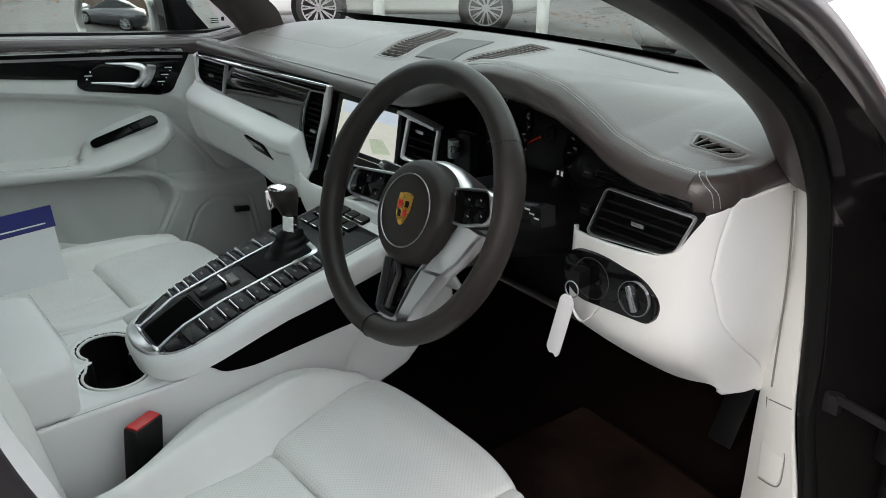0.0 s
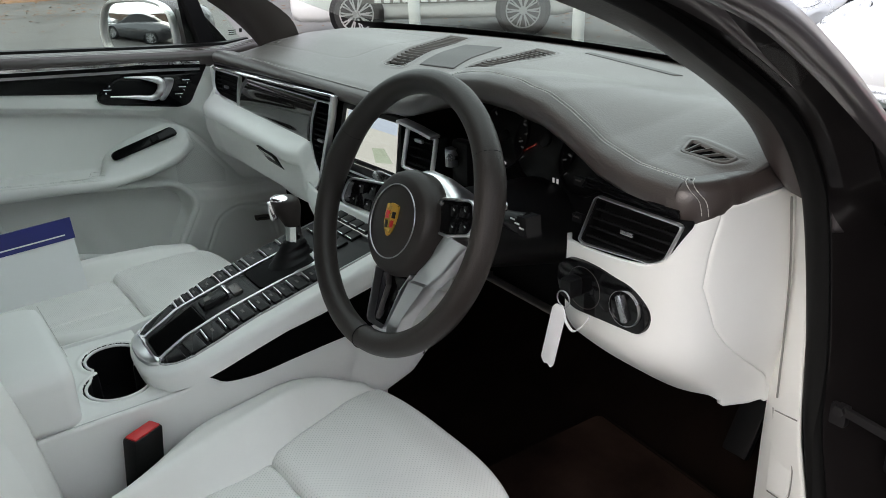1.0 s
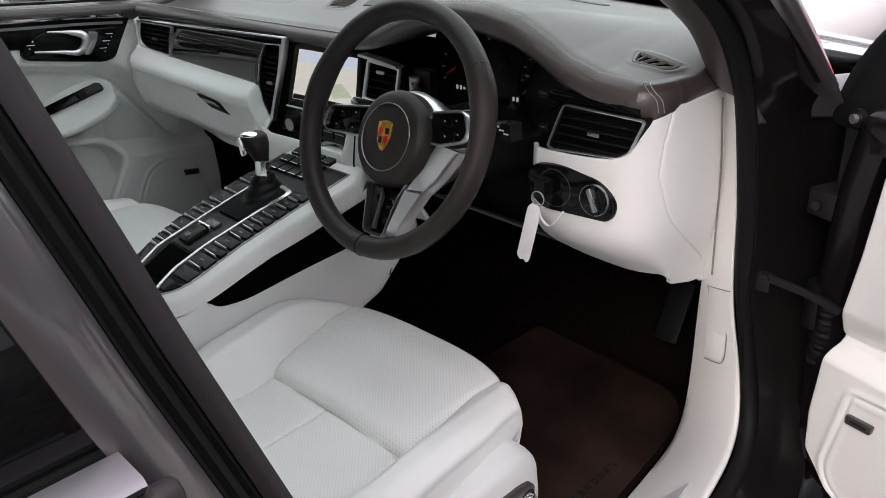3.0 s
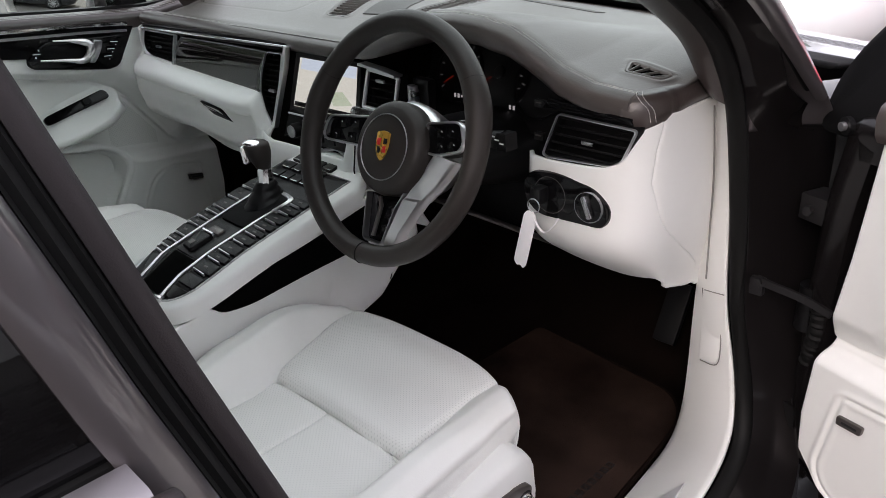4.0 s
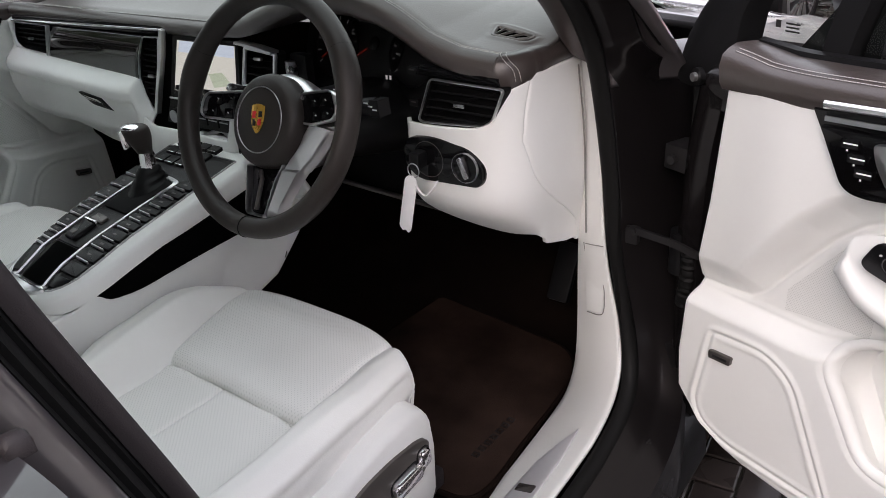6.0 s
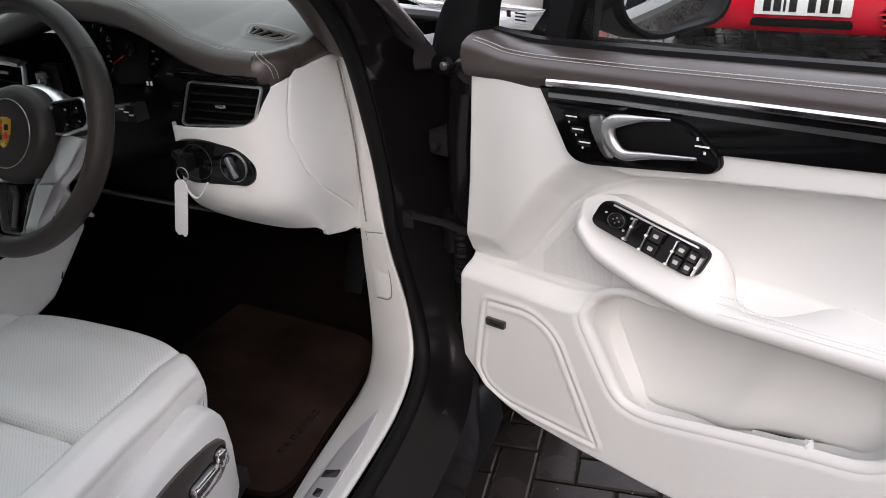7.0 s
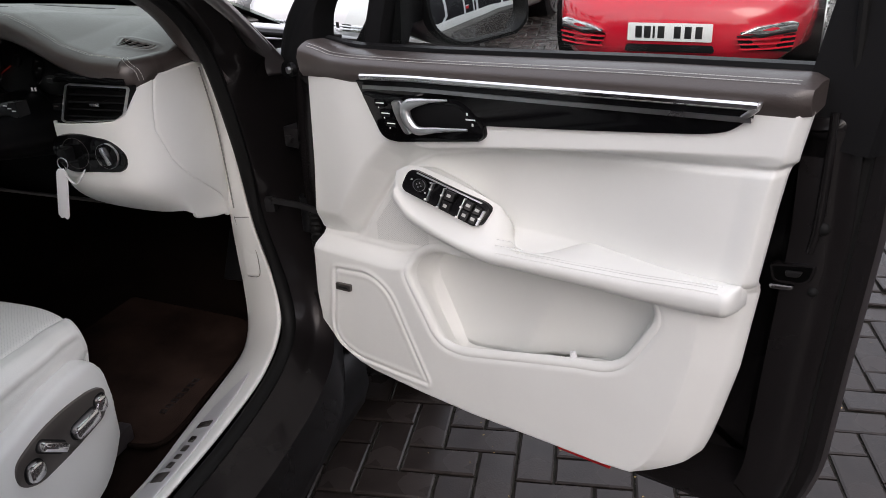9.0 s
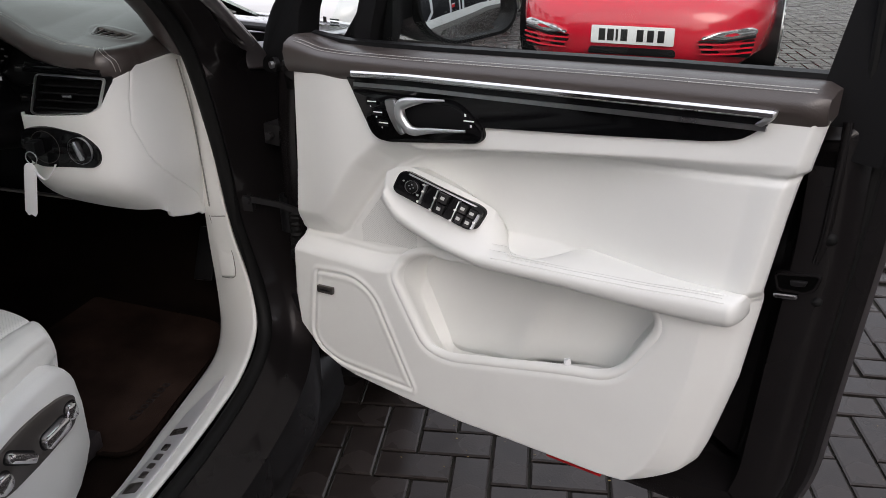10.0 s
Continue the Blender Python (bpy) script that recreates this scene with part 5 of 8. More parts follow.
on_top("centre_lid", (-0.042, 0.155), (0.050, 0.165), (-0.045, 0.359), (-0.128, 0.332), LID, "smooth dark centre lid", 0.0016)
on_top("screen_slot", (0.120, 0.424), (0.374, 0.364), (0.386, 0.372), (0.120, 0.440), LID, "narrow dark slot", 0.0012)


# padded rear edge of the dash with two rows of stitching
pad = []
xs = np.concatenate([np.linspace(-0.715, 0.662, 150)])
for x in xs:
    e, h = float(edge_y(x)), float(hood(x))
    k = sstep(x, 0.08, 0.2) * (1 - sstep(x, 0.56, 0.66))
    drop = 0.030 + 0.016 * (1 - k) * sstep(x, 0.5, 0.66) + 0.010 * k
    pad.append([(x, e + 0.05, h - 0.006), (x, e + 0.016, h - 0.0005), (x, e + 0.006, h - 0.003), (x, e - 0.002, h - 0.012), (x, e - 0.001, h - drop * 0.8), (x, e + 0.006, h - drop), (x, e + 0.05 + 0.1 * k, h - drop + 0.004)])
loft("padded_edge", pad, BROWN, dash, "dark brown stitched leather roll", smooth=70)
for o, dz in ((0.019, 0.0006), (0.013, 0.0008)):
    stitches("edge_stitching", [(x, float(edge_y(x)) + o, float(hood(x)) + dz) for x in np.linspace(0.20, 0.662, 60)], dash)
    stitches("edge_stitching", [(x, float(edge_y(x)) + o, float(hood(x)) + dz) for x in np.linspace(-0.69, 0.06, 60)], dash)
# the roll turns the corner and runs forward to the pillar
cpath = spline([(0.652, 0.009), (0.668, 0.013), (0.683, 0.026), (0.691, 0.05), (0.696, 0.085), (0.698, 0.13), (0.698, 0.18), (0.698, 0.24)], 40)
cb = []
for i, (x, y) in enumerate(cpath):
    tx, ty = cpath[min(i + 1, 39)] - cpath[max(i - 1, 0)]
    q = math.hypot(tx, ty)
    nx, ny_ = ty / q, -tx / q
    zt = 1.1655 - 0.001 * i / 39
    zl = 1.112 + 0.016 * sstep(y, 0.02, 0.14)
    g = 0.0025 * math.exp(-((y - 0.078) / 0.004) ** 2)
    cb.append([(x - nx * d, y - ny_ * d, z) for d, z in ((0.06, zt - 0.006), (0.020, zt - 0.002), (0.010, zt - 0.003 - g), (0.002, zt - 0.012), (-0.001 + g, (zt + zl) / 2), (0.001 + g, zl + 0.008), (0.008, zl), (0.05, zl))])
loft("corner_roll", cb, BROWN, dash, "dark brown leather roll round the corner", smooth=70)
for o in (0.0, 0.006):
    stitches("corner_stitching", [(x + o + 0.0012, y + 0.75 * o - 0.0014, z + 0.0008) for x, y, z in spline([(0.661, 0.032, 1.1660), (0.6665, 0.0215, 1.1640), (0.6745, 0.0220, 1.1545), (0.6830, 0.0270, 1.1440), (0.6865, 0.0300, 1.1240)], 24)], dash, up=(0.6, -0.7, 0.3))

# --- passenger fascia
fz = lambda u, v, w: (u, 0.010 - w, v)
patch("fascia_backing", lambda U, V: (-0.69 + 0.83 * U, 0.016 + 0 * U, 0.93 + 0.225 * V), 4, 4, BLACK_MATT, dash, "black fascia backing", 0.004)
strip = rounded([(-0.69, 1.126), (-0.095, 1.139), (-0.084, 1.149), (-0.10, 1.156), (-0.69, 1.142)], 0.004, 3)
prism("gloss_strip", strip, fz, 0, 0.008, GLOSS, dash, "gloss black strip under the roll", 0.002)
sweep("chrome_line", [(-0.69, 0.0, 1.1310), (-0.40, -0.001, 1.1400), (-0.092, -0.001, 1.1495)], circle(0.0026, 8), CHROME, dash, "thin chrome line")
sweep("chrome_line", [(-0.092, -0.001, 1.1510), (-0.104, -0.002, 1.110), (-0.133, -0.003, 1.045), (-0.163, -0.003, 0.978)], [(-0.0050, -0.005), (0.0050, -0.005), (0.0042, 0.006), (-0.0042, 0.006)], BRIGHT, dash, "bright chrome frame edge", up=(0, -1, 0))


def inlay_face(U, V):
    """Bowed veneer: its upper half leans back, its foot stands upright."""
    top, low = 1.1275 + 0.0045 * U, 1.0585 - 0.0145 * U
    z = low + (top - low) * V
    x = (-0.552 + 0.024 * V) + U * (0.347 + 0.014 * V - 0.010 * np.sin(np.pi * V))
    return x, -0.004 + 0.013 * V ** 2.6, z


patch("fascia_inlay", inlay_face, 40, 24, LACQUER, dash, "polished dark veneer inlay", 0.008, 80)
sweep("inlay_edge", [(-0.5275, -0.001, 1.1285), (-0.540, -0.003, 1.095), (-0.554, -0.002, 1.0590)], [(-0.0022, -0.004), (0.0022, -0.004), (0.0022, 0.004), (-0.0022, 0.004)], BRIGHT, dash, "chrome bar between vent and veneer", up=(0, -1, 0))


def vent(name, outline, slats, at, sl=0.004, tilt=0):
    """An air vent: chrome frame, dark throat, slats and a small slider."""
    o = rounded(outline, 0.006, 4)
    b = prism(name, inset(o, 0.002), fz, -0.012, -0.010, BLACK_MATT, dash, "black louvred air vent with chrome frame", 0.001)
    ring_frame("vent_throat", o, 0.004, fz, -0.014, 0.0085, BLACK_MATT, b)
    ring_frame("vent_frame", inset(o, -0.0012), sl, fz, 0.006, 0.0125, BRIGHT, b, "chrome vent frame")
    lo, hi = np.min(np.array(outline), 0), np.max(np.array(outline), 0)
    for t in np.linspace(0.12, 0.88, slats):
        z = lo[1] + (hi[1] - lo[1]) * t
        p = np.array(outline)
        # where the outline crosses this height
        xc = []
        for i in range(len(p)):
            a, c = p[i - 1], p[i]
            if (a[1] > z) != (c[1] > z):
                xc.append(a[0] + (z - a[1]) / (c[1] - a[1]) * (c[0] - a[0]))
        x0, x1 = min(xc) + sl, max(xc) - sl
        box("slat", (x1 - x0, 0.014, 0.0032), ((x0 + x1) / 2, 0.012, z), BLACK_MATT, b, "", 0.0015, (-22, -tilt, 0))
    box("slider", (0.020, 0.006, 0.006), (at[0], 0.002, at[1]), SATIN, b, "silver slider", 0.002)
    return b


vent("air_vent", [(-0.682, 1.1275), (-0.532, 1.1290), (-0.558, 1.0600), (-0.668, 1.0655), (-0.694, 1.0770), (-0.697, 1.0960)], 6, (-0.625, 1.092), 0.0032)
vent("air_vent", [(-0.166, 1.1310), (-0.112, 1.1335), (-0.138, 1.0560), (-0.169, 0.9800), (-0.181, 0.9815), (-0.198, 1.0100), (-0.2065, 1.0440), (-0.192, 1.0900)], 11, (-0.166, 1.052), 0.0022)
vent("air_vent", [(0.555, 1.1245), (0.684, 1.1220), (0.664, 1.075), (0.646, 1.0640), (0.537, 1.0560), (0.529, 1.060)], 5, (0.606, 1.090), 0.0026)
ridge = rounded([(0.52, 1.126), (0.674, 1.1235), (0.668, 1.134), (0.53, 1.143)], 0.004, 3)
prism("gloss_strip", ridge, fz, 0, 0.002, GLOSS, dash, "gloss black ribs above the vent", 0.002)
for k in range(3):
    sweep("strip_rib", [(0.53, 0.008, 1.129 + 0.0045 * k), (0.60, 0.0085, 1.1275 + 0.0042 * k), (0.670, 0.010, 1.125 + 0.0038 * k)], circle(0.0018, 6), GLOSS, dash)
vent("centre_vent", [(0.142, 1.138), (0.222, 1.132), (0.205, 1.062), (0.120, 1.064)], 5, (0.172, 1.118), 0.006)
sweep("vent_hood", [(0.134, -0.006, 1.146), (0.19, -0.010, 1.143), (0.232, -0.010, 1.137)], [(-0.010, -0.002), (0.010, -0.002), (0.009, 0.002), (-0.010, 0.0025)], BRIGHT, dash, "brushed vent hood")
box("hazard_block", (0.040, 0.02, 0.07), (0.252, 0.030, 1.095), BLACK, dash, "", 0.008)
sweep("clock_spool", [(0.246, 0.010, 1.092), (0.246, 0.010, 1.120)], circle(0.010, 14), SATIN, dash, "silver knurled roller", up=(1, 0, 0))

# screen and radio
scr = rounded([(-0.074, 1.142), (0.118, 1.144), (0.098, 1.018), (-0.122, 1.014)], 0.006, 4)
sb = prism("touch_screen", scr, fz, -0.004, 0.004, BLACK, dash, "lit navigation screen with a pale map", 0.003)
so_ = np.array([(-0.060, 1.132), (0.108, 1.134), (0.090, 1.034), (-0.100, 1.031)])
prism("screen_map", so_, fz, 0.003, 0.0052, SCREEN_LAND, sb, "pale map area", 0.0005)
prism("screen_sky", [(-0.052, 1.132), (0.108, 1.134), (0.103, 1.112), (-0.062, 1.110)], fz, 0.004, 0.0058, SCREEN_SKY, sb, "", 0.0003)
prism("screen_park", [(0.02, 1.075), (0.06, 1.082), (0.085, 1.06), (0.03, 1.05)], fz, 0.004, 0.0058, SCREEN_PARK, sb, "", 0.0003)
prism("screen_bar", [(-0.093, 1.042), (0.09, 1.045), (0.088, 1.035), (-0.098, 1.032)], fz, 0.004, 0.0056, BLACK, sb, "", 0.0003)
radio = rounded([(-0.122, 1.012), (0.098, 1.016), (0.080, 0.962), (-0.15, 0.958)], 0.005, 4)
rb = prism("radio_panel", radio, fz, -0.004, 0.005, BLACK, dash, "black radio panel with silver-edged buttons", 0.003)
sweep("volume_knob", [(-0.088, 0.004, 0.984), (-0.088, -0.016, 0.984)], circle(0.015, 20), BLACK, rb, "round knob", up=(0, 0, 1))
sweep("knob_ring", [(-0.088, -0.013, 0.984), (-0.088, -0.018, 0.984)], circle(0.0125, 20), SATIN, rb, "", up=(0, 0, 1))
for k in range(4):
    for j in range(2):
        x0 = -0.062 + 0.034 * k
        b_ = box("radio_button", (0.030, 0.004, 0.015), (x0 + 0.004, 0.003, 1.000 - 0.022 * j), BLACK, rb, "", 0.0015)
        box("button_edge", (0.026, 0.001, 0.0022), (x0 + 0.004, 0.0005, 1.0055 - 0.022 * j), SATIN, rb, "", 0.0003)
sweep("screen_line", [(-0.118, 0.003, 1.014), (0.098, 0.003, 1.018)], circle(0.002, 6), SATIN, rb, "")


# pale lower panels
def glove(U, V):
    """Padded upper tier over a set-back glovebox lid; it wraps the vents at both ends."""
    x = -0.775 + 0.6015 * np.interp(U, [0, 0.08, 0.20, 0.80, 1.0], [0, 0.10, 0.165, 0.925, 1.0])
    line = 1.060 + (x + 0.70) * (-0.0345)
    zt = lie([(-0.78, 1.132), (-0.7035, 1.128), (-0.7005, 1.094), (-0.697, 1.076), (-0.690, 1.070), (-0.670, 1.0620), (-0.56, 1.0550), (-0.2115, 1.0415), (-0.207, 1.030), (-0.2015, 1.008), (-0.194, 0.992), (-0.1845, 0.978), (-0.1735, 0.973)], x)
    zb = 0.835 + 0.05 * sstep(-x, 0.5, 0.75)
    z = zt + (zb - zt) * V
    d = np.minimum(line - z, (zt - z) * 1.15 - 0.002)
    ends = (1 - 0.55 * sstep(-x, 0.64, 0.78)) * (1 - 0.60 * sstep(x, -0.25, -0.174))
    lip = 0.034 + 0.006 * sstep(x, -0.40, -0.22)
    y = 0.004 - 0.042 * np.sin(np.pi / 2 * np.clip((d + 0.004) / 0.032, 0, 1)) * ends
    y = y + 0.022 * sstep(d, lip, lip + 0.008) * (1 - sstep(x, -0.225, -0.20)) * (1 - sstep(-x, 0.66, 0.72))
    y = y + 0.012 * sstep(d, 0.07, 0.12) + 0.10 * sstep(d, 0.115, 0.21) + 0.05 * sstep(-x, 0.70, 0.78)
    return x, y, z


patch("glovebox_panel", glove, 130, 90, WHITE, dash, "pale leather glovebox panel", 0.006, 70)
lp = lambda u, v, w: (u, -0.021 - w + 0.22 * (0.985 - v), v)
gh = prism("glovebox_latch", rounded([(-0.418, 0.9990), (-0.335, 0.9920), (-0.294, 0.9670), (-0.372, 0.9730)], 0.006, 3), lp, -0.004, 0.005, BLACK, dash, "glovebox latch in a dark recess", 0.002)
prism("latch_paddle", rounded([(-0.404, 0.9950), (-0.342, 0.9890), (-0.325, 0.9800), (-0.385, 0.9850)], 0.004, 3), lp, 0.004, 0.0075, CHROME, gh, "silver latch paddle", 0.002)


def centre_low(U, V):
    x = -0.1712 + 0.4032 * U
    zt = lie([(-0.172, 0.9735), (-0.165, 0.970), (-0.14, 0.960), (0.09, 0.962), (0.12, 1.05), (0.32, 1.05)], x)
    z = zt + (0.845 - zt) * V
    y = -0.012 - 0.018 * np.sin(np.pi * np.clip(V * 0.8 + 0.2, 0, 1)) + 0.05 * V ** 2 + 0.02 * sstep(x, 0.1, 0.3) - 0.004 * (1 - sstep(x, -0.17, -0.06))
    return x, y, z


patch("centre_panel", centre_low, 40, 30, WHITE, dash, "pale leather centre panel", 0.006, 70)
sweep("panel_joint", [(0.135, -0.034, 1.02), (0.118, -0.030, 0.95), (0.105, -0.004, 0.86)], circle(0.0015, 6), BLACK_MATT, dash)


# pale knee panel and end cap at the open side
SEAM_Z = [0.80, 0.812, 0.822, 0.834, 0.87, 0.90, 0.975, 1.035, 1.08, 1.12]
SEAM_S = [0.97, 0.955, 0.90, 0.845, 0.765, 0.705, 0.580, 0.520, 0.530, 0.555]


def knee(U, V):
    s = U
    plan = spline([(0.492, 0.010), (0.56, -0.002), (0.615, -0.004), (0.648, 0.003), (0.672, 0.023), (0.686, 0.06), (0.692, 0.13), (0.694, 0.246)], 100)
    w = np.linspace(0, 1, 100)
    x = np.interp(s, w, plan[:, 0])
    y = np.interp(s, w, plan[:, 1])
    zt = np.interp(s, [0, 0.10, 0.30, 0.36, 0.41, 0.455, 0.49, 0.56, 1.0], [1.052, 1.0535, 1.0600, 1.0625, 1.074, 1.113, 1.119, 1.131, 1.134])
    zb = np.interp(s, [0, 0.12, 0.3, 0.45, 0.6, 0.75, 0.9, 1.0], [0.893, 0.882, 0.872, 0.860, 0.832, 0.812, 0.800, 0.797])
    z = zt + (zb - zt) * V
    side = sstep(s, 0.42, 0.62)
    low = sstep(0.968 - z, 0.0, 0.13)
    y = y + (1 - side) * (0.10 * low ** 1.5) + side * 0.05 * low * (1 - sstep(s, 0.8, 1.0))
    x = x - 0.018 * side * sstep(0.95 - z, 0, 0.15)
    left = (1 - sstep(s, 0.0, 0.05))
    y = y + 0.014 * left
    # seam between the knee panel and the end cap
    seam = np.interp(z, SEAM_Z, SEAM_S)
    g = np.exp(-((s - seam) / 0.006) ** 2)
    x = x - 0.003 * g
    return x, y, z


patch("knee_panel", knee, 360, 90, WHITE, dash, "pale leather knee panel and end cap", 0.006, 75)


def on_knee(q, z):
    """The place on the knee panel at that share of its length and that height."""
    v = 0.5
    for _ in range(8):
        a0, a1 = float(knee(np.array(q), np.array(v))[2]), float(knee(np.array(q), np.array(v + 0.01))[2])
        v = min(max(v + (z - a0) / (a1 - a0) * 0.01, 0.0), 1.0)
    return np.array([float(c) for c in knee(np.array(q), np.array(v))])


sweep("end_cap_seam", [on_knee(float(np.interp(z, SEAM_Z, SEAM_S)), z) + np.array((0.0020, -0.0004, 0)) for z in np.linspace(0.816, 1.116, 40)], circle(0.0011, 6), SEAM_SHADE, dash, "fine joint round the end cap", up=(1, 0, 0))
sweep("end_cap_joint", [on_knee(q, z) + np.array((0.0006, -0.0006, 0)) for q, z in zip(np.linspace(0.865, 0.955, 24), np.linspace(1.125, 0.815, 24))], circle(0.0016, 6), BLACK_MATT, dash, "dark joint between end cap and pillar trim", up=(1, 0, 0))
ov = rounded([(0.505, 1.030), (0.560, 1.041), (0.632, 1.030), (0.655, 1.002), (0.650, 0.972), (0.59, 0.969), (0.53, 0.966), (0.503, 0.990)], [0.02, 0.03, 0.03, 0.02, 0.02, 0.03, 0.03, 0.03], 6)
lp = prism("light_panel", ov, lambda u, v, w: (u, -0.009 - w + 0.10 * float(sstep(np.array(0.968 - v), 0, 0.13)) ** 1.5, v), -0.01, 0.004, GLOSS, dash, "oval black panel for ignition and lights", 0.003)
kf = lambda cx, cz, r, n=24: [(cx + r * math.cos(t), cz + r * math.sin(t)) for t in np.linspace(0, 2 * math.pi, n, endpoint=False)]
lpf = lambda u, v, w: (u, -0.0065 - w + 0.10 * float(sstep(np.array(0.968 - v), 0, 0.13)) ** 1.5, v)
ig = prism("ignition_ring", kf(0.553, 1.003, 0.031), lpf, 0.0035, 0.0055, GLOSS, lp, "black ignition barrel", 0.002)
ring_frame("ring_edge", kf(0.553, 1.003, 0.029), 0.0012, lpf, 0.004, 0.0068, MAT_GREY, ig)
sw_ = prism("light_switch", kf(0.625, 1.003, 0.0235), lpf, 0.004, 0.012, GLOSS, lp, "round light switch with silver bar", 0.003)
ring_frame("switch_ring", kf(0.625, 1.003, 0.0235), 0.0013, lpf, 0.008, 0.0130, SATIN, sw_)
prism("switch_bar", rounded([(0.614, 1.019), (0.622, 1.021), (0.636, 0.990), (0.628, 0.986)], 0.003, 3), lpf, 0.011, 0.020, SATIN, sw_, "", 0.003)

# steering column shroud, instruments and the dark space behind the wheel
patch("column_void", lambda U, V: (0.22 + 0.28 * U, 0.115 + 0 * U, 0.86 + 0.31 * V), 4, 4, BLACK_MATT, dash, "black lower fascia", 0.004)
col = []
for t in np.linspace(0, 1, 8):
    r = 0.058 + 0.016 * t
    col.append([(0.385 + r * 1.15 * math.cos(a), -0.11 + 0.20 * t, 1.055 - 0.03 * t + r * math.sin(a) * 0.9) for a in np.linspace(0, 2 * math.pi, 20, endpoint=False)])
loft("column_shroud", col, BLACK, dash, "black column shroud", smooth=60)
st1 = sweep("column_stalk", [(0.45, -0.085, 1.095), (0.50, -0.092, 1.10), (0.535, -0.095, 1.104)], circle(0.009, 12, 0.012), BLACK, dash, "black wiper stalk", scale=[0.8, 1.0, 1.25])
sweep("stalk_end", [(0.530, -0.095, 1.104), (0.548, -0.097, 1.106)], [(-0.011, -0.012), (0.011, -0.012), (0.011, 0.012), (-0.011, 0.012)], BLACK, st1)
for k in range(3):
    box("stalk_mark", (0.008, 0.001, 0.002), (0.524 + 0.008 * k, -0.109, 1.112 - 0.004 * k), PLATE, st1, "", 0.0003)
st2 = sweep("column_stalk", [(0.33, -0.085, 1.075), (0.28, -0.092, 1.065), (0.255, -0.095, 1.06)], circle(0.010, 12, 0.012), BLACK, dash, "black cruise stalk", scale=[0.8, 1.0, 1.2])
sweep("stalk_end", [(0.27, -0.105, 1.075), (0.27, -0.118, 1.077)], circle(0.007, 10), SATIN, st2)
clu = prism("instrument_panel", rounded([(0.205, 1.20), (0.30, 1.216), (0.46, 1.216), (0.505, 1.18), (0.52, 1.06), (0.21, 1.06)], 0.03, 6), lambda u, v, w: (u, 0.100 - w + 0.35 * (v - 1.15) , v), 0, 0.004, BLACK_MATT, dash, "dark three-dial instrument cluster", 0.002)
clf = lambda u, v, w: (u, 0.100 - w + 0.35 * (v - 1.15), v)
for cx, cz, r, an in ((0.285, 1.135, 0.050, 215), (0.372, 1.145, 0.062, 212), (0.458, 1.135, 0.050, 150)):
    d_ = prism("dial", kf(cx, cz, r), clf, 0.003, 0.008, BLACK, clu, "dark round dial with red needle", 0.002)
    ring_frame("dial_ring", kf(cx, cz, r * 1.03), 0.0024, clf, 0.004, 0.013, BLACK, d_)
    for a in np.arange(-40, 221, 26):
        t = radians(a)
        prism("dial_mark", [(cx + r * k * math.cos(t + q), cz + r * k * math.sin(t + q)) for k, q in ((0.80, -0.02), (0.92, -0.02), (0.92, 0.02), (0.80, 0.02))], clf, 0.008, 0.0088, DIGIT_DIM, d_, "", 0.0001)
    if cx > 0.45:
        continue
    t = radians(an)
    nx, nz = math.cos(t), math.sin(t)
    prism("needle", [(cx + nx * r * 0.3 - nz * 0.0012, cz + nz * r * 0.3 + nx * 0.0012), (cx + nx * r * 0.3 + nz * 0.0012, cz + nz * r * 0.3 - nx * 0.0012), (cx + nx * r * 0.75 + nz * 0.0005, cz + nz * r * 0.75 - nx * 0.0005), (cx + nx * r * 0.75 - nz * 0.0005, cz + nz * r * 0.75 + nx * 0.0005)], clf, 0.010, 0.0112, NEEDLE, d_, "", 0.0002)
    prism("needle_hub", kf(cx, cz, r * 0.17, 14), clf, 0.009, 0.014, BLACK, d_, "", 0.002)
for cx, cz in ((0.288, 1.098), (0.410, 1.096)):
    for k in range(3 if cx < 0.3 else 2):
        box("trip_digit", (0.004, 0.001, 0.007 if k < 2 else 0.004), (cx + 0.008 * k, 0.100 - 0.013 + 0.35 * (cz - 1.15), cz), DIGIT, clu, "lit trip figures", 0.0003)
box("warning_lamp", (0.004, 0.001, 0.004), (0.478, 0.084, 1.138), NEEDLE, clu, "", 0.0003)
for k in range(2):
    box("cluster_button", (0.018, 0.008, 0.012), (0.508, 0.020, 1.128 - 0.05 * k), BLACK, dash, "black side button", 0.002)
    box("button_mark", (0.010, 0.001, 0.002), (0.508, 0.0155, 1.130 - 0.05 * k), MAT_GREY, dash, "", 0.0003)
patch("lower_shroud", lambda U, V: (0.20 + 0.33 * U, 0.085 + 0.10 * V, 0.880 - 0.035 * V - 0.01 * U), 10, 6, MAT_GREY, dash, "grey lower dash edge", 0.004)

# key with a white dealer's tag
key = thing("car_key", "black key in the ignition with a blank white tag", "key", (0.541, -0.006, 1.004))
box("key_head", (0.020, 0.034, 0.026), (0.0, -0.012, 0.0), BLACK, key, "black key head", 0.007)
sweep("key_ring", [(0.0 + 0.011 * math.cos(t), -0.030, -0.014 + 0.011 * math.sin(t)) for t in np.linspace(0, 6.283, 20, endpoint=False)], circle(0.001, 6), SATIN, key, "split ring", up=(0, 1, 0), closed=True)
tag_o = rounded([(-0.012, 0.0), (-0.007, 0.008), (0.007, 0.008), (0.012, 0.0), (0.012, -0.085), (0.008, -0.093), (0.002, -0.088), (-0.004, -0.093), (-0.012, -0.086)], 0.003, 3)
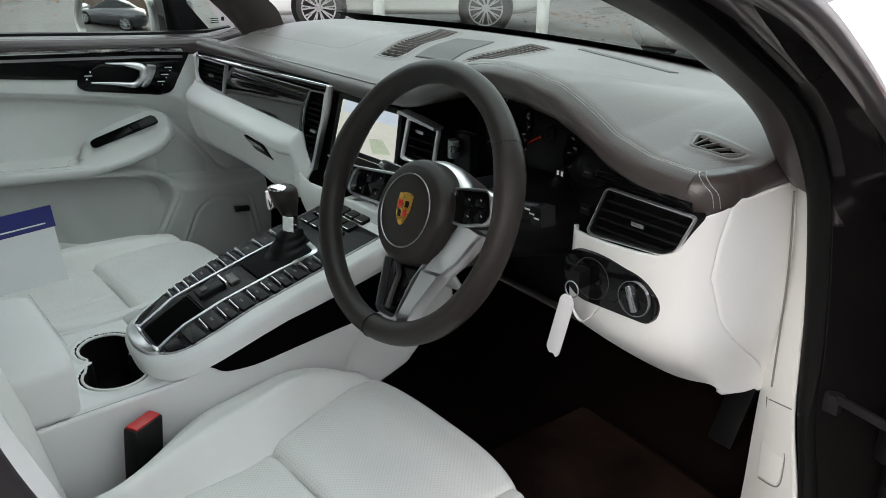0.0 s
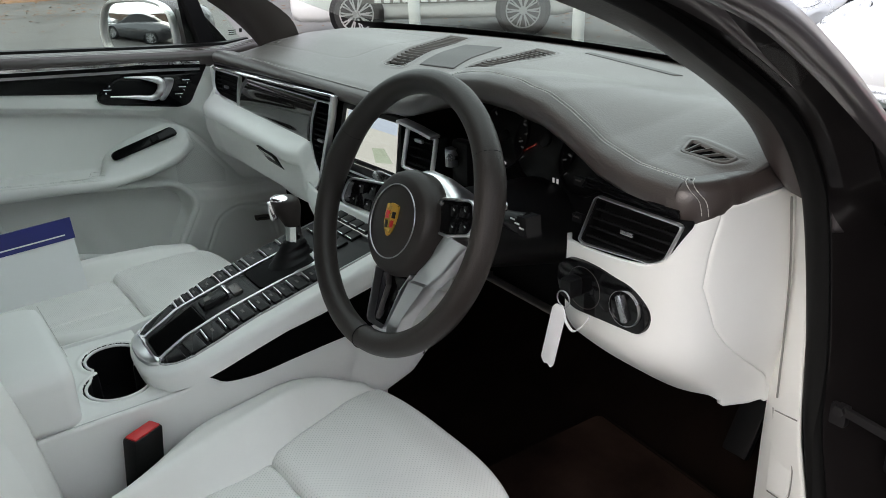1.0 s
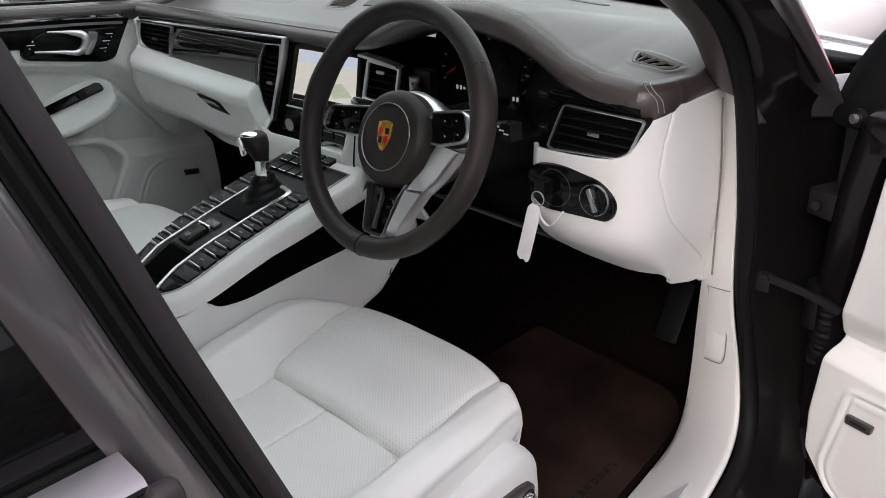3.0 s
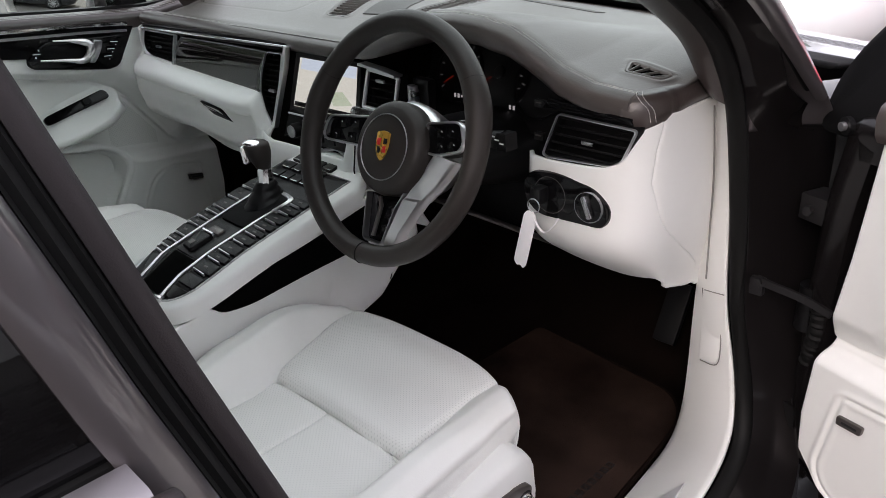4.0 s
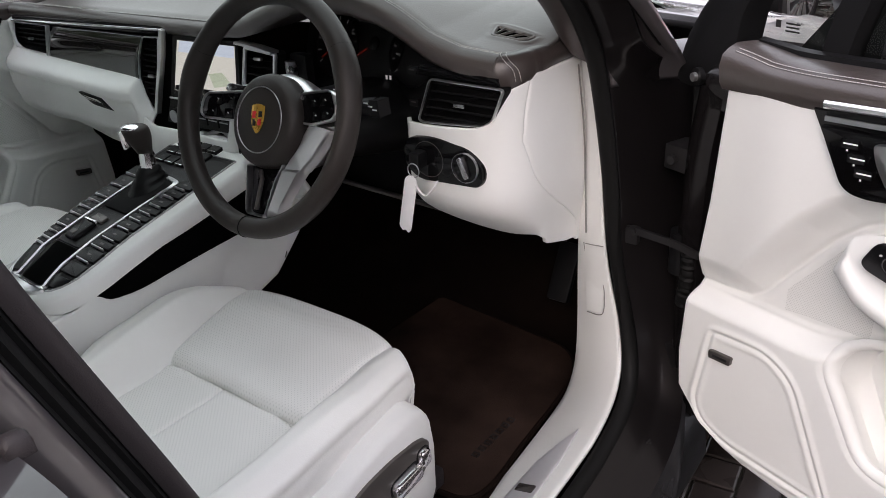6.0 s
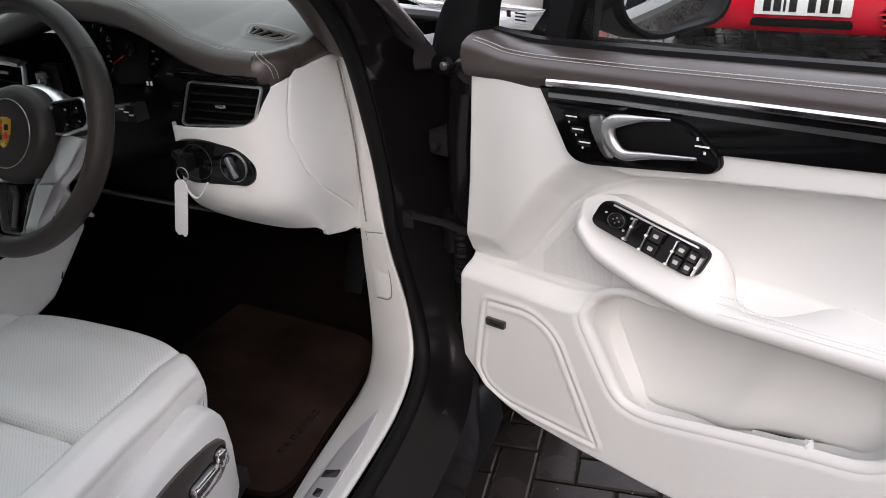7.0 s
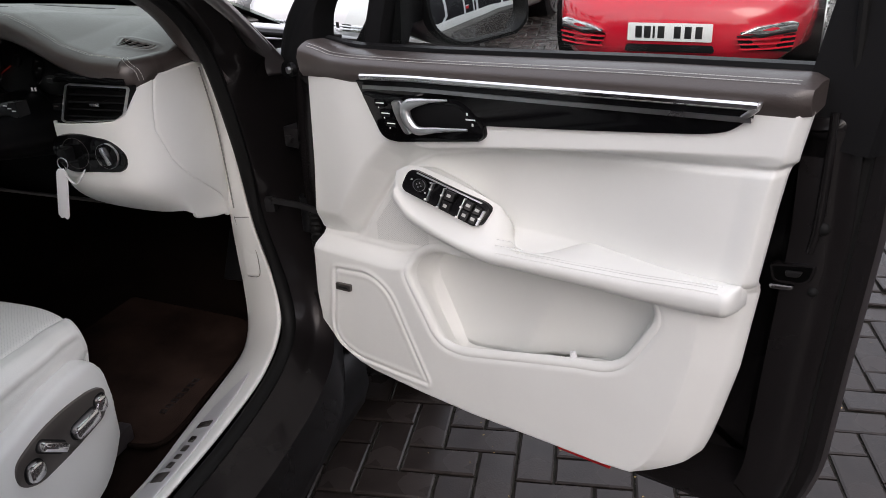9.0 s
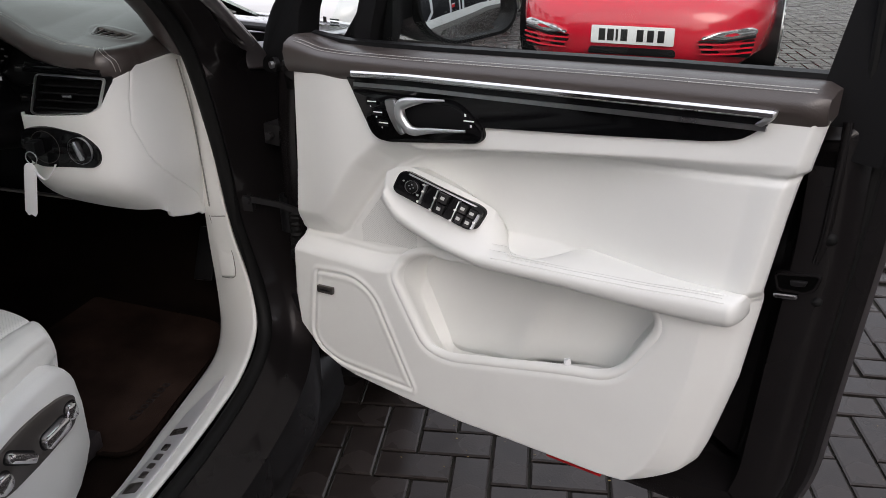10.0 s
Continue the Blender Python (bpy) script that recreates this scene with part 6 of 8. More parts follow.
prism("key_tag", tag_o, lambda u, v, w: (u * 0.96 - 0.002 + 0.22 * v, -0.034 - w - 0.06 * v * 0, -0.030 + v * 0.96 - 0.2 * u), 0, 0.0022, TAG, key, "blank white plastic tag", 0.0006)
sweep("tag_strap", spline([(0.0, -0.033, -0.022), (0.012, -0.036, -0.040), (0.026, -0.036, -0.048), (0.040, -0.033, -0.034), (0.046, -0.030, -0.022)], 24), [(-0.0006, -0.002), (0.0006, -0.002), (0.0006, 0.002), (-0.0006, 0.002)], TAG, key, "white tag strap", up=(0, 1, 0))

# ---- steering wheel ----
wheel = thing("steering_wheel", "dark leather three-spoke steering wheel with silver spokes", "steering wheel", (0.392, -0.186, 1.102))
wheel.matrix_world = pose(0.392, -0.186, 1.102, -22, 0, 0) @ pose(0, 0, 0, 0, -5.0, 0)
RW = 0.1675
rim = []
for t in np.linspace(0, 2 * math.pi, 120, endpoint=False):
    fat = 1.0 + 0.14 * (math.exp(-((math.degrees(t) - 20) / 14) ** 2) + math.exp(-((math.degrees(t) - 160) / 14) ** 2))
    c_, s_ = math.cos(t), math.sin(t)
    rim.append([((RW + 0.0155 * fat * math.cos(a)) * c_, 0.017 * fat * math.sin(a), (RW + 0.0155 * fat * math.cos(a)) * s_) for a in np.linspace(0, 2 * math.pi, 18, endpoint=False)])
rim.append(rim[0])
loft("rim", rim, RIM_LEATHER, wheel, "dark brown leather rim", caps=False, smooth=80)
for a in (32, 148, 266):
    t = radians(a)
    ring = [((RW + 0.0160 * math.cos(q)) * math.cos(t), 0.0175 * math.sin(q), (RW + 0.0160 * math.cos(q)) * math.sin(t)) for q in np.linspace(0, 2 * math.pi, 20, endpoint=False)]
    sweep("rim_seam", ring, circle(0.0007, 6), BLACK_MATT, wheel, "", up=(math.sin(t), 0, -math.cos(t)), closed=True)
hub = loft("airbag_cover", [[(r * math.cos(a), y, 0.002 + r * 1.03 * math.sin(a)) for a in np.linspace(0, 2 * math.pi, 48, endpoint=False)] for r, y in ((0.058, 0.045), (0.066, 0.02), (0.0665, 0.0), (0.063, -0.010), (0.056, -0.015), (0.035, -0.019), (0.012, -0.020), (0.002, -0.020))], RIM_LEATHER, wheel, "dark round airbag cover", smooth=80)
ring = [(0.046 * math.cos(a), -0.0185, 0.002 + 0.047 * math.sin(a)) for a in np.linspace(0, 2 * math.pi, 60, endpoint=False)]
sweep("cover_ring", ring, circle(0.0009, 6), SATIN, hub, "thin silver ring", up=(0, 1, 0), closed=True)
wf = lambda u, v, w: (u, -0.0195 - w, v + 0.004)
crest = rounded([(-0.0125, 0.0185), (0.0, 0.021), (0.0125, 0.0185), (0.0130, 0.0), (0.009, -0.014), (0.0, -0.0225), (-0.009, -0.014), (-0.0130, 0.0)], [0.002, 0.004, 0.002, 0.006, 0.006, 0.003, 0.006, 0.006], 4)
em = prism("shield_emblem", crest, wf, 0.0, 0.0026, GOLD, hub, "gold shield emblem with red and black fields", 0.0008)
for (x0, z0, x1, z1), m_ in (((-0.010, 0.0, -0.002, 0.010), RED_PLASTIC), ((0.002, -0.010, 0.009, -0.001), RED_PLASTIC), ((0.003, 0.002, 0.010, 0.010), BLACK), ((-0.008, -0.011, -0.002, -0.002), BLACK), ((-0.0035, -0.004, 0.0035, 0.006), GOLD)):
    prism("emblem_field", [(x0, z0), (x1, z0), (x1, z1), (x0, z1)], wf, 0.002, 0.0033, m_, em, "", 0.0002)
# side spokes with switch pods
PODS = {1: [(0.054, 0.046), (0.108, 0.052), (0.118, 0.048), (0.128, 0.022), (0.121, 0.009), (0.080, 0.000), (0.054, 0.002)], -1: [(-0.054, 0.046), (-0.148, 0.042), (-0.158, 0.034), (-0.164, 0.010), (-0.155, 0.001), (-0.054, -0.003)]}
for sg in (1, -1):
    o = rounded(PODS[sg], 0.007, 4)
    sp = prism("side_spoke", o, lambda u, v, w: (u, 0.020 - w, v), -0.014, 0.012, MAT_GREY, wheel, "spoke with black switches", 0.004)
    ring_frame("spoke_bezel", o, 0.0038, lambda u, v, w: (u, 0.008 - w, v), -0.004, 0.004, BRIGHT, sp, "silver bezel")
    prism("switch_pod", inset(o, 0.003), lambda u, v, w: (u, 0.008 - w, v), -0.002, 0.002, GLOSS, sp, "", 0.002)
    for (u, v) in ((0.084, 0.034), (0.104, 0.036), (0.088, 0.014), (0.110, 0.018)) if sg > 0 else ((-0.092, 0.032), (-0.122, 0.031), (-0.096, 0.010), (-0.132, 0.012)):
        box("pod_switch", (0.018, 0.0010, 0.015), (u, 0.0058, v), GLOSS, sp, "", 0.003)
        box("switch_sign", (0.0034, 0.0005, 0.0016), (u, 0.0052, v + 0.001), MARK_GREY, sp, "", 0.0002, (0, 25, 0))
    pd = rounded([(sg * 0.085, 0.055), (sg * 0.135, 0.060), (sg * 0.140, 0.048), (sg * 0.090, 0.034)], 0.006, 3)
    prism("shift_paddle", pd, lambda u, v, w: (u, 0.035 - w, v), -0.004, 0.004, SATIN, wheel, "silver shift paddle", 0.002)
# lower double spoke: a bent silver blade beside a framed dark insert
bl = []
for (xi, zi), (xo, zo), y0 in (((0.071, 0.004), (0.110, -0.004), 0.010), ((0.047, -0.041), (0.085, -0.045), 0.0065), ((0.031, -0.064), (0.067, -0.063), 0.0075), ((0.029, -0.067), (0.064, -0.067), 0.0045), ((0.008, -0.128), (0.034, -0.115), 0.004), ((0.003, -0.146), (0.022, -0.144), 0.008)):
    at = lambda f, y: (xi + (xo - xi) * f, y, zi + (zo - zi) * f)
    bl.append([at(0.0, y0 + 0.020), at(0.0, y0 + 0.003), at(0.07, y0), at(0.86, y0 + 0.003), at(0.97, y0 + 0.007), at(1.0, y0 + 0.022)])
lsp = loft("lower_spoke", bl, SPOKE_METAL, wheel, "brushed silver lower spoke", smooth=40)
ins = rounded([(-0.045, -0.062), (0.034, -0.056), (0.030, -0.066), (0.021, -0.081), (0.005, -0.134), (-0.001, -0.139), (-0.034, -0.137), (-0.040, -0.131)], [0.004, 0.004, 0.01, 0.01, 0.004, 0.004, 0.005, 0.004], 4)
ring_frame("insert_edge", ins, 0.0035, lambda u, v, w: (u, 0.009 - w, v), -0.012, 0.005, SATIN, lsp)
prism("spoke_insert", inset(ins, 0.003), lambda u, v, w: (u, 0.017 - w, v), -0.004, 0.002, GLOSS, lsp, "black insert", 0.001)
sweep("insert_ridge", [(-0.022, 0.013, -0.070), (-0.014, 0.010, -0.082), (-0.021, 0.010, -0.128)], circle(0.0035, 8), MAT_GREY, lsp, "", up=(0, 1, 0))
for z_ in (-0.088, -0.102, -0.116):
    box("insert_rib", (0.006, 0.004, 0.011), (0.011 - 0.25 * (-0.09 - z_), 0.012, z_), MAT_GREY, lsp, "", 0.001, (0, -14, 0))
loft("hub_collar", [[(r * math.cos(a), y, r * math.sin(a)) for a in np.linspace(0, 2 * math.pi, 32, endpoint=False)] for r, y in ((0.060, 0.09), (0.072, 0.05), (0.075, 0.03), (0.068, 0.018), (0.060, 0.012))], BRIGHT, wheel, "silver collar behind the cover", smooth=60)

for ob_ in wheel.children:
    if not ob_.name.startswith("rim"):
        ob_.location = (0.004, 0.010, -0.014)


# ---- seats ----
def seat_surface(u, v):
    """u from -1 (inner side) to 1 (outer side), v from 0 (front) to 1 (back); x is taken from the seat's middle."""
    au = np.abs(u)
    side = sstep(au, 0.90, 0.99)
    top_u = np.clip(au / 0.90, 0, 1)
    fv = np.clip((v - 0.10) / 0.90, 0, 1)
    # front edge bows forward in the middle
    yf = -0.122 - np.where(u > 0, 0.054, 0.040) * top_u ** 3
    y = yf + (-0.98 - yf) * fv + 0.012 * np.sin(np.pi * np.clip(v / 0.10, 0, 1)) * (v < 0.10)
    hw = np.where(u < 0, 0.208 + 0.024 * sstep(v, 0.08, 0.22) - 0.095 * sstep(v, 0.34, 0.56), 0.217 + 0.016 * sstep(v, 0.08, 0.22) + 0.010 * sstep(v, 0.2, 0.5))
    sx = np.where(u < 0, np.minimum(0.186 - 0.058 * sstep(-y, 0.10, 0.40), hw * 0.86), 0.156 + 0.018 * sstep(v, 0.1, 0.5))
    w_out = np.clip((au - 0.655) / 0.245, 0, 1)
    x = np.where(au < 0.655, sx * au / 0.655, sx + (hw - sx) * w_out)
    x = np.sign(u) * (x + 0.004 * np.sin(np.pi * np.clip((au - 0.90) / 0.10, 0, 1)) - 0.014 * side * (u > 0))
    z = 0.743 - 0.034 * sstep(-y, 0.12, 0.45) - 0.02 * sstep(-y, 0.45, 0.9)
    # side bolsters
    bol = sstep(au, 0.655, 0.77) * (1 - sstep(au, 0.82, 0.935) * 0.46)
    bol = np.where(u < 0, sstep(au, 0.66, 0.80) * (1 - sstep(au, 0.84, 0.99) * 0.55), bol)
    z = z + np.where(u < 0, 0.056 * sstep(-y, 0.10, 0.30), 0.012 + 0.032 * sstep(-y, 0.16, 0.40)) * bol
    # rounded front lip and vertical faces
    z = z - 0.008 * (1 - sstep(v, 0.10, 0.17)) - 0.115 * (1 - sstep(v, 0.0, 0.105)) - 0.105 * side
    y = y - 0.018 * (1 - sstep(v, 0.0, 0.08))
    # padding swells between the seams
    swell = np.sqrt(np.clip(1 - (au / 0.66) ** 4, 0, 1))
    seam = np.exp(-((au - 0.655) / 0.012) ** 2)
    ys = -0.343
    pad = 1 - sstep(au, 0.63, 0.655)
    cross = np.exp(-((y - ys) / 0.0045) ** 2) * pad
    mid = np.exp(-(u / 0.012) ** 2) * sstep(-y, 0.340, 0.35)
    z = z - 0.008 * seam - 0.010 * cross - 0.007 * mid + 0.006 * (swell - 1)
    z = z + (0.010 * sstep(y, ys, ys + 0.014) - 0.010 * sstep(y, ys + 0.014, ys + 0.16)) * pad
    z = z - 0.004 * np.exp(-((y - ys + 0.02) / 0.035) ** 2) * pad
    # loose hide below the piping gathers into soft folds
    fold = 0.0044 * np.sin(y * 38 + 5 * np.sin(y * 13) + z * 70) + 0.0030 * np.sin(y * 67 - z * 110 + 3 * np.sin(y * 9))
    x = x + np.sign(u) * fold * sstep(au, 0.925, 0.955) * (1 - sstep(au, 0.985, 1.0))
    pipe = np.exp(-((au - 0.915) / 0.006) ** 2) * sstep(v, 0.08, 0.12)
    x = x - np.sign(u) * 0.003 * pipe
    z = z - 0.002 * pipe
    front = 1 - sstep(v, 0.06, 0.085)
    y = y + 0.0008 * np.sin(x * 50 + z * 60) * front
    return x, y, z


def seat_part(name, u0, u1, v0, v1, nu, nv, m, parent, label):
    return patch(name, lambda U, V: seat_surface(u0 + (u1 - u0) * U, v0 + (v1 - v0) * V), nu, nv, m, parent, label, 0.006, 80)


def build_seat(root, driver):
    f = 1 if driver else -1
    seat_part("inner_bolster", -1.0, -0.655, 0, 1, 70, 160, WHITE_SEAT, root, "smooth pale leather bolster")
    seat_part("outer_bolster", 0.655, 1.0, 0, 1, 70, 160, WHITE_SEAT, root, "smooth pale leather bolster")
    vs = 0.10 + 0.90 * (0.343 - 0.127) / 0.853
    seat_part("thigh_pad", -0.655, 0.655, 0, vs, 90, 90, WHITE_PERF, root, "perforated pale leather thigh pad")
    seat_part("seat_pad", -0.655, 0.0, vs, 1, 50, 130, WHITE_PERF, root, "perforated pale leather pad")
    seat_part("seat_pad", 0.0, 0.655, vs, 1, 50, 130, WHITE_PERF, root, "perforated pale leather pad")
    # backrest
    rings = []
    for z, hw, yb, d in ((0.66, 0.20, -0.86, 0.07), (0.72, 0.245, -0.87, 0.09), (0.85, 0.265, -0.90, 0.105), (1.0, 0.272, -0.94, 0.11), (1.15, 0.262, -0.98, 0.10), (1.27, 0.225, -1.015, 0.08), (1.33, 0.15, -1.03, 0.05)):
        o = []
        for a in np.linspace(0, 2 * math.pi, 40, endpoint=False):
            c_, s_ = math.cos(a), math.sin(a)
            x = hw * np.sign(c_) * abs(c_) ** 0.6
            fr = 0.055 * sstep(abs(x) / hw, 0.6, 0.92) if s_ > 0 else 0
            o.append((x, yb + 0.150 + d * np.sign(s_) * abs(s_) ** 0.7 + fr, z))
        rings.append(o)
    loft("backrest", rings, WHITE_SEAT, root, "pale leather backrest", smooth=80)
    loft("headrest", [[(h * np.sign(math.cos(a)) * abs(math.cos(a)) ** 0.6, -0.91 + dd * math.sin(a), z) for a in np.linspace(0, 2 * math.pi, 28, endpoint=False)] for z, h, dd in ((1.34, 0.09, 0.03), (1.37, 0.125, 0.05), (1.44, 0.13, 0.055), (1.47, 0.11, 0.04))], WHITE_SEAT, root, "pale leather headrest", smooth=80)
    # plastic base with the seat controls on the outer side
    base = []
    for t in np.concatenate([np.linspace(0, 0.08, 14), np.linspace(0.10, 1, 30)]):
        y = -0.160 - 0.71 * t
        zt = float(lie([(-0.90, 0.660), (-0.44, 0.664), (-0.37, 0.684), (-0.30, 0.702), (-0.25, 0.7065), (-0.215, 0.703), (-0.195, 0.693), (-0.180, 0.672), (-0.168, 0.635), (-0.160, 0.590)], y))
        zb = float(lie([(-0.90, 0.42), (-0.32, 0.43), (-0.24, 0.462), (-0.205, 0.490), (-0.180, 0.522), (-0.166, 0.552), (-0.160, 0.575)], y))
        x = 0.262 + 0.012 * float(sstep(np.array(-y), 0.158, 0.26)) - 0.020 * (1 - float(sstep(np.array(-y), 0.155, 0.185)))
        m_ = (zt + zb) / 2
        q_ = min(0.014, (zt - zb) * 0.3)
        base.append([(x - 0.06, y, zt), (x - 0.016, y, zt - 0.001), (x - 0.006, y, zt - q_ * 0.3), (x - 0.001, y, zt - q_), (x + 0.004, y, m_ + 0.02 * min(1, (zt - zb) / 0.15)), (x + 0.002, y, zb + q_), (x - 0.006, y, zb + q_ * 0.3), (x - 0.020, y, zb), (x - 0.06, y, zb)])
    bs = loft("base_cover", base, WHITE_PLASTIC, root, "pale plastic seat base cover", smooth=60)
    box("seat_frame", (0.42, 0.60, 0.22), (0, -0.54, 0.52), BLACK_MATT, root, "dark seat frame", 0.02)
    if driver:
        pf = lambda u, v, w: (0.2750 + w, u, v)
        o = rounded([(-0.203, 0.650), (-0.212, 0.600), (-0.300, 0.585), (-0.378, 0.580), (-0.412, 0.602), (-0.408, 0.640), (-0.350, 0.662), (-0.285, 0.668), (-0.235, 0.664)], [0.012, 0.02, 0.06, 0.03, 0.03, 0.03, 0.06, 0.06, 0.03], 6)
        cp = prism("control_plate", o, pf, -0.010, 0.004, MAT_GREY, bs, "dark grey control plate", 0.002)
        for (a, z, la, lz, tw, hh) in ((-0.222, 0.630, 0.024, 0.030, 0, 0.013), (-0.264, 0.618, 0.060, 0.026, 6, 0.017), (-0.338, 0.626, 0.060, 0.017, -38, 0.017), (-0.379, 0.610, 0.033, 0.033, 0, 0.015)):
            oo = rounded([(-la / 2, -lz / 2), (la / 2, -lz / 2), (la / 2, lz / 2), (-la / 2, lz / 2)], min(la, lz) * 0.47, 7)
            c_, s_ = math.cos(radians(tw)), math.sin(radians(tw))
            ol = [(a + u * c_ - v * s_, z + u * s_ + v * c_) for u, v in oo]
            ks = prism("seat_switch", ol, pf, 0.002, hh, SWITCH_METAL, cp, "bright metal seat switch", 0.006)
            prism("switch_well", inset(ol, -0.003), pf, 0.003, 0.0046, BLACK, ks, "", 0.0003)
    for sg in (1, -1):
        X, Y, Z = seat_surface(np.full(70, sg * 0.905), np.linspace(0.085, 0.95, 70))
        sweep("piping", np.stack([X + sg * 0.0008, Y, Z + 0.0004], 1), circle(0.0024, 8), WHITE_SEAT, root, "pale leather piping")
        # grey line draws the seam together with the shadow below the piping
        X, Y, Z = seat_surface(np.full(70, sg * 0.9185), np.linspace(0.085, 0.95, 70))
        sweep("seam_shadow_line", np.stack([X + sg * 0.0004, Y, Z], 1), circle(0.0009, 6), GAP_GREY, root, "grey seam line with the shadow under the piping")
    # seam stitching on the inner bolster and the thigh pad
    for uu in (-0.62, 0.62):
        X, Y, Z = seat_surface(np.full(80, uu), np.linspace(0.11, 0.9, 80))
        stitches("seam_stitching", np.stack([X, Y, Z + 0.0006], 1), root, 0.006, 0.004, 0.0008, m=PALE_THREAD)
    for uu in (0.835, 0.86):
        X, Y, Z = seat_surface(np.full(80, uu), np.linspace(0.10, 0.9, 80))
        stitches("seam_stitching", np.stack([X, Y, Z + 0.0006], 1), root, 0.006, 0.004, 0.0008, m=PALE_THREAD)


seat_d = thing("driver_seat", "pale leather driver's seat with perforated pads", "car seat", (0.398, 0, 0), group="front seats")
build_seat(seat_d, True)
seat_p = thing("passenger_seat", "pale leather passenger seat holding a cardboard folder", "car seat", (-0.398, 0, 0), group="front seats")
build_seat(seat_p, False)
seat_p.scale = (-1, 1, 1)

# ---- centre console ----
console = thing("centre_console", "pale console with black button panel and chrome rails", "centre console")


def tz(y):
    return 0.940 + 0.242 * y


SL = math.degrees(math.atan(0.242))
pc = lambda u, v, w: (u, v - 0.24 * w, tz(v) + w)
frame_o = spline([(-0.078, -0.06), (-0.074, -0.26), (-0.055, -0.35), (-0.026, -0.420), (0.004, -0.450), (0.060, -0.461), (0.118, -0.457), (0.154, -0.432), (0.166, -0.380), (0.163, -0.28), (0.164, -0.06)], 60).tolist() + [(0.10, 0.02), (-0.05, 0.02)]
prism("console_frame", frame_o, pc, -0.020, 0.010, WHITE, console, "pale leather console frame", 0.010, 60)
P_LEFT = [(-0.430, 0.004), (-0.415, -0.012), (-0.353, -0.041), (-0.310, -0.053), (-0.268, -0.061), (-0.168, -0.064), (0.0, -0.064)]
P_RIGHT = [(-0.430, 0.126), (-0.415, 0.138), (-0.394, 0.144), (-0.36, 0.142), (-0.29, 0.133), (-0.16, 0.133), (0.0, 0.134)]
R_LEFT = [(-0.436, 0.030), (-0.40, 0.013), (-0.367, -0.004), (-0.29, -0.009), (-0.215, -0.012), (-0.05, -0.012)]
R_RIGHT = [(-0.436, 0.112), (-0.423, 0.104), (-0.387, 0.088), (-0.32, 0.078), (-0.22, 0.078), (-0.164, 0.083), (-0.05, 0.084)]
panel_o = [(float(lie(P_LEFT, y)), y) for y in np.linspace(-0.05, -0.430, 30)] + [(0.020, -0.441), (0.065, -0.445), (0.105, -0.441)] + [(float(lie(P_RIGHT, y)), y) for y in np.linspace(-0.430, -0.05, 30)]
ring_frame("panel_edge", panel_o, 0.0025, pc, 0.004, 0.0130, SATIN, console, "satin panel edge")
panel = prism("button_panel", inset(panel_o, 0.0015), pc, 0.004, 0.0115, BLACK, console, "black button panel", 0.002)


def cell(name, xs0, xs1, y0, y1, low, high, material, label="", gap=0.0008, dome=0.0):
    """One key of a bank, fitted between two running edges."""
    o = [(float(lie(xs0, y)) + gap, y) for y in (y0 + gap, (y0 + y1) / 2, y1 - gap)] + [(float(lie(xs1, y)) - gap, y) for y in (y1 - gap, (y0 + y1) / 2, y0 + gap)]
    return prism(name, rounded(o, 0.0015, 3), pc, low, high, material, panel, label, 0.0015 + dome)


for nm, xs in (("chrome_rail", R_LEFT), ("chrome_rail", R_RIGHT)):
    sweep(nm, [(float(lie(xs, y)), y, tz(y) + 0.0145) for y in np.linspace(-0.434, -0.155 if xs is R_RIGHT else -0.14, 24)], [(-0.0034, -0.004), (0.0034, -0.004), (0.0026, 0.0035), (-0.0026, 0.0035)], BRIGHT, panel, "chrome rail")
prism("chrome_end", rounded([(0.010, -0.431), (0.012, -0.442), (0.032, -0.452), (0.070, -0.455), (0.105, -0.448), (0.117, -0.436), (0.108, -0.428), (0.092, -0.434), (0.040, -0.432), (0.024, -0.424)], [0.003, 0.008, 0.01, 0.02, 0.01, 0.004, 0.003, 0.01, 0.01, 0.004], 4), pc, 0.000, 0.0165, BRIGHT, panel, "broad chrome end piece", 0.004)
# tray has no depth; its shaded hollow is a near-black plate
prism("coin_tray", rounded([(0.034, -0.428), (0.094, -0.430), (0.076, -0.345), (0.002, -0.343)], 0.006, 4), pc, 0.010, 0.0122, BLACK_HOLE, panel, "flat near-black plate for the tray's shaded hollow", 0.001)
prism("ash_lid", rounded([(0.000, -0.342), (0.074, -0.344), (0.073, -0.252), (-0.008, -0.250)], 0.006, 4), pc, 0.008, 0.0150, BLACK, panel, "black lid with a rocker switch", 0.004)
prism("rocker_switch", rounded([(0.014, -0.334), (0.046, -0.336), (0.046, -0.292), (0.014, -0.290)], 0.005, 4), pc, 0.012, 0.0235, BLACK, panel, "", 0.005)
prism("rocker_mark", rounded([(0.022, -0.326), (0.036, -0.327), (0.036, -0.317), (0.022, -0.316)], 0.002, 3), pc, 0.022, 0.0240, MAT_GREY, panel, "", 0.0002)
prism("rocker_edge", rounded([(0.012, -0.290), (0.047, -0.292), (0.047, -0.2875), (0.012, -0.2855)], 0.001, 3), pc, 0.012, 0.0250, CHROME, panel, "", 0.001)
prism("rocker_rest", rounded([(0.016, -0.283), (0.050, -0.285), (0.050, -0.268), (0.016, -0.266)], 0.003, 3), pc, 0.012, 0.0200, MAT_GREY, panel, "grey ribbed rest", 0.003)
L_KEYS = [-0.364, -0.350, -0.334, -0.316, -0.285, -0.264, -0.245, -0.229, -0.195, -0.160, -0.128]
R_KEYS = [-0.364, -0.332, -0.310, -0.280, -0.255, -0.235, -0.213, -0.185, -0.160, -0.132]
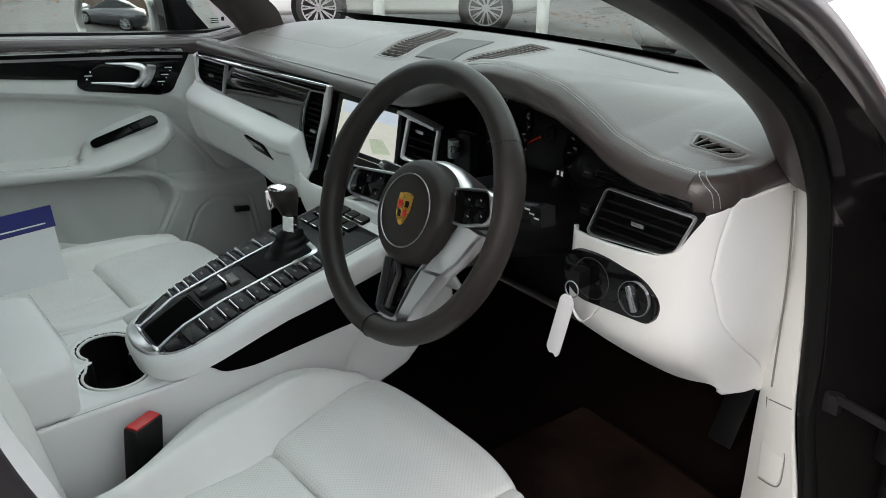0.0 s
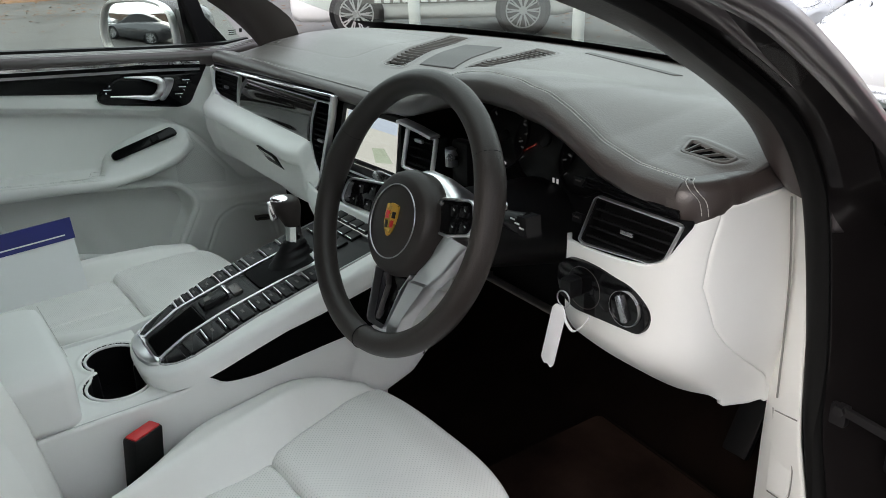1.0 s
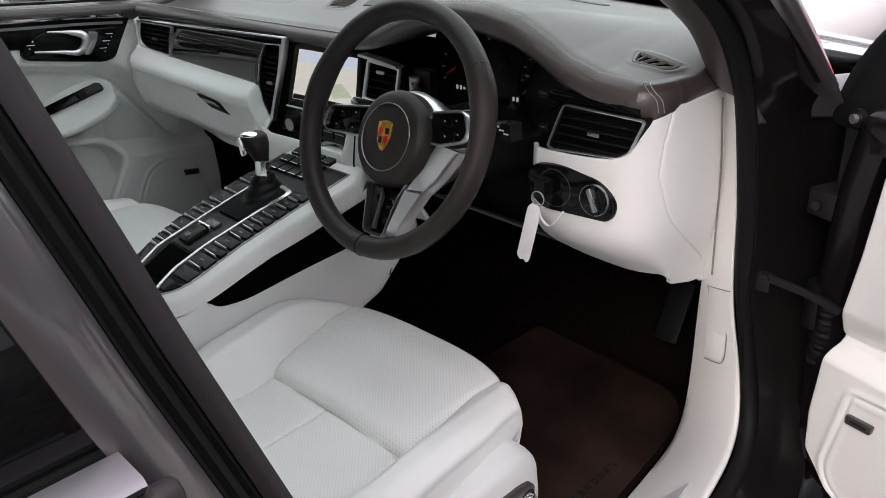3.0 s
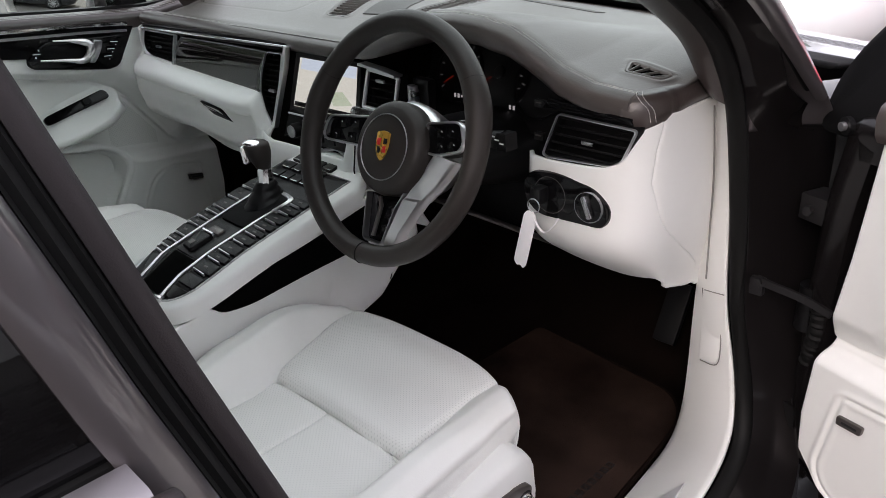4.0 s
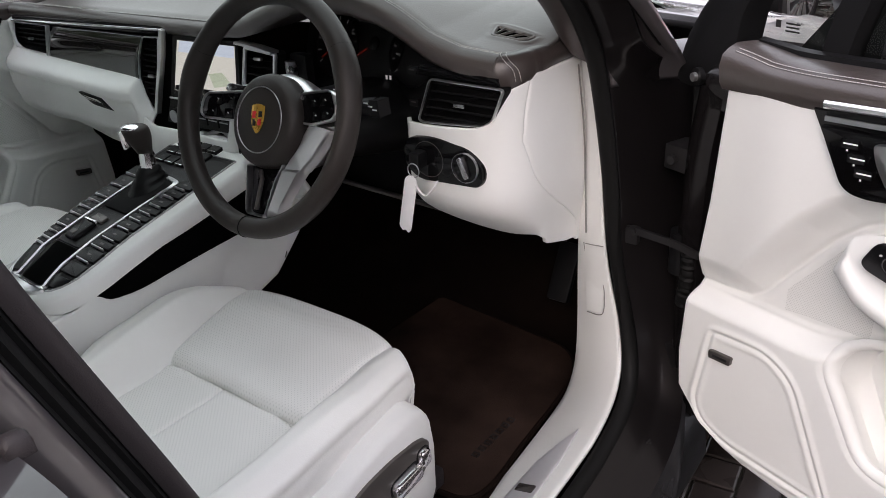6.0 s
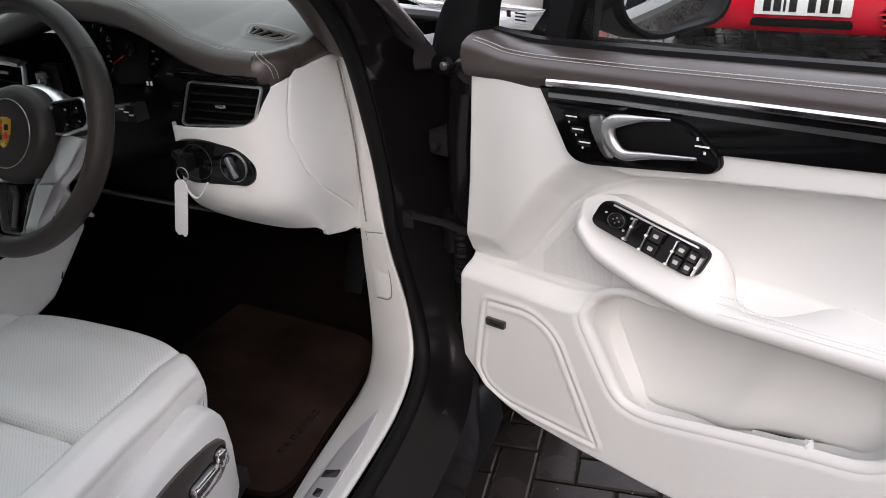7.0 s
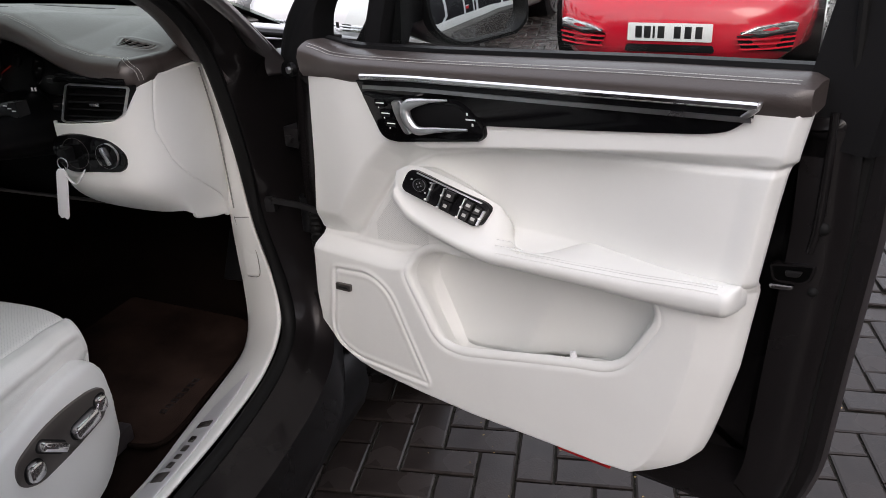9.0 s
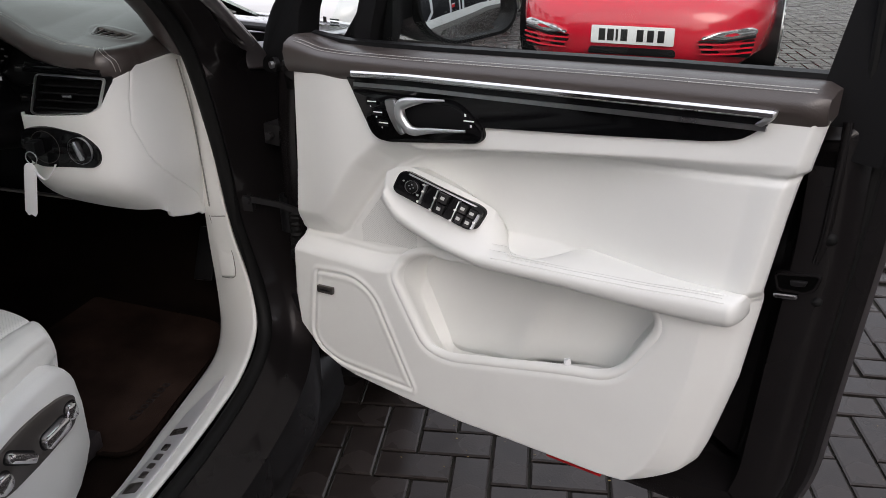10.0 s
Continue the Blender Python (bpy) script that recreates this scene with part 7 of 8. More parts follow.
cell("plain_cover", P_LEFT, R_LEFT, -0.426, -0.366, 0.010, 0.0150, BLACK, "plain black cover", 0.003)
cell("plain_cover", R_RIGHT, P_RIGHT, -0.428, -0.398, 0.010, 0.0150, BLACK, "plain black cover", 0.003)
cell("plain_cover", R_RIGHT, P_RIGHT, -0.396, -0.366, 0.010, 0.0150, BLACK, "plain black cover", 0.003)
for keys, xa, xb in ((L_KEYS, P_LEFT, R_LEFT), (R_KEYS, R_RIGHT, P_RIGHT)):
    for y0, y1 in zip(keys[:-1], keys[1:]):
        cell("console_button", xa, xb, y0 + 0.002, y1 - 0.001, 0.010, 0.0165, BLACK, "black button", 0.003)
        b0, b1 = float(lie(xa, y0)) + 0.004, float(lie(xb, y0)) - 0.004
        if xa is R_RIGHT:
            b0, b1 = b0 + 0.004, b1 - 0.010
        sweep("button_bar", [(b0, y0, tz(y0) + 0.0170), (b1, y0 - 0.002, tz(y0) + 0.0165)], [(-0.0013, -0.003), (0.0013, -0.003), (0.0009, 0.0014), (-0.0009, 0.0014)], BRIGHT, panel, "bright button edge")
        ym = (y0 + y1) / 2
        xm = (float(lie(xa, ym)) + float(lie(xb, ym))) / 2
        if y1 - y0 > 0.017:
            prism("button_sign", [(xm - 0.005, ym - 0.0015), (xm + 0.005, ym - 0.0015), (xm + 0.005, ym + 0.0020), (xm - 0.005, ym + 0.0020)], pc, 0.016, 0.0170, MAT_GREY, panel, "", 0.0002)
for i in range(4):
    for j in range(3):
        x0, y0 = 0.008 + 0.030 * i - 0.04, -0.095 + 0.028 * j
        box("climate_button", (0.026, 0.022, 0.007), (x0, y0, tz(y0) + 0.014), BLACK, panel, "", 0.002, (SL, 0, 0))
        box("button_bar", (0.022, 0.0022, 0.002), (x0, y0 - 0.010, tz(y0 - 0.010) + 0.0175), CHROME, panel, "", 0.0005, (SL, 0, 0))
sweep("panel_arch", spline([(-0.03, 0.0, tz(0.0) + 0.006), (0.02, 0.012, tz(0.0) + 0.022), (0.07, 0.0, tz(0.0) + 0.006)], 14), circle(0.005, 8), SATIN, panel)
sweep("gate_bracket", spline([(0.030, -0.142, tz(-0.142) + 0.015), (0.066, -0.146, tz(-0.146) + 0.015), (0.082, -0.154, tz(-0.154) + 0.015), (0.080, -0.190, tz(-0.19) + 0.015)], 20), [(-0.0055, -0.003), (0.0055, -0.003), (0.0045, 0.003), (-0.0045, 0.003)], BRIGHT, panel, "chrome bracket at the gate")

# gear lever
lever = thing("gear_lever", "black leather gear lever with chrome top", "gear lever", (0.030, -0.165, tz(-0.165) + 0.012))
surr = rounded([(-0.036, -0.082), (0.042, -0.084), (0.044, 0.022), (-0.036, 0.026)], 0.010, 5)
prism("gate_plate", surr, lambda u, v, w: (u, v - 0.24 * w, 0.242 * v + w), 0, 0.005, BLACK_MATT, lever, "black gate plate", 0.002)
rings = []
for t in np.linspace(0, 1, 14):
    r = 0.017 * (1 - t) ** 1.3 + 0.0165 + 0.0010 * math.sin(t * 18)
    rings.append([(0.0 - 0.004 * t + r * 0.9 * math.cos(a), -0.01 + 0.012 * t + r * 1.25 * math.sin(a), 0.002 + 0.034 * t + 0.242 * (-0.01 + r * 1.25 * math.sin(a)) * (1 - t)) for a in np.linspace(0, 2 * math.pi, 20, endpoint=False)])
loft("boot", rings, BLACK, lever, "black leather gaiter", smooth=80)
sweep("stem", [(-0.002, -0.002, 0.026), (-0.001, 0.000, 0.062)], circle(0.0125, 8), CHROME, lever, "chrome stem", up=(1, 0, 0))
kr = []
for t in np.linspace(0, 1, 22):
    rnd = math.sqrt(max(0.0, 1 - max(0.0, (t - 0.86) / 0.15) ** 2))
    w = (0.0105 + 0.0100 * float(sstep(np.array(t), 0.15, 0.75))) * rnd
    dd = (0.0115 + 0.0125 * float(sstep(np.array(t), 0.10, 0.80))) * rnd
    kr.append([(-0.004 + w * math.cos(a), 0.006 - 0.016 * t + dd * math.sin(a), 0.040 + 0.076 * t) for a in np.linspace(0, 2 * math.pi, 20, endpoint=False)])
loft("knob", kr, RIM_LEATHER, lever, "dark leather knob", smooth=80)
cap = []
for t in np.linspace(0, 1, 8):
    s_ = math.cos(t * math.pi / 2)
    cap.append([(-0.004 + (0.0160 * s_ + 0.001) * math.cos(a), -0.014 + (0.0185 * s_ + 0.001) * math.sin(a), 0.1095 + 0.008 * math.sin(t * math.pi / 2) - 0.10 * (0.0185 * s_) * math.sin(a)) for a in np.linspace(0, 2 * math.pi, 20, endpoint=False)])
loft("knob_cap", cap, CHROME, lever, "chrome knob cap", smooth=80)
box("shift_button", (0.009, 0.012, 0.034), (-0.010, -0.029, 0.092), CHROME, lever, "chrome release button", 0.004, (8, 0, 0))


# side of the console, its dark opening and the pale lower flank
def flank(U, V):
    y = -0.72 + 0.80 * U
    zt = lie([(-0.72, 0.812), (-0.46, 0.812), (-0.42, 0.813), (-0.37, 0.834), (0.08, 0.938)], y)
    zb = lie([(-0.72, 0.40), (-0.19, 0.40), (-0.13, 0.655), (-0.085, 0.683), (-0.060, 0.690), (-0.024, 0.702), (0.0, 0.724), (0.08, 0.80)], y)
    z = zt + (zb - zt) * V
    x = 0.150 + 0.004 * sstep(y, -0.42, -0.36) * (1 - V) - 0.012 * V + 0.02 * sstep(V, 0.5, 1.0)
    return x, y, z


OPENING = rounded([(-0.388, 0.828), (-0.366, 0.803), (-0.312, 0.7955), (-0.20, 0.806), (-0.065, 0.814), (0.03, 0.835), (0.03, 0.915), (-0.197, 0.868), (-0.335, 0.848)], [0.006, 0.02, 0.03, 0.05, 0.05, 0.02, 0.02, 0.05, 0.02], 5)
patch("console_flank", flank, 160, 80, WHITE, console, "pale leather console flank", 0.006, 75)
# flat sheet on the uncut flank paints the pocket's dark hollow
prism("side_pocket_shade", inset(OPENING, 0.004), lambda u, v, w: (0.150 + w, u, v), 0, 0.0125, BLACK_HOLE, console, "near-black sheet standing for the shaded side pocket", 0.002)
patch("far_flank", lambda U, V: (-0.10 + 0 * U, -0.72 + 0.80 * U, 0.40 + (lie([(-0.72, 0.812), (-0.41, 0.812), (0.08, 0.93)], -0.72 + 0.80 * U) - 0.40) * V), 20, 10, WHITE, console, "pale leather console flank", 0.006)
sweep("flank_joint", [(0.1565, 0.032, 0.800), (0.1600, 0.015, 0.757), (0.1645, 0.000, 0.727)], circle(0.0018, 6), BLACK_MATT, console)


# deck with two cup holders
CUPS = [np.array([(-0.012 + 0.043 * math.cos(t), -0.477 + 0.041 * math.sin(t)) for t in np.linspace(0, 2 * math.pi, 30, endpoint=False)]), np.array([(0.074 + 0.047 * math.cos(t), -0.490 + 0.047 * math.sin(t)) for t in np.linspace(0, 2 * math.pi, 30, endpoint=False)])]


def deck(U, V):
    x = -0.10 + 0.252 * U
    y = -0.58 + 0.155 * V
    d = np.minimum(sdf(CUPS[0], x, y), sdf(CUPS[1], x, y))
    d = np.minimum(d, sdf([(0.0, -0.498), (0.048, -0.512), (0.048, -0.462), (0.0, -0.458)], x, y))
    z = 0.8135 + 0.0 * x - 0.075 * (1 - sstep(d, 0.0005, 0.0035)) + 0.002 * np.exp(-((d - 0.008) / 0.004) ** 2) - 0.010 * sstep(np.abs(U - 0.5), 0.45, 0.5)
    return x, y, z


dk = patch("deck", deck, 180, 120, WHITE_PLASTIC, console, "pale deck with black cup holders", 0.003, 50)
dk.data.materials.append(BLACK)
for f_ in dk.data.polygons:
    if min(dk.data.vertices[i].co.z for i in f_.vertices) < 0.809:
        f_.material_index = 1
prism("cup_floor", rounded([(-0.068, -0.535), (0.118, -0.545), (0.118, -0.435), (-0.068, -0.43)], 0.03, 5), lambda u, v, w: (u, v, 0.742 + w), 0, 0.003, BLACK, console, "black cup holder floor", 0.001)
sweep("deck_joint", [(0.1530, -0.72, 0.8040), (0.1530, -0.50, 0.8050), (0.1530, -0.42, 0.8060)], circle(0.0013, 6), BLACK_MATT, console)
loop = []
for c_, keep in zip(CUPS, (lambda u, v: u < 0.012 or v > -0.452, lambda u, v: u > 0.048 or v < -0.518)):
    arc = [(u, v) for u, v in inset(c_, 0.0008)]
    k0 = [i for i in range(30) if keep(*arc[i]) and not keep(*arc[i - 1])][0]
    loop += [q for q in arc[k0:] + arc[:k0] if keep(*q)]
sweep("cup_rim", [(u, v, 0.8128) for u, v in loop], circle(0.0024, 8), WHITE_PLASTIC, console, "pale rounded rim of the cup holders", closed=True)
loft("cup_liner", [[(u, v, 0.743 + dz) for u, v in loop] for dz in (0.0, 0.0700)], BLACK, console, "black cup holder liner", caps=False, smooth=60)
arm = []
for y, s_, z in ((-0.556, 0.86, 0.868), (-0.560, 0.95, 0.872), (-0.574, 1.0, 0.874), (-0.63, 1.0, 0.876), (-0.9, 1.0, 0.88)):
    o = rounded([(-0.122, -0.074), (0.122, -0.074), (0.128, 0.018), (0.10, 0.032), (-0.10, 0.032), (-0.128, 0.018)], 0.02, 5) * s_
    arm.append([(0.025 + u, y, z + v) for u, v in o])
ar = loft("armrest_lid", arm, WHITE, console, "pale leather armrest lid", smooth=70)
stitches("lid_stitching", [(0.025 + u, -0.5545 - 0.002, 0.905) for u in np.linspace(-0.10, 0.10, 20)], ar)

# belt buckle, card folder
buckle = thing("seat_belt_buckle", "black seat belt buckle with red button beside the seat", "seat belt buckle", (0.165, -0.505, 0.66))
buckle.matrix_world = pose(0.178, -0.503, 0.676, -4, 4, 30)
box("buckle_body", (0.024, 0.054, 0.090), (0, 0, 0.068), BLACK, buckle, "black buckle body", 0.006)
box("release_button", (0.019, 0.048, 0.007), (0, 0, 0.1115), RED_PLASTIC, buckle, "red release button", 0.003)
sweep("buckle_stalk", spline([(0, 0, 0.025), (0.0, -0.01, -0.03), (-0.01, -0.03, -0.08)], 12), [(-0.004, -0.014), (0.004, -0.014), (0.004, 0.014), (-0.004, 0.014)], BLACK_MATT, buckle, "black stalk", up=(0, 1, 0))
sweep("buckle_cable", spline([(0.0, -0.012, 0.02), (0.005, -0.04, 0.0), (0.0, -0.055, -0.05)], 12), circle(0.003, 6), BLACK_MATT, buckle, "black cable", up=(1, 0, 0))
folder = thing("card_folder", "white card folder with blue header on the passenger seat", "folder")
box("card_sheet", (0.004, 0.34, 0.175), (-0.556, -0.572, 0.782), PAPER, folder, "white card", 0.0012, (3, -4, 0))
box("blue_header", (0.0064, 0.341, 0.046), (-0.5600, -0.5725, 0.8470), BLUE, folder, "dark blue printed header", 0.0012, (3, -4, 0))
for k_, (y_, w_) in enumerate(((-0.53, 0.22), (-0.55, 0.18))):
    box("print_line", (0.0006, w_, 0.003), (-0.5560 - 0.0008 * k_, y_, 0.838 - 0.009 * k_), PLATE, folder, "", 0.0002, (3, -4, 0))
for y_ in (-0.455, -0.50):
    sweep("punched_hole", [(-0.5546, y_, 0.728), (-0.5525, y_, 0.728)], circle(0.010, 16, 0.006), MAT_GREY, folder, "grey punched hole", up=(0, 0, 1))

# floor mat and pedal
mat_t = thing("floor_mat", "dark brown carpet floor mat in the driver's footwell", "floor mat")
mo = rounded([(0.22, 0.405), (0.595, 0.378), (0.645, 0.315), (0.662, 0.20), (0.672, 0.05), (0.684, -0.04), (0.678, -0.112), (0.60, -0.122), (0.20, -0.122)], [0.03, 0.06, 0.05, 0.08, 0.06, 0.03, 0.045, 0.03, 0.03], 7)
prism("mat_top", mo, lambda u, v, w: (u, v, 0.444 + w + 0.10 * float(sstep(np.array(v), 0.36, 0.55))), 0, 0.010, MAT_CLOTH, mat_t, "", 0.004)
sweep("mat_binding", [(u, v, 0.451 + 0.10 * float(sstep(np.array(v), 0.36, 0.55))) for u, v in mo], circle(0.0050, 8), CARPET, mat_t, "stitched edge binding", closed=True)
for k_ in range(7):
    v_ = 0.104 - 0.0195 * k_
    box("mat_letter_bar", (0.015, 0.0125, 0.002), (0.619, v_, 0.4548), STEEL, mat_t, "", 0.0005, (0, 0, 2))
    box("mat_letter_bar", (0.008, 0.005, 0.002), (0.619, v_, 0.4552), MAT_CLOTH, mat_t, "", 0.0005, (0, 0, 2))
rail_cap = box("seat_rail_cap", (0.030, 0.11, 0.040), (0.600, -0.155, 0.468), TRIM_GREY, seat_d, "dark grey cap on the seat rail", 0.006)
rail_cap.matrix_parent_inverse = seat_d.matrix_world.inverted()
pedal = thing("accelerator_pedal", "black ribbed accelerator pedal in the footwell", "pedal", (0.545, 0.44, 0.50))
box("pedal_pad", (0.05, 0.016, 0.13), (0, 0, 0.10), BLACK, pedal, "", 0.006, (-28, 0, 0))
for k_ in range(4):
    box("pedal_rib", (0.04, 0.004, 0.008), (0, -0.022 + 0.012 * k_, 0.062 + 0.025 * k_), RUBBER, pedal, "", 0.001, (-28, 0, 0))

# scrap of tissue caught at the lip of the door pocket
scrap = thing("paper_scrap", "small crumpled white tissue scrap in the door pocket", "paper")
bm = bmesh.new()
bmesh.ops.create_icosphere(bm, subdivisions=2, radius=1)
for v in bm.verts:
    k_ = 1 + 0.35 * math.sin(9 * v.co.x + 5 * v.co.z) * math.cos(7 * v.co.y)
    v.co = door_d.matrix_world @ Vector((0.092 + 0.005 * k_ * v.co.y, 0.700 + 0.006 * k_ * v.co.x, 0.733 + 0.008 * k_ * v.co.z))
part("tissue", bm, PAPER, scrap)


# ---- forecourt: parked cars, posts, building ----
def car(name, label, at, rz, paint, length=4.4, width=1.78, height=1.32, sport=True, wheel_y=(1.28, -1.12)):
    """A parked car: lofted body, glasshouse, wheels with spoked rims, lamps. Its nose points along +y."""
    root = thing(name, label, "car", at, rz, group="parked cars")
    L, W = length / 2, width / 2
    st = [  # y, half width, shoulder z, top z, bottom z
        (L, 0.42, 0.44, 0.50, 0.26), (L - 0.05, 0.60, 0.50, 0.56, 0.20), (L - 0.18, 0.74, 0.58, 0.635, 0.17), (L - 0.45, 0.83, 0.66, 0.72, 0.17), (L - 0.85, W, 0.74, 0.80, 0.18), (L - 1.25, W - 0.01, 0.78, 0.85, 0.19),
        (0.55, W - 0.03, 0.82, 0.88, 0.19), (0.0, W - 0.02, 0.84, 0.90, 0.19), (-0.6, W, 0.86, 0.92, 0.19), (-1.1, W + 0.02, 0.87, 0.95, 0.19), (-L + 0.5, W - 0.02, 0.84, 0.93, 0.20), (-L + 0.12, W - 0.14, 0.76, 0.86, 0.26), (-L, W - 0.35, 0.62, 0.70, 0.34)]
    if not sport:
        st = [(y, h, s + 0.12 * (0.4 + 0.6 * min(1, (L - y) / 0.8)), t + 0.16 * (0.4 + 0.6 * min(1, (L - y) / 0.8)), b + 0.04) for y, h, s, t, b in st]
    rings = []
    for y, h, s, t, b in st:
        prof = [(h * 0.86, b), (h * 0.97, b + 0.08), (h, (b + s) / 2), (h * 0.985, s - 0.05), (h * 0.93, s), (h * 0.75, (s + t) / 2 + 0.015), (h * 0.35, t), (0, t + 0.005)]
        rings.append([(x, y, z) for x, z in prof] + [(-x, y, z) for x, z in prof[-2::-1]])
    loft("body", rings, paint, root, "", smooth=60)
    gh = []
    for y, h, z in ((0.95, 0.70, 0.86), (0.45, 0.66, 1.06), (0.05, 0.60, height - 0.06), (-0.35, 0.58, height), (-0.85, 0.57, height - 0.05), (-1.35, 0.55, height - 0.22), (-1.75, 0.5, 0.92)):
        if not sport:
            z = z + 0.12
        zb = 0.80
        gh.append([(h + 0.10, y, zb), (h + 0.03, y, (zb + z) / 2), (h * 0.93, y, z - 0.04), (h * 0.6, y, z), (0, y, z + 0.012), (-h * 0.6, y, z), (-h * 0.93, y, z - 0.04), (-h - 0.03, y, (zb + z) / 2), (-h - 0.10, y, zb)])
    loft("cabin", gh, GLOSS, root, "dark glazed cabin", smooth=60)
    roof = [[(x * 0.99, y, z + 0.012) for x, y, z in g[2:7]] + [(x * 0.97, y, z - 0.01) for x, y, z in g[6:1:-1]] for g in gh[2:6]]
    loft("roof", roof, paint, root, "", smooth=60)
    for wy in wheel_y:
        for sg in (1, -1):
            wx = sg * (W - 0.10)
            ty = sweep("tyre", [(wx - sg * 0.11, wy, 0.325), (wx - sg * 0.10, wy, 0.325), (wx + sg * 0.085, wy, 0.325), (wx + sg * 0.10, wy, 0.325)], circle(0.325, 32), TYRE, root, "", up=(0, 0, 1), scale=[0.93, 1, 1, 0.93])
            sweep("arch", [(wx - sg * 0.12, wy, 0.335), (wx + sg * 0.098, wy, 0.335)], circle(0.37, 32), BLACK_MATT, root, "dark wheel arch", up=(0, 0, 1))
            sweep("rim", [(wx + sg * 0.098, wy, 0.325), (wx + sg * 0.112, wy, 0.325)], circle(0.235, 32), ALLOY, ty, "", up=(0, 0, 1))
            sweep("rim_dish", [(wx + sg * 0.110, wy, 0.325), (wx + sg * 0.114, wy, 0.325)], circle(0.215, 28), BLACK, ty, "", up=(0, 0, 1))
            for k in range(10):
                a = 2 * math.pi * k / 10
                for q in (-0.10, 0.10):
                    sweep("spoke", [(wx + sg * 0.118, wy + 0.05 * math.cos(a), 0.325 + 0.05 * math.sin(a)), (wx + sg * 0.116, wy + 0.218 * math.cos(a + q), 0.325 + 0.218 * math.sin(a + q))], [(-0.010, -0.006), (0.010, -0.006), (0.008, 0.006), (-0.008, 0.006)], ALLOY, ty, "", up=(1, 0, 0))
            sweep("hub_cap", [(wx + sg * 0.114, wy, 0.325), (wx + sg * 0.125, wy, 0.325)], circle(0.055, 16), ALLOY, ty, "", up=(0, 0, 1))
    for sg in (1, -1):
        hl = [(sg * (W - 0.28) + 0.13 * math.cos(t), 0.17 * math.sin(t)) for t in np.linspace(0, 2 * math.pi, 24, endpoint=False)]
        b0 = L - 0.42
        k0 = 0.14 if not sport else 0.0
        lamp = loft("headlamp", [[(u, b0 + v * 1.15 + 0.02 * w, 0.675 + k0 - v * 0.42 - 0.25 * max(sg * u - (W - 0.28), 0) + w) for u, v in inset(hl, d)] for w, d in ((0.0, 0.0), (0.028, 0.006), (0.044, 0.035), (0.050, 0.09))], CLEAR_LAMP, root, "clear oval headlamp", smooth=70)
        sweep("lamp_edge", [(u, b0 + v * 1.15, 0.683 + k0 - v * 0.42 - 0.25 * max(sg * u - (W - 0.28), 0)) for u, v in hl], circle(0.008, 6), BLACK, lamp, "", closed=True)
    return root


# red car that faces the door, with its front lamps, intakes and plate
rc = (1.651, 6.368, 0.190)
red = car("red_car", "red sports car parked facing, with a white front plate", rc, 180 - 6.0, RED_PAINT)
LN = 2.2
ny = lambda u: float(np.interp(abs(u), [0, 0.36, 0.48, 0.60, 0.74, 0.83], [2.2, 2.2, 2.19, 2.145, 2.02, 1.78]))
rf = lambda u, v, w: (u, ny(u) - 0.004 + w, v)
pl_ = prism("number_plate", rounded([(-0.26, 0.305), (0.26, 0.305), (0.26, 0.416), (-0.26, 0.416)], 0.008, 3), lambda u, v, w: (u, LN + 0.012 + w, v), 0, 0.012, PLATE, red, "white plate with black bars", 0.002)
for k, x0 in enumerate((-0.190, -0.135, -0.095, -0.050, 0.050, 0.115, 0.180)):
    wd = 0.042 if k != 2 else 0.014
    box("plate_bar", (wd, 0.002, 0.074), (-x0, LN + 0.025, 0.361), INK, pl_, "", 0.001)
prism("lower_intake", rounded([(-0.28, 0.235), (0.28, 0.235), (0.27, 0.282), (-0.27, 0.282)], 0.02, 5), lambda u, v, w: (u, LN + w, v), -0.02, 0.010, BLACK_MATT, red, "black lower intake", 0.004)
for sg in (1, -1):
    it = prism("side_intake", rounded([(sg * 0.40, 0.335), (sg * 0.74, 0.345), (sg * 0.72, 0.235), (sg * 0.44, 0.265)], 0.02, 4), rf, -0.01, 0.026, BLACK_MATT, red, "black side intake with red slats", 0.004)
    for k in range(3):
        z0 = 0.330 - 0.030 * k
        sweep("intake_slat", [(sg * x, ny(x) + 0.028, z0 + 0.01 * (x - 0.4)) for x in np.linspace(0.40 + 0.012 * k, 0.735 - 0.008 * k, 8)], [(-0.012, -0.005), (0.010, -0.005), (0.010, 0.005), (-0.012, 0.005)], RED_PAINT, it)
    prism("fog_lamp", rounded([(sg * 0.41, 0.362), (sg * 0.52, 0.405), (sg * 0.70, 0.425), (sg * 0.75, 0.405), (sg * 0.74, 0.372), (sg * 0.55, 0.352)], 0.02, 4), rf, 0.0, 0.036, CLEAR_LAMP, red, "clear auxiliary lamp", 0.012)
    prism("lamp_base", rounded([(sg * 0.40, 0.345), (sg * 0.55, 0.352), (sg * 0.74, 0.372), (sg * 0.74, 0.358), (sg * 0.55, 0.338)], 0.006, 3), rf, 0.0, 0.038, BLACK, red, "", 0.003)

# pale car with a printed flank seen past the windscreen, and others round the yard
van = car("white_hatchback", "white hatchback with a grey printed stripe on its flank", (-8.42, 6.34, 0), 143, WHITE_PAINT, 4.2, 1.75, 1.42, False, (1.12, -1.12))
st_ = box("flank_stripe", (0.006, 2.0, 0.10), (-0.892, 0.10, 0.50), MAT_GREY, van, "grey printed stripe", 0.001)
for k in range(14):
    box("print_bar", (0.002, 0.085, 0.07), (-0.897, 0.95 - 0.125 * k, 0.50), WHITE_PAINT if k % 5 else MAT_GREY, st_, "", 0.0005)
car("silver_car", "silver saloon parked by the verge", (-11.5, 13.5, 0), 70, SILVER_PAINT)
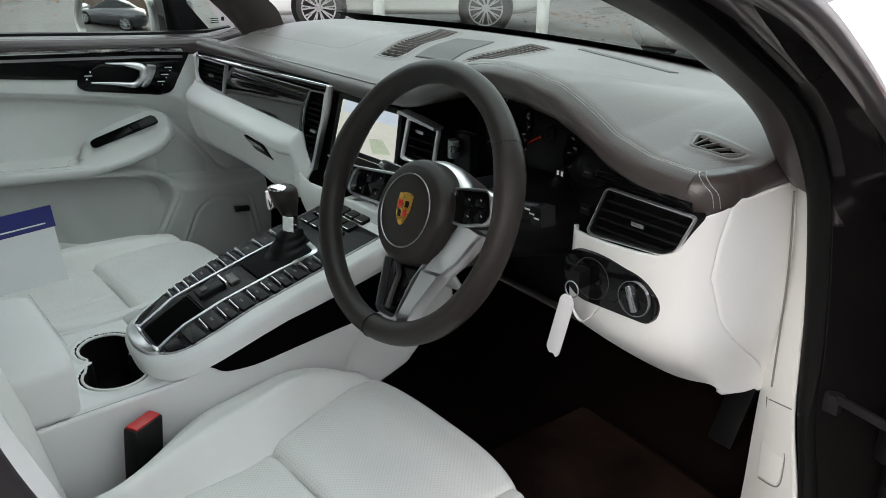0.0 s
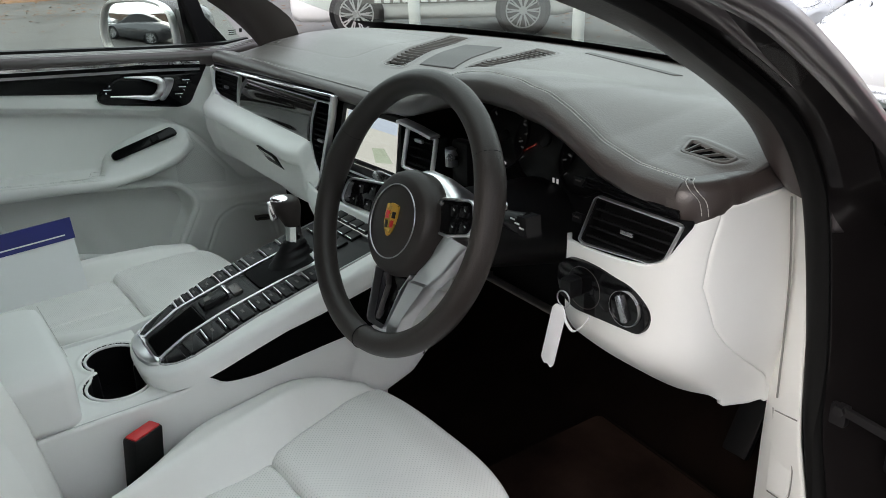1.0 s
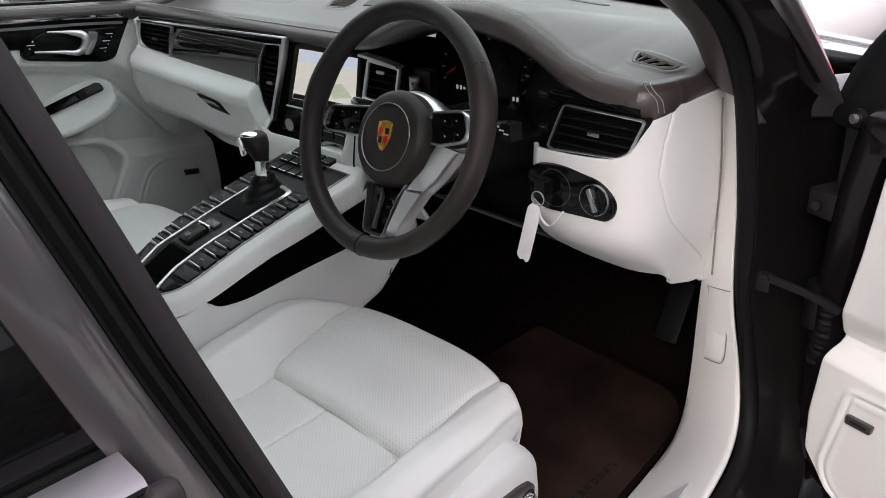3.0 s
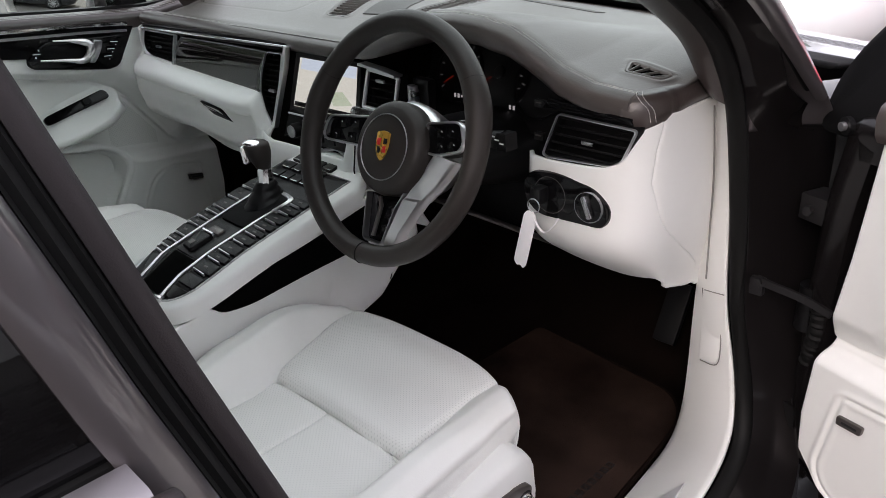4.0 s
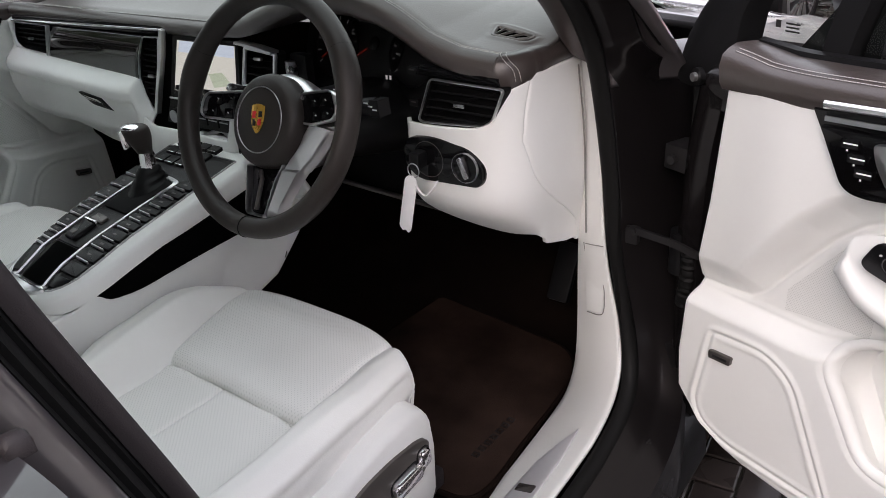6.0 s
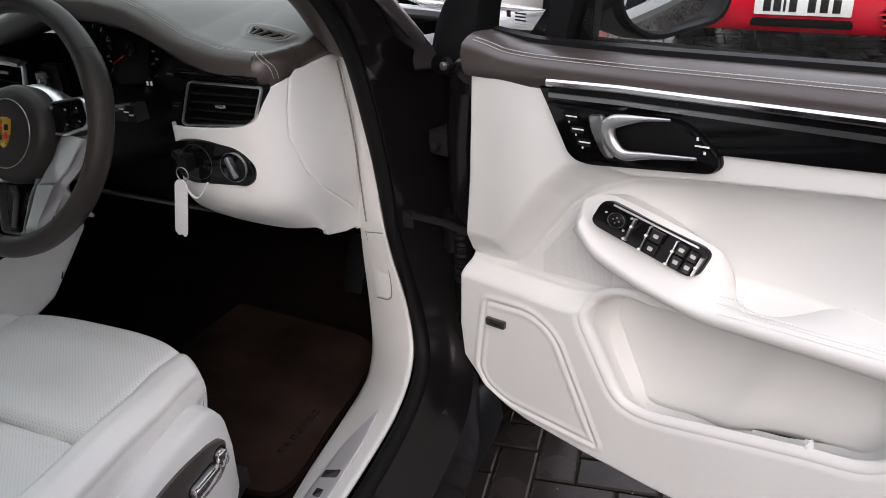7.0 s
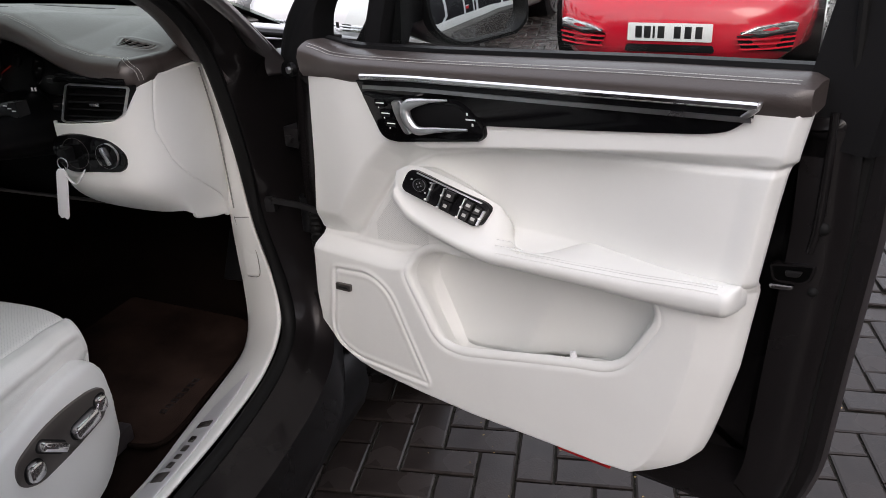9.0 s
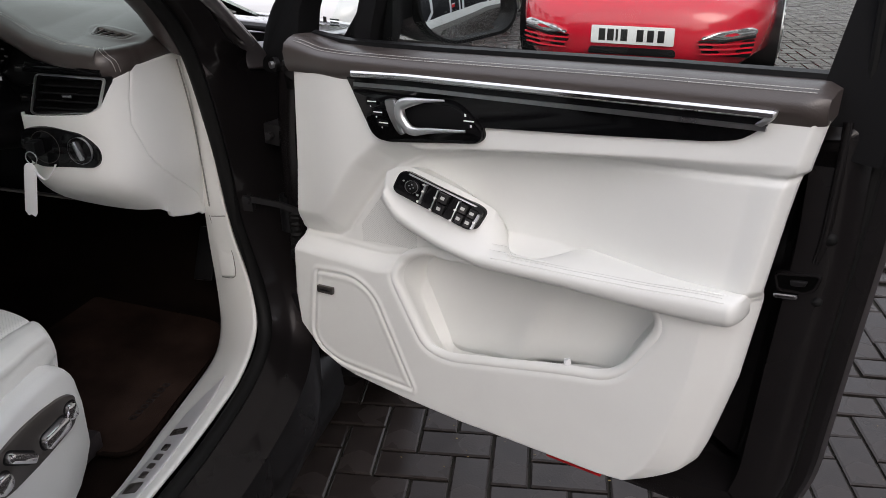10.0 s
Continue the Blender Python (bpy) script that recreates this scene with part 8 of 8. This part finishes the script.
car("white_sports_car", "white sports car with oval headlamps", (-0.95, 6.75, float(rise(-0.95, 6.75))), 172, WHITE_PAINT)
car("silver_sports_car", "silver sports car beside the posts", (-3.9, 8.6, 0), 185, SILVER_PAINT)
car("dark_saloon", "dark blue coupe parked behind", (-3.2, -5.2, 0), 96, DARK_PAINT)
car("silver_hatchback", "silver car at the edge of the yard", (-9.0, -8.6, 0), 95, SILVER_PAINT)
car("dark_car", "black car in the next bay", (1.2, 12.2, float(rise(1.2, 12.2))), 176, DARK_PAINT)
POST = mat("grey_post_paint", (0.55, 0.56, 0.56), 0.45, vary=0.05)
post = thing("bollard", "pale grey steel bollard", "bollard", (-5.6, 3.95, 0), group="yard posts")
sweep("post", [(0, 0, 0), (0, 0, 1.4), (0, 0, 1.42)], circle(0.06, 16), POST, post, "", up=(1, 0, 0), scale=[1, 1, 0.8])
copy_thing(post, pose(-4.4, 5.05, 0))

# brick verge with leaves, hedge bank and far trees
LEAF = mat("fallen_leaves", (0.18, 0.09, 0.04), 0.8, grain=0.6, size=40, vary=0.5, stain=5)
HEDGE = mat("hedge_green", (0.045, 0.06, 0.025), 0.8, vary=0.5, stain=3)
bm = bmesh.new()
rng = random.Random(7)
for k in range(3200):
    q = rng.random()
    if q < 0.7:
        x, y = -17 + rng.gauss(0, 1.6), -4 + rng.random() * 26
    elif q < 0.85:
        x, y = -6.5 + rng.gauss(0, 1.8), 9.2 + rng.gauss(0, 0.5)
    else:
        x, y = rng.uniform(-14, 5), rng.uniform(4, 12)
    s_ = rng.uniform(0.03, 0.07)
    a = rng.uniform(0, 6.28)
    vs = [bm.verts.new((x + s_ * c_ * math.cos(a) - s_ * d_ * 0.6 * math.sin(a), y + s_ * c_ * math.sin(a) + s_ * d_ * 0.6 * math.cos(a), 0.004 + rng.random() * 0.02 - 0.01)) for c_, d_ in ((1, 0), (0, 1), (-1, 0), (0, -1))]
    bm.faces.new(vs)
lv = part("leaf_litter", bm, LEAF, None, "brown fallen leaves scattered along the yard's edge", smooth=0)
tagged(lv, category="leaves", kind="stuff")
patch("bank", lambda U, V: (-19.5 - 3 * V, -14 + 50 * U, -0.02 + 1.1 * V ** 1.4 + 0.12 * np.sin(U * 60) * V), 60, 8, LEAF, None, "leaf-covered earth bank", 0.0)
tagged(bpy.data.objects["bank"], category="bank", kind="structure")


def shrub_mesh(n, seed, w, h):
    r = random.Random(seed)
    bm = bmesh.new()
    for k in range(n):
        a, b, c = r.gauss(0, 0.42), r.gauss(0, 0.42), r.random()
        x, y, z = a * w, b * w, h * (0.25 + 0.75 * c) + 0.2 * r.gauss(0, 1)
        s_ = r.uniform(0.10, 0.24)
        d = Vector((r.gauss(0, 1), r.gauss(0, 1), r.gauss(0, 1))).normalized()
        e = d.orthogonal().normalized()
        f = d.cross(e)
        bm.faces.new([bm.verts.new(Vector((x, y, z)) + e * s_ * p + f * s_ * 0.6 * q) for p, q in ((1, 0), (0.2, 1), (-1, 0), (0.2, -1))])
    return bm


BARK = mat("tree_bark", (0.09, 0.07, 0.05), 0.9, grain=0.8, size=30, vary=0.3)
tr = thing("tree", "broad leafy tree on the bank behind the yard", "tree", (-24, 4, 0.8), group="trees on the bank")
sweep("trunk", [(0, 0, -0.6), (0.1, 0, 1.6), (0.0, 0.1, 3.4), (0.2, 0.2, 5.5)], circle(0.28, 12), BARK, tr, "", up=(1, 0, 0), scale=[1.2, 0.9, 0.6, 0.2])
for k in range(5):
    a = k * 1.3
    sweep("limb", [(0.05, 0.05, 2.2 + 0.4 * k), (0.9 * math.cos(a), 0.9 * math.sin(a), 3.2 + 0.4 * k), (1.9 * math.cos(a), 1.9 * math.sin(a), 4.0 + 0.4 * k)], circle(0.09, 8), BARK, tr, "", scale=[1, 0.7, 0.3])
part("crown", shrub_mesh(2600, 3, 2.6, 7.0), HEDGE, tr, "", smooth=0)
for k, (x, y) in enumerate(((-25, 12), (-23.5, 20), (-26, -5), (-21, -11), (-16, -13.5), (-25.5, -16), (-20, 28), (-12, 34), (-3, 36), (6, 35))):
    copy_thing(tr, pose(x, y, 0.8, 0, 0, 50 * k))

# showroom behind the camera, with white frames and a red notice, seen in mirrors and paint
PANE = mat("shaded_showroom_pane", (0.02, 0.02, 0.022), 0.25, vary=0.2, stain=0.8, spec=0.2)
room = thing("showroom", "white rendered showroom with large white-framed windows", "building", (6.6, 2.5, 0), 0)
box("wall", (0.25, 26, 0.5), (0.0, 0, 0.25), WALL_WHITE, room, "white rendered plinth", 0.01)
box("wall", (0.25, 26, 1.2), (0.0, 0, 3.4), WALL_WHITE, room, "white rendered fascia", 0.01)
for k in range(14):
    box("window_frame", (0.12, 0.14, 2.4), (-0.02, -13 + 2 * k, 1.65), WHITE_PAINT, room, "white window post", 0.01)
for k in range(13):
    box("pane", (0.02, 1.86, 2.3), (0.02, -12 + 2 * k, 1.65), PANE, room, "dark window pane", 0.0)
for y_, w_ in ((-1.84, 0.10), (-1.24, 0.08)):
    box("door_frame", (0.06, w_, 2.3), (-0.10, y_, 1.55), WHITE_PAINT, room, "white door post", 0.01)
box("notice", (0.012, 0.20, 0.20), (-0.15, -1.67, 0.92), RED_PLASTIC, room, "red notice with white heading", 0.003)
box("notice_head", (0.014, 0.20, 0.07), (-0.152, -1.67, 1.055), PAPER, room, "", 0.002)
# wall added behind the camera to darken what glossy parts reflect
WALL_BROWN = mat("added_wall_brown", (0.11, 0.075, 0.055), 0.85, grain=0.6, size=60, vary=0.3, stain=1.5)
box("reflection_wall", (26, 0.3, 1.3), (-6.5, -9.5, 0.65), WALL_BROWN, None, "plain brown wall added behind the view to darken reflections", 0.01)
tagged(bpy.data.objects["reflection_wall"], category="wall", kind="structure")
box("far_building", (14, 0.3, 5), (4, 17.5, 2.5), WALL_WHITE, None, "white rendered building at the end of the yard", 0.02)
tagged(bpy.data.objects["far_building"], category="building", kind="structure")

# block paving by the car, laid in herringbone; the pieces nearest are separate
pav = thing("block_paving", "weathered grey block paving laid in herringbone", "paving", (0, 0, 0), kind="structure")
patch("paving_bed", lambda U, V: (-1.6 + 7.0 * U, -3.4 + 15.0 * V, -0.010 + rise(-1.6 + 7.0 * U, -3.4 + 15.0 * V)), 40, 80, JOINT, pav, "mossy sand bed", 0.0)
P_, LB, WB = 0.1025, 0.1985, 0.0965


def block_verts(w, l, h=0.009, b=0.005):
    lo_ = [(-w / 2, -l / 2), (w / 2, -l / 2), (w / 2, l / 2), (-w / 2, l / 2)]
    hi_ = [(x * (1 - 2 * b / w), y * (1 - 2 * b / l)) for x, y in lo_]
    v = [(x, y, -h) for x, y in lo_] + [(x, y, -b * 0.7) for x, y in lo_] + [(x, y, 0) for x, y in hi_]
    f = [(8, 9, 10, 11)]
    for r_ in (0, 4):
        for i in range(4):
            j = (i + 1) % 4
            f.append((r_ + i, r_ + j, r_ + 4 + j, r_ + 4 + i))
    return v, f


bv, bf = block_verts(WB, LB)
me_b = bpy.data.meshes.new("paving_block")
me_b.from_pydata(bv, [], bf)
me_b.materials.append(BLOCK)
near, far_v, far_f = 0, [], []
rng = random.Random(4)
PR = radians(7.5)
cr_, sr_ = math.cos(PR), math.sin(PR)
for i in range(-90, 130):
    for j in range(-90, 130):
        m4 = (i - j) % 4
        if m4 == 0:
            x, y, a = i + 0.5 + 0.5, j + 0.5, 90
        elif m4 == 3:
            x, y, a = i + 0.5, j + 0.5 + 0.5, 0
        else:
            continue
        if m4 == 3:
            x, y = i + 0.5, j + 1.0
        X_, Y_ = x * P_, y * P_
        wx_, wy_ = 1.024 + X_ * cr_ - Y_ * sr_, 0.561 + X_ * sr_ + Y_ * cr_
        if not (-1.55 < wx_ < 5.3 and -3.3 < wy_ < 11.5):
            continue
        if -0.7 < wx_ < 0.45 and -2.2 < wy_ < 1.6:
            continue
        m_ = pose(wx_, wy_, float(rise(wx_, wy_)) + rng.uniform(-0.0015, 0.0015), math.degrees(float(rise(wx_, wy_ + 0.05) - rise(wx_, wy_ - 0.05)) * 10) + rng.uniform(-0.6, 0.6), rng.uniform(-0.6, 0.6), a + 7.5 + rng.uniform(-0.5, 0.5))
        close = (0.78 < wx_ < 2.7 and -0.2 < wy_ < 1.9)
        if close and near < 300:
            near += 1
            b_ = new("paving_block", me_b)
            b_.parent = pav
            b_.matrix_local = m_
        else:
            n0 = len(far_v)
            far_v += [m_ @ Vector(v) for v in bv]
            far_f += [tuple(q + n0 for q in f) for f in bf]
rest = from_mesh("paving_rest", far_v, far_f, BLOCK, pav, "grey paving blocks further off", 0)
tagged(rest, kind="stuff")

# crumbs of leaf and moss in the joints
FLECK = mat("straw_flecks", (0.28, 0.21, 0.08), 0.9, vary=0.4, stain=50)
rng = random.Random(12)
bm = bmesh.new()
for k in range(420):
    x, y = 0.98 + abs(rng.gauss(0, 0.75)), rng.uniform(-0.6, 2.6)
    s_, a = rng.uniform(0.0015, 0.005), rng.uniform(0, 6.28)
    bm.faces.new([bm.verts.new((x + s_ * (c_ * math.cos(a) - d_ * 0.5 * math.sin(a)), y + s_ * (c_ * math.sin(a) + d_ * 0.5 * math.cos(a)), 0.0025 + float(rise(x, y)) + h_ * s_)) for c_, d_, h_ in ((1, 0, 0.1), (0, 1, 0.4), (-1, 0, 0.1), (0, -1, 0.0))])
fk = part("leaf_crumbs", bm, FLECK, None, "straw-coloured crumbs of leaf on the paving", smooth=0)
tagged(fk, category="leaves", kind="stuff")
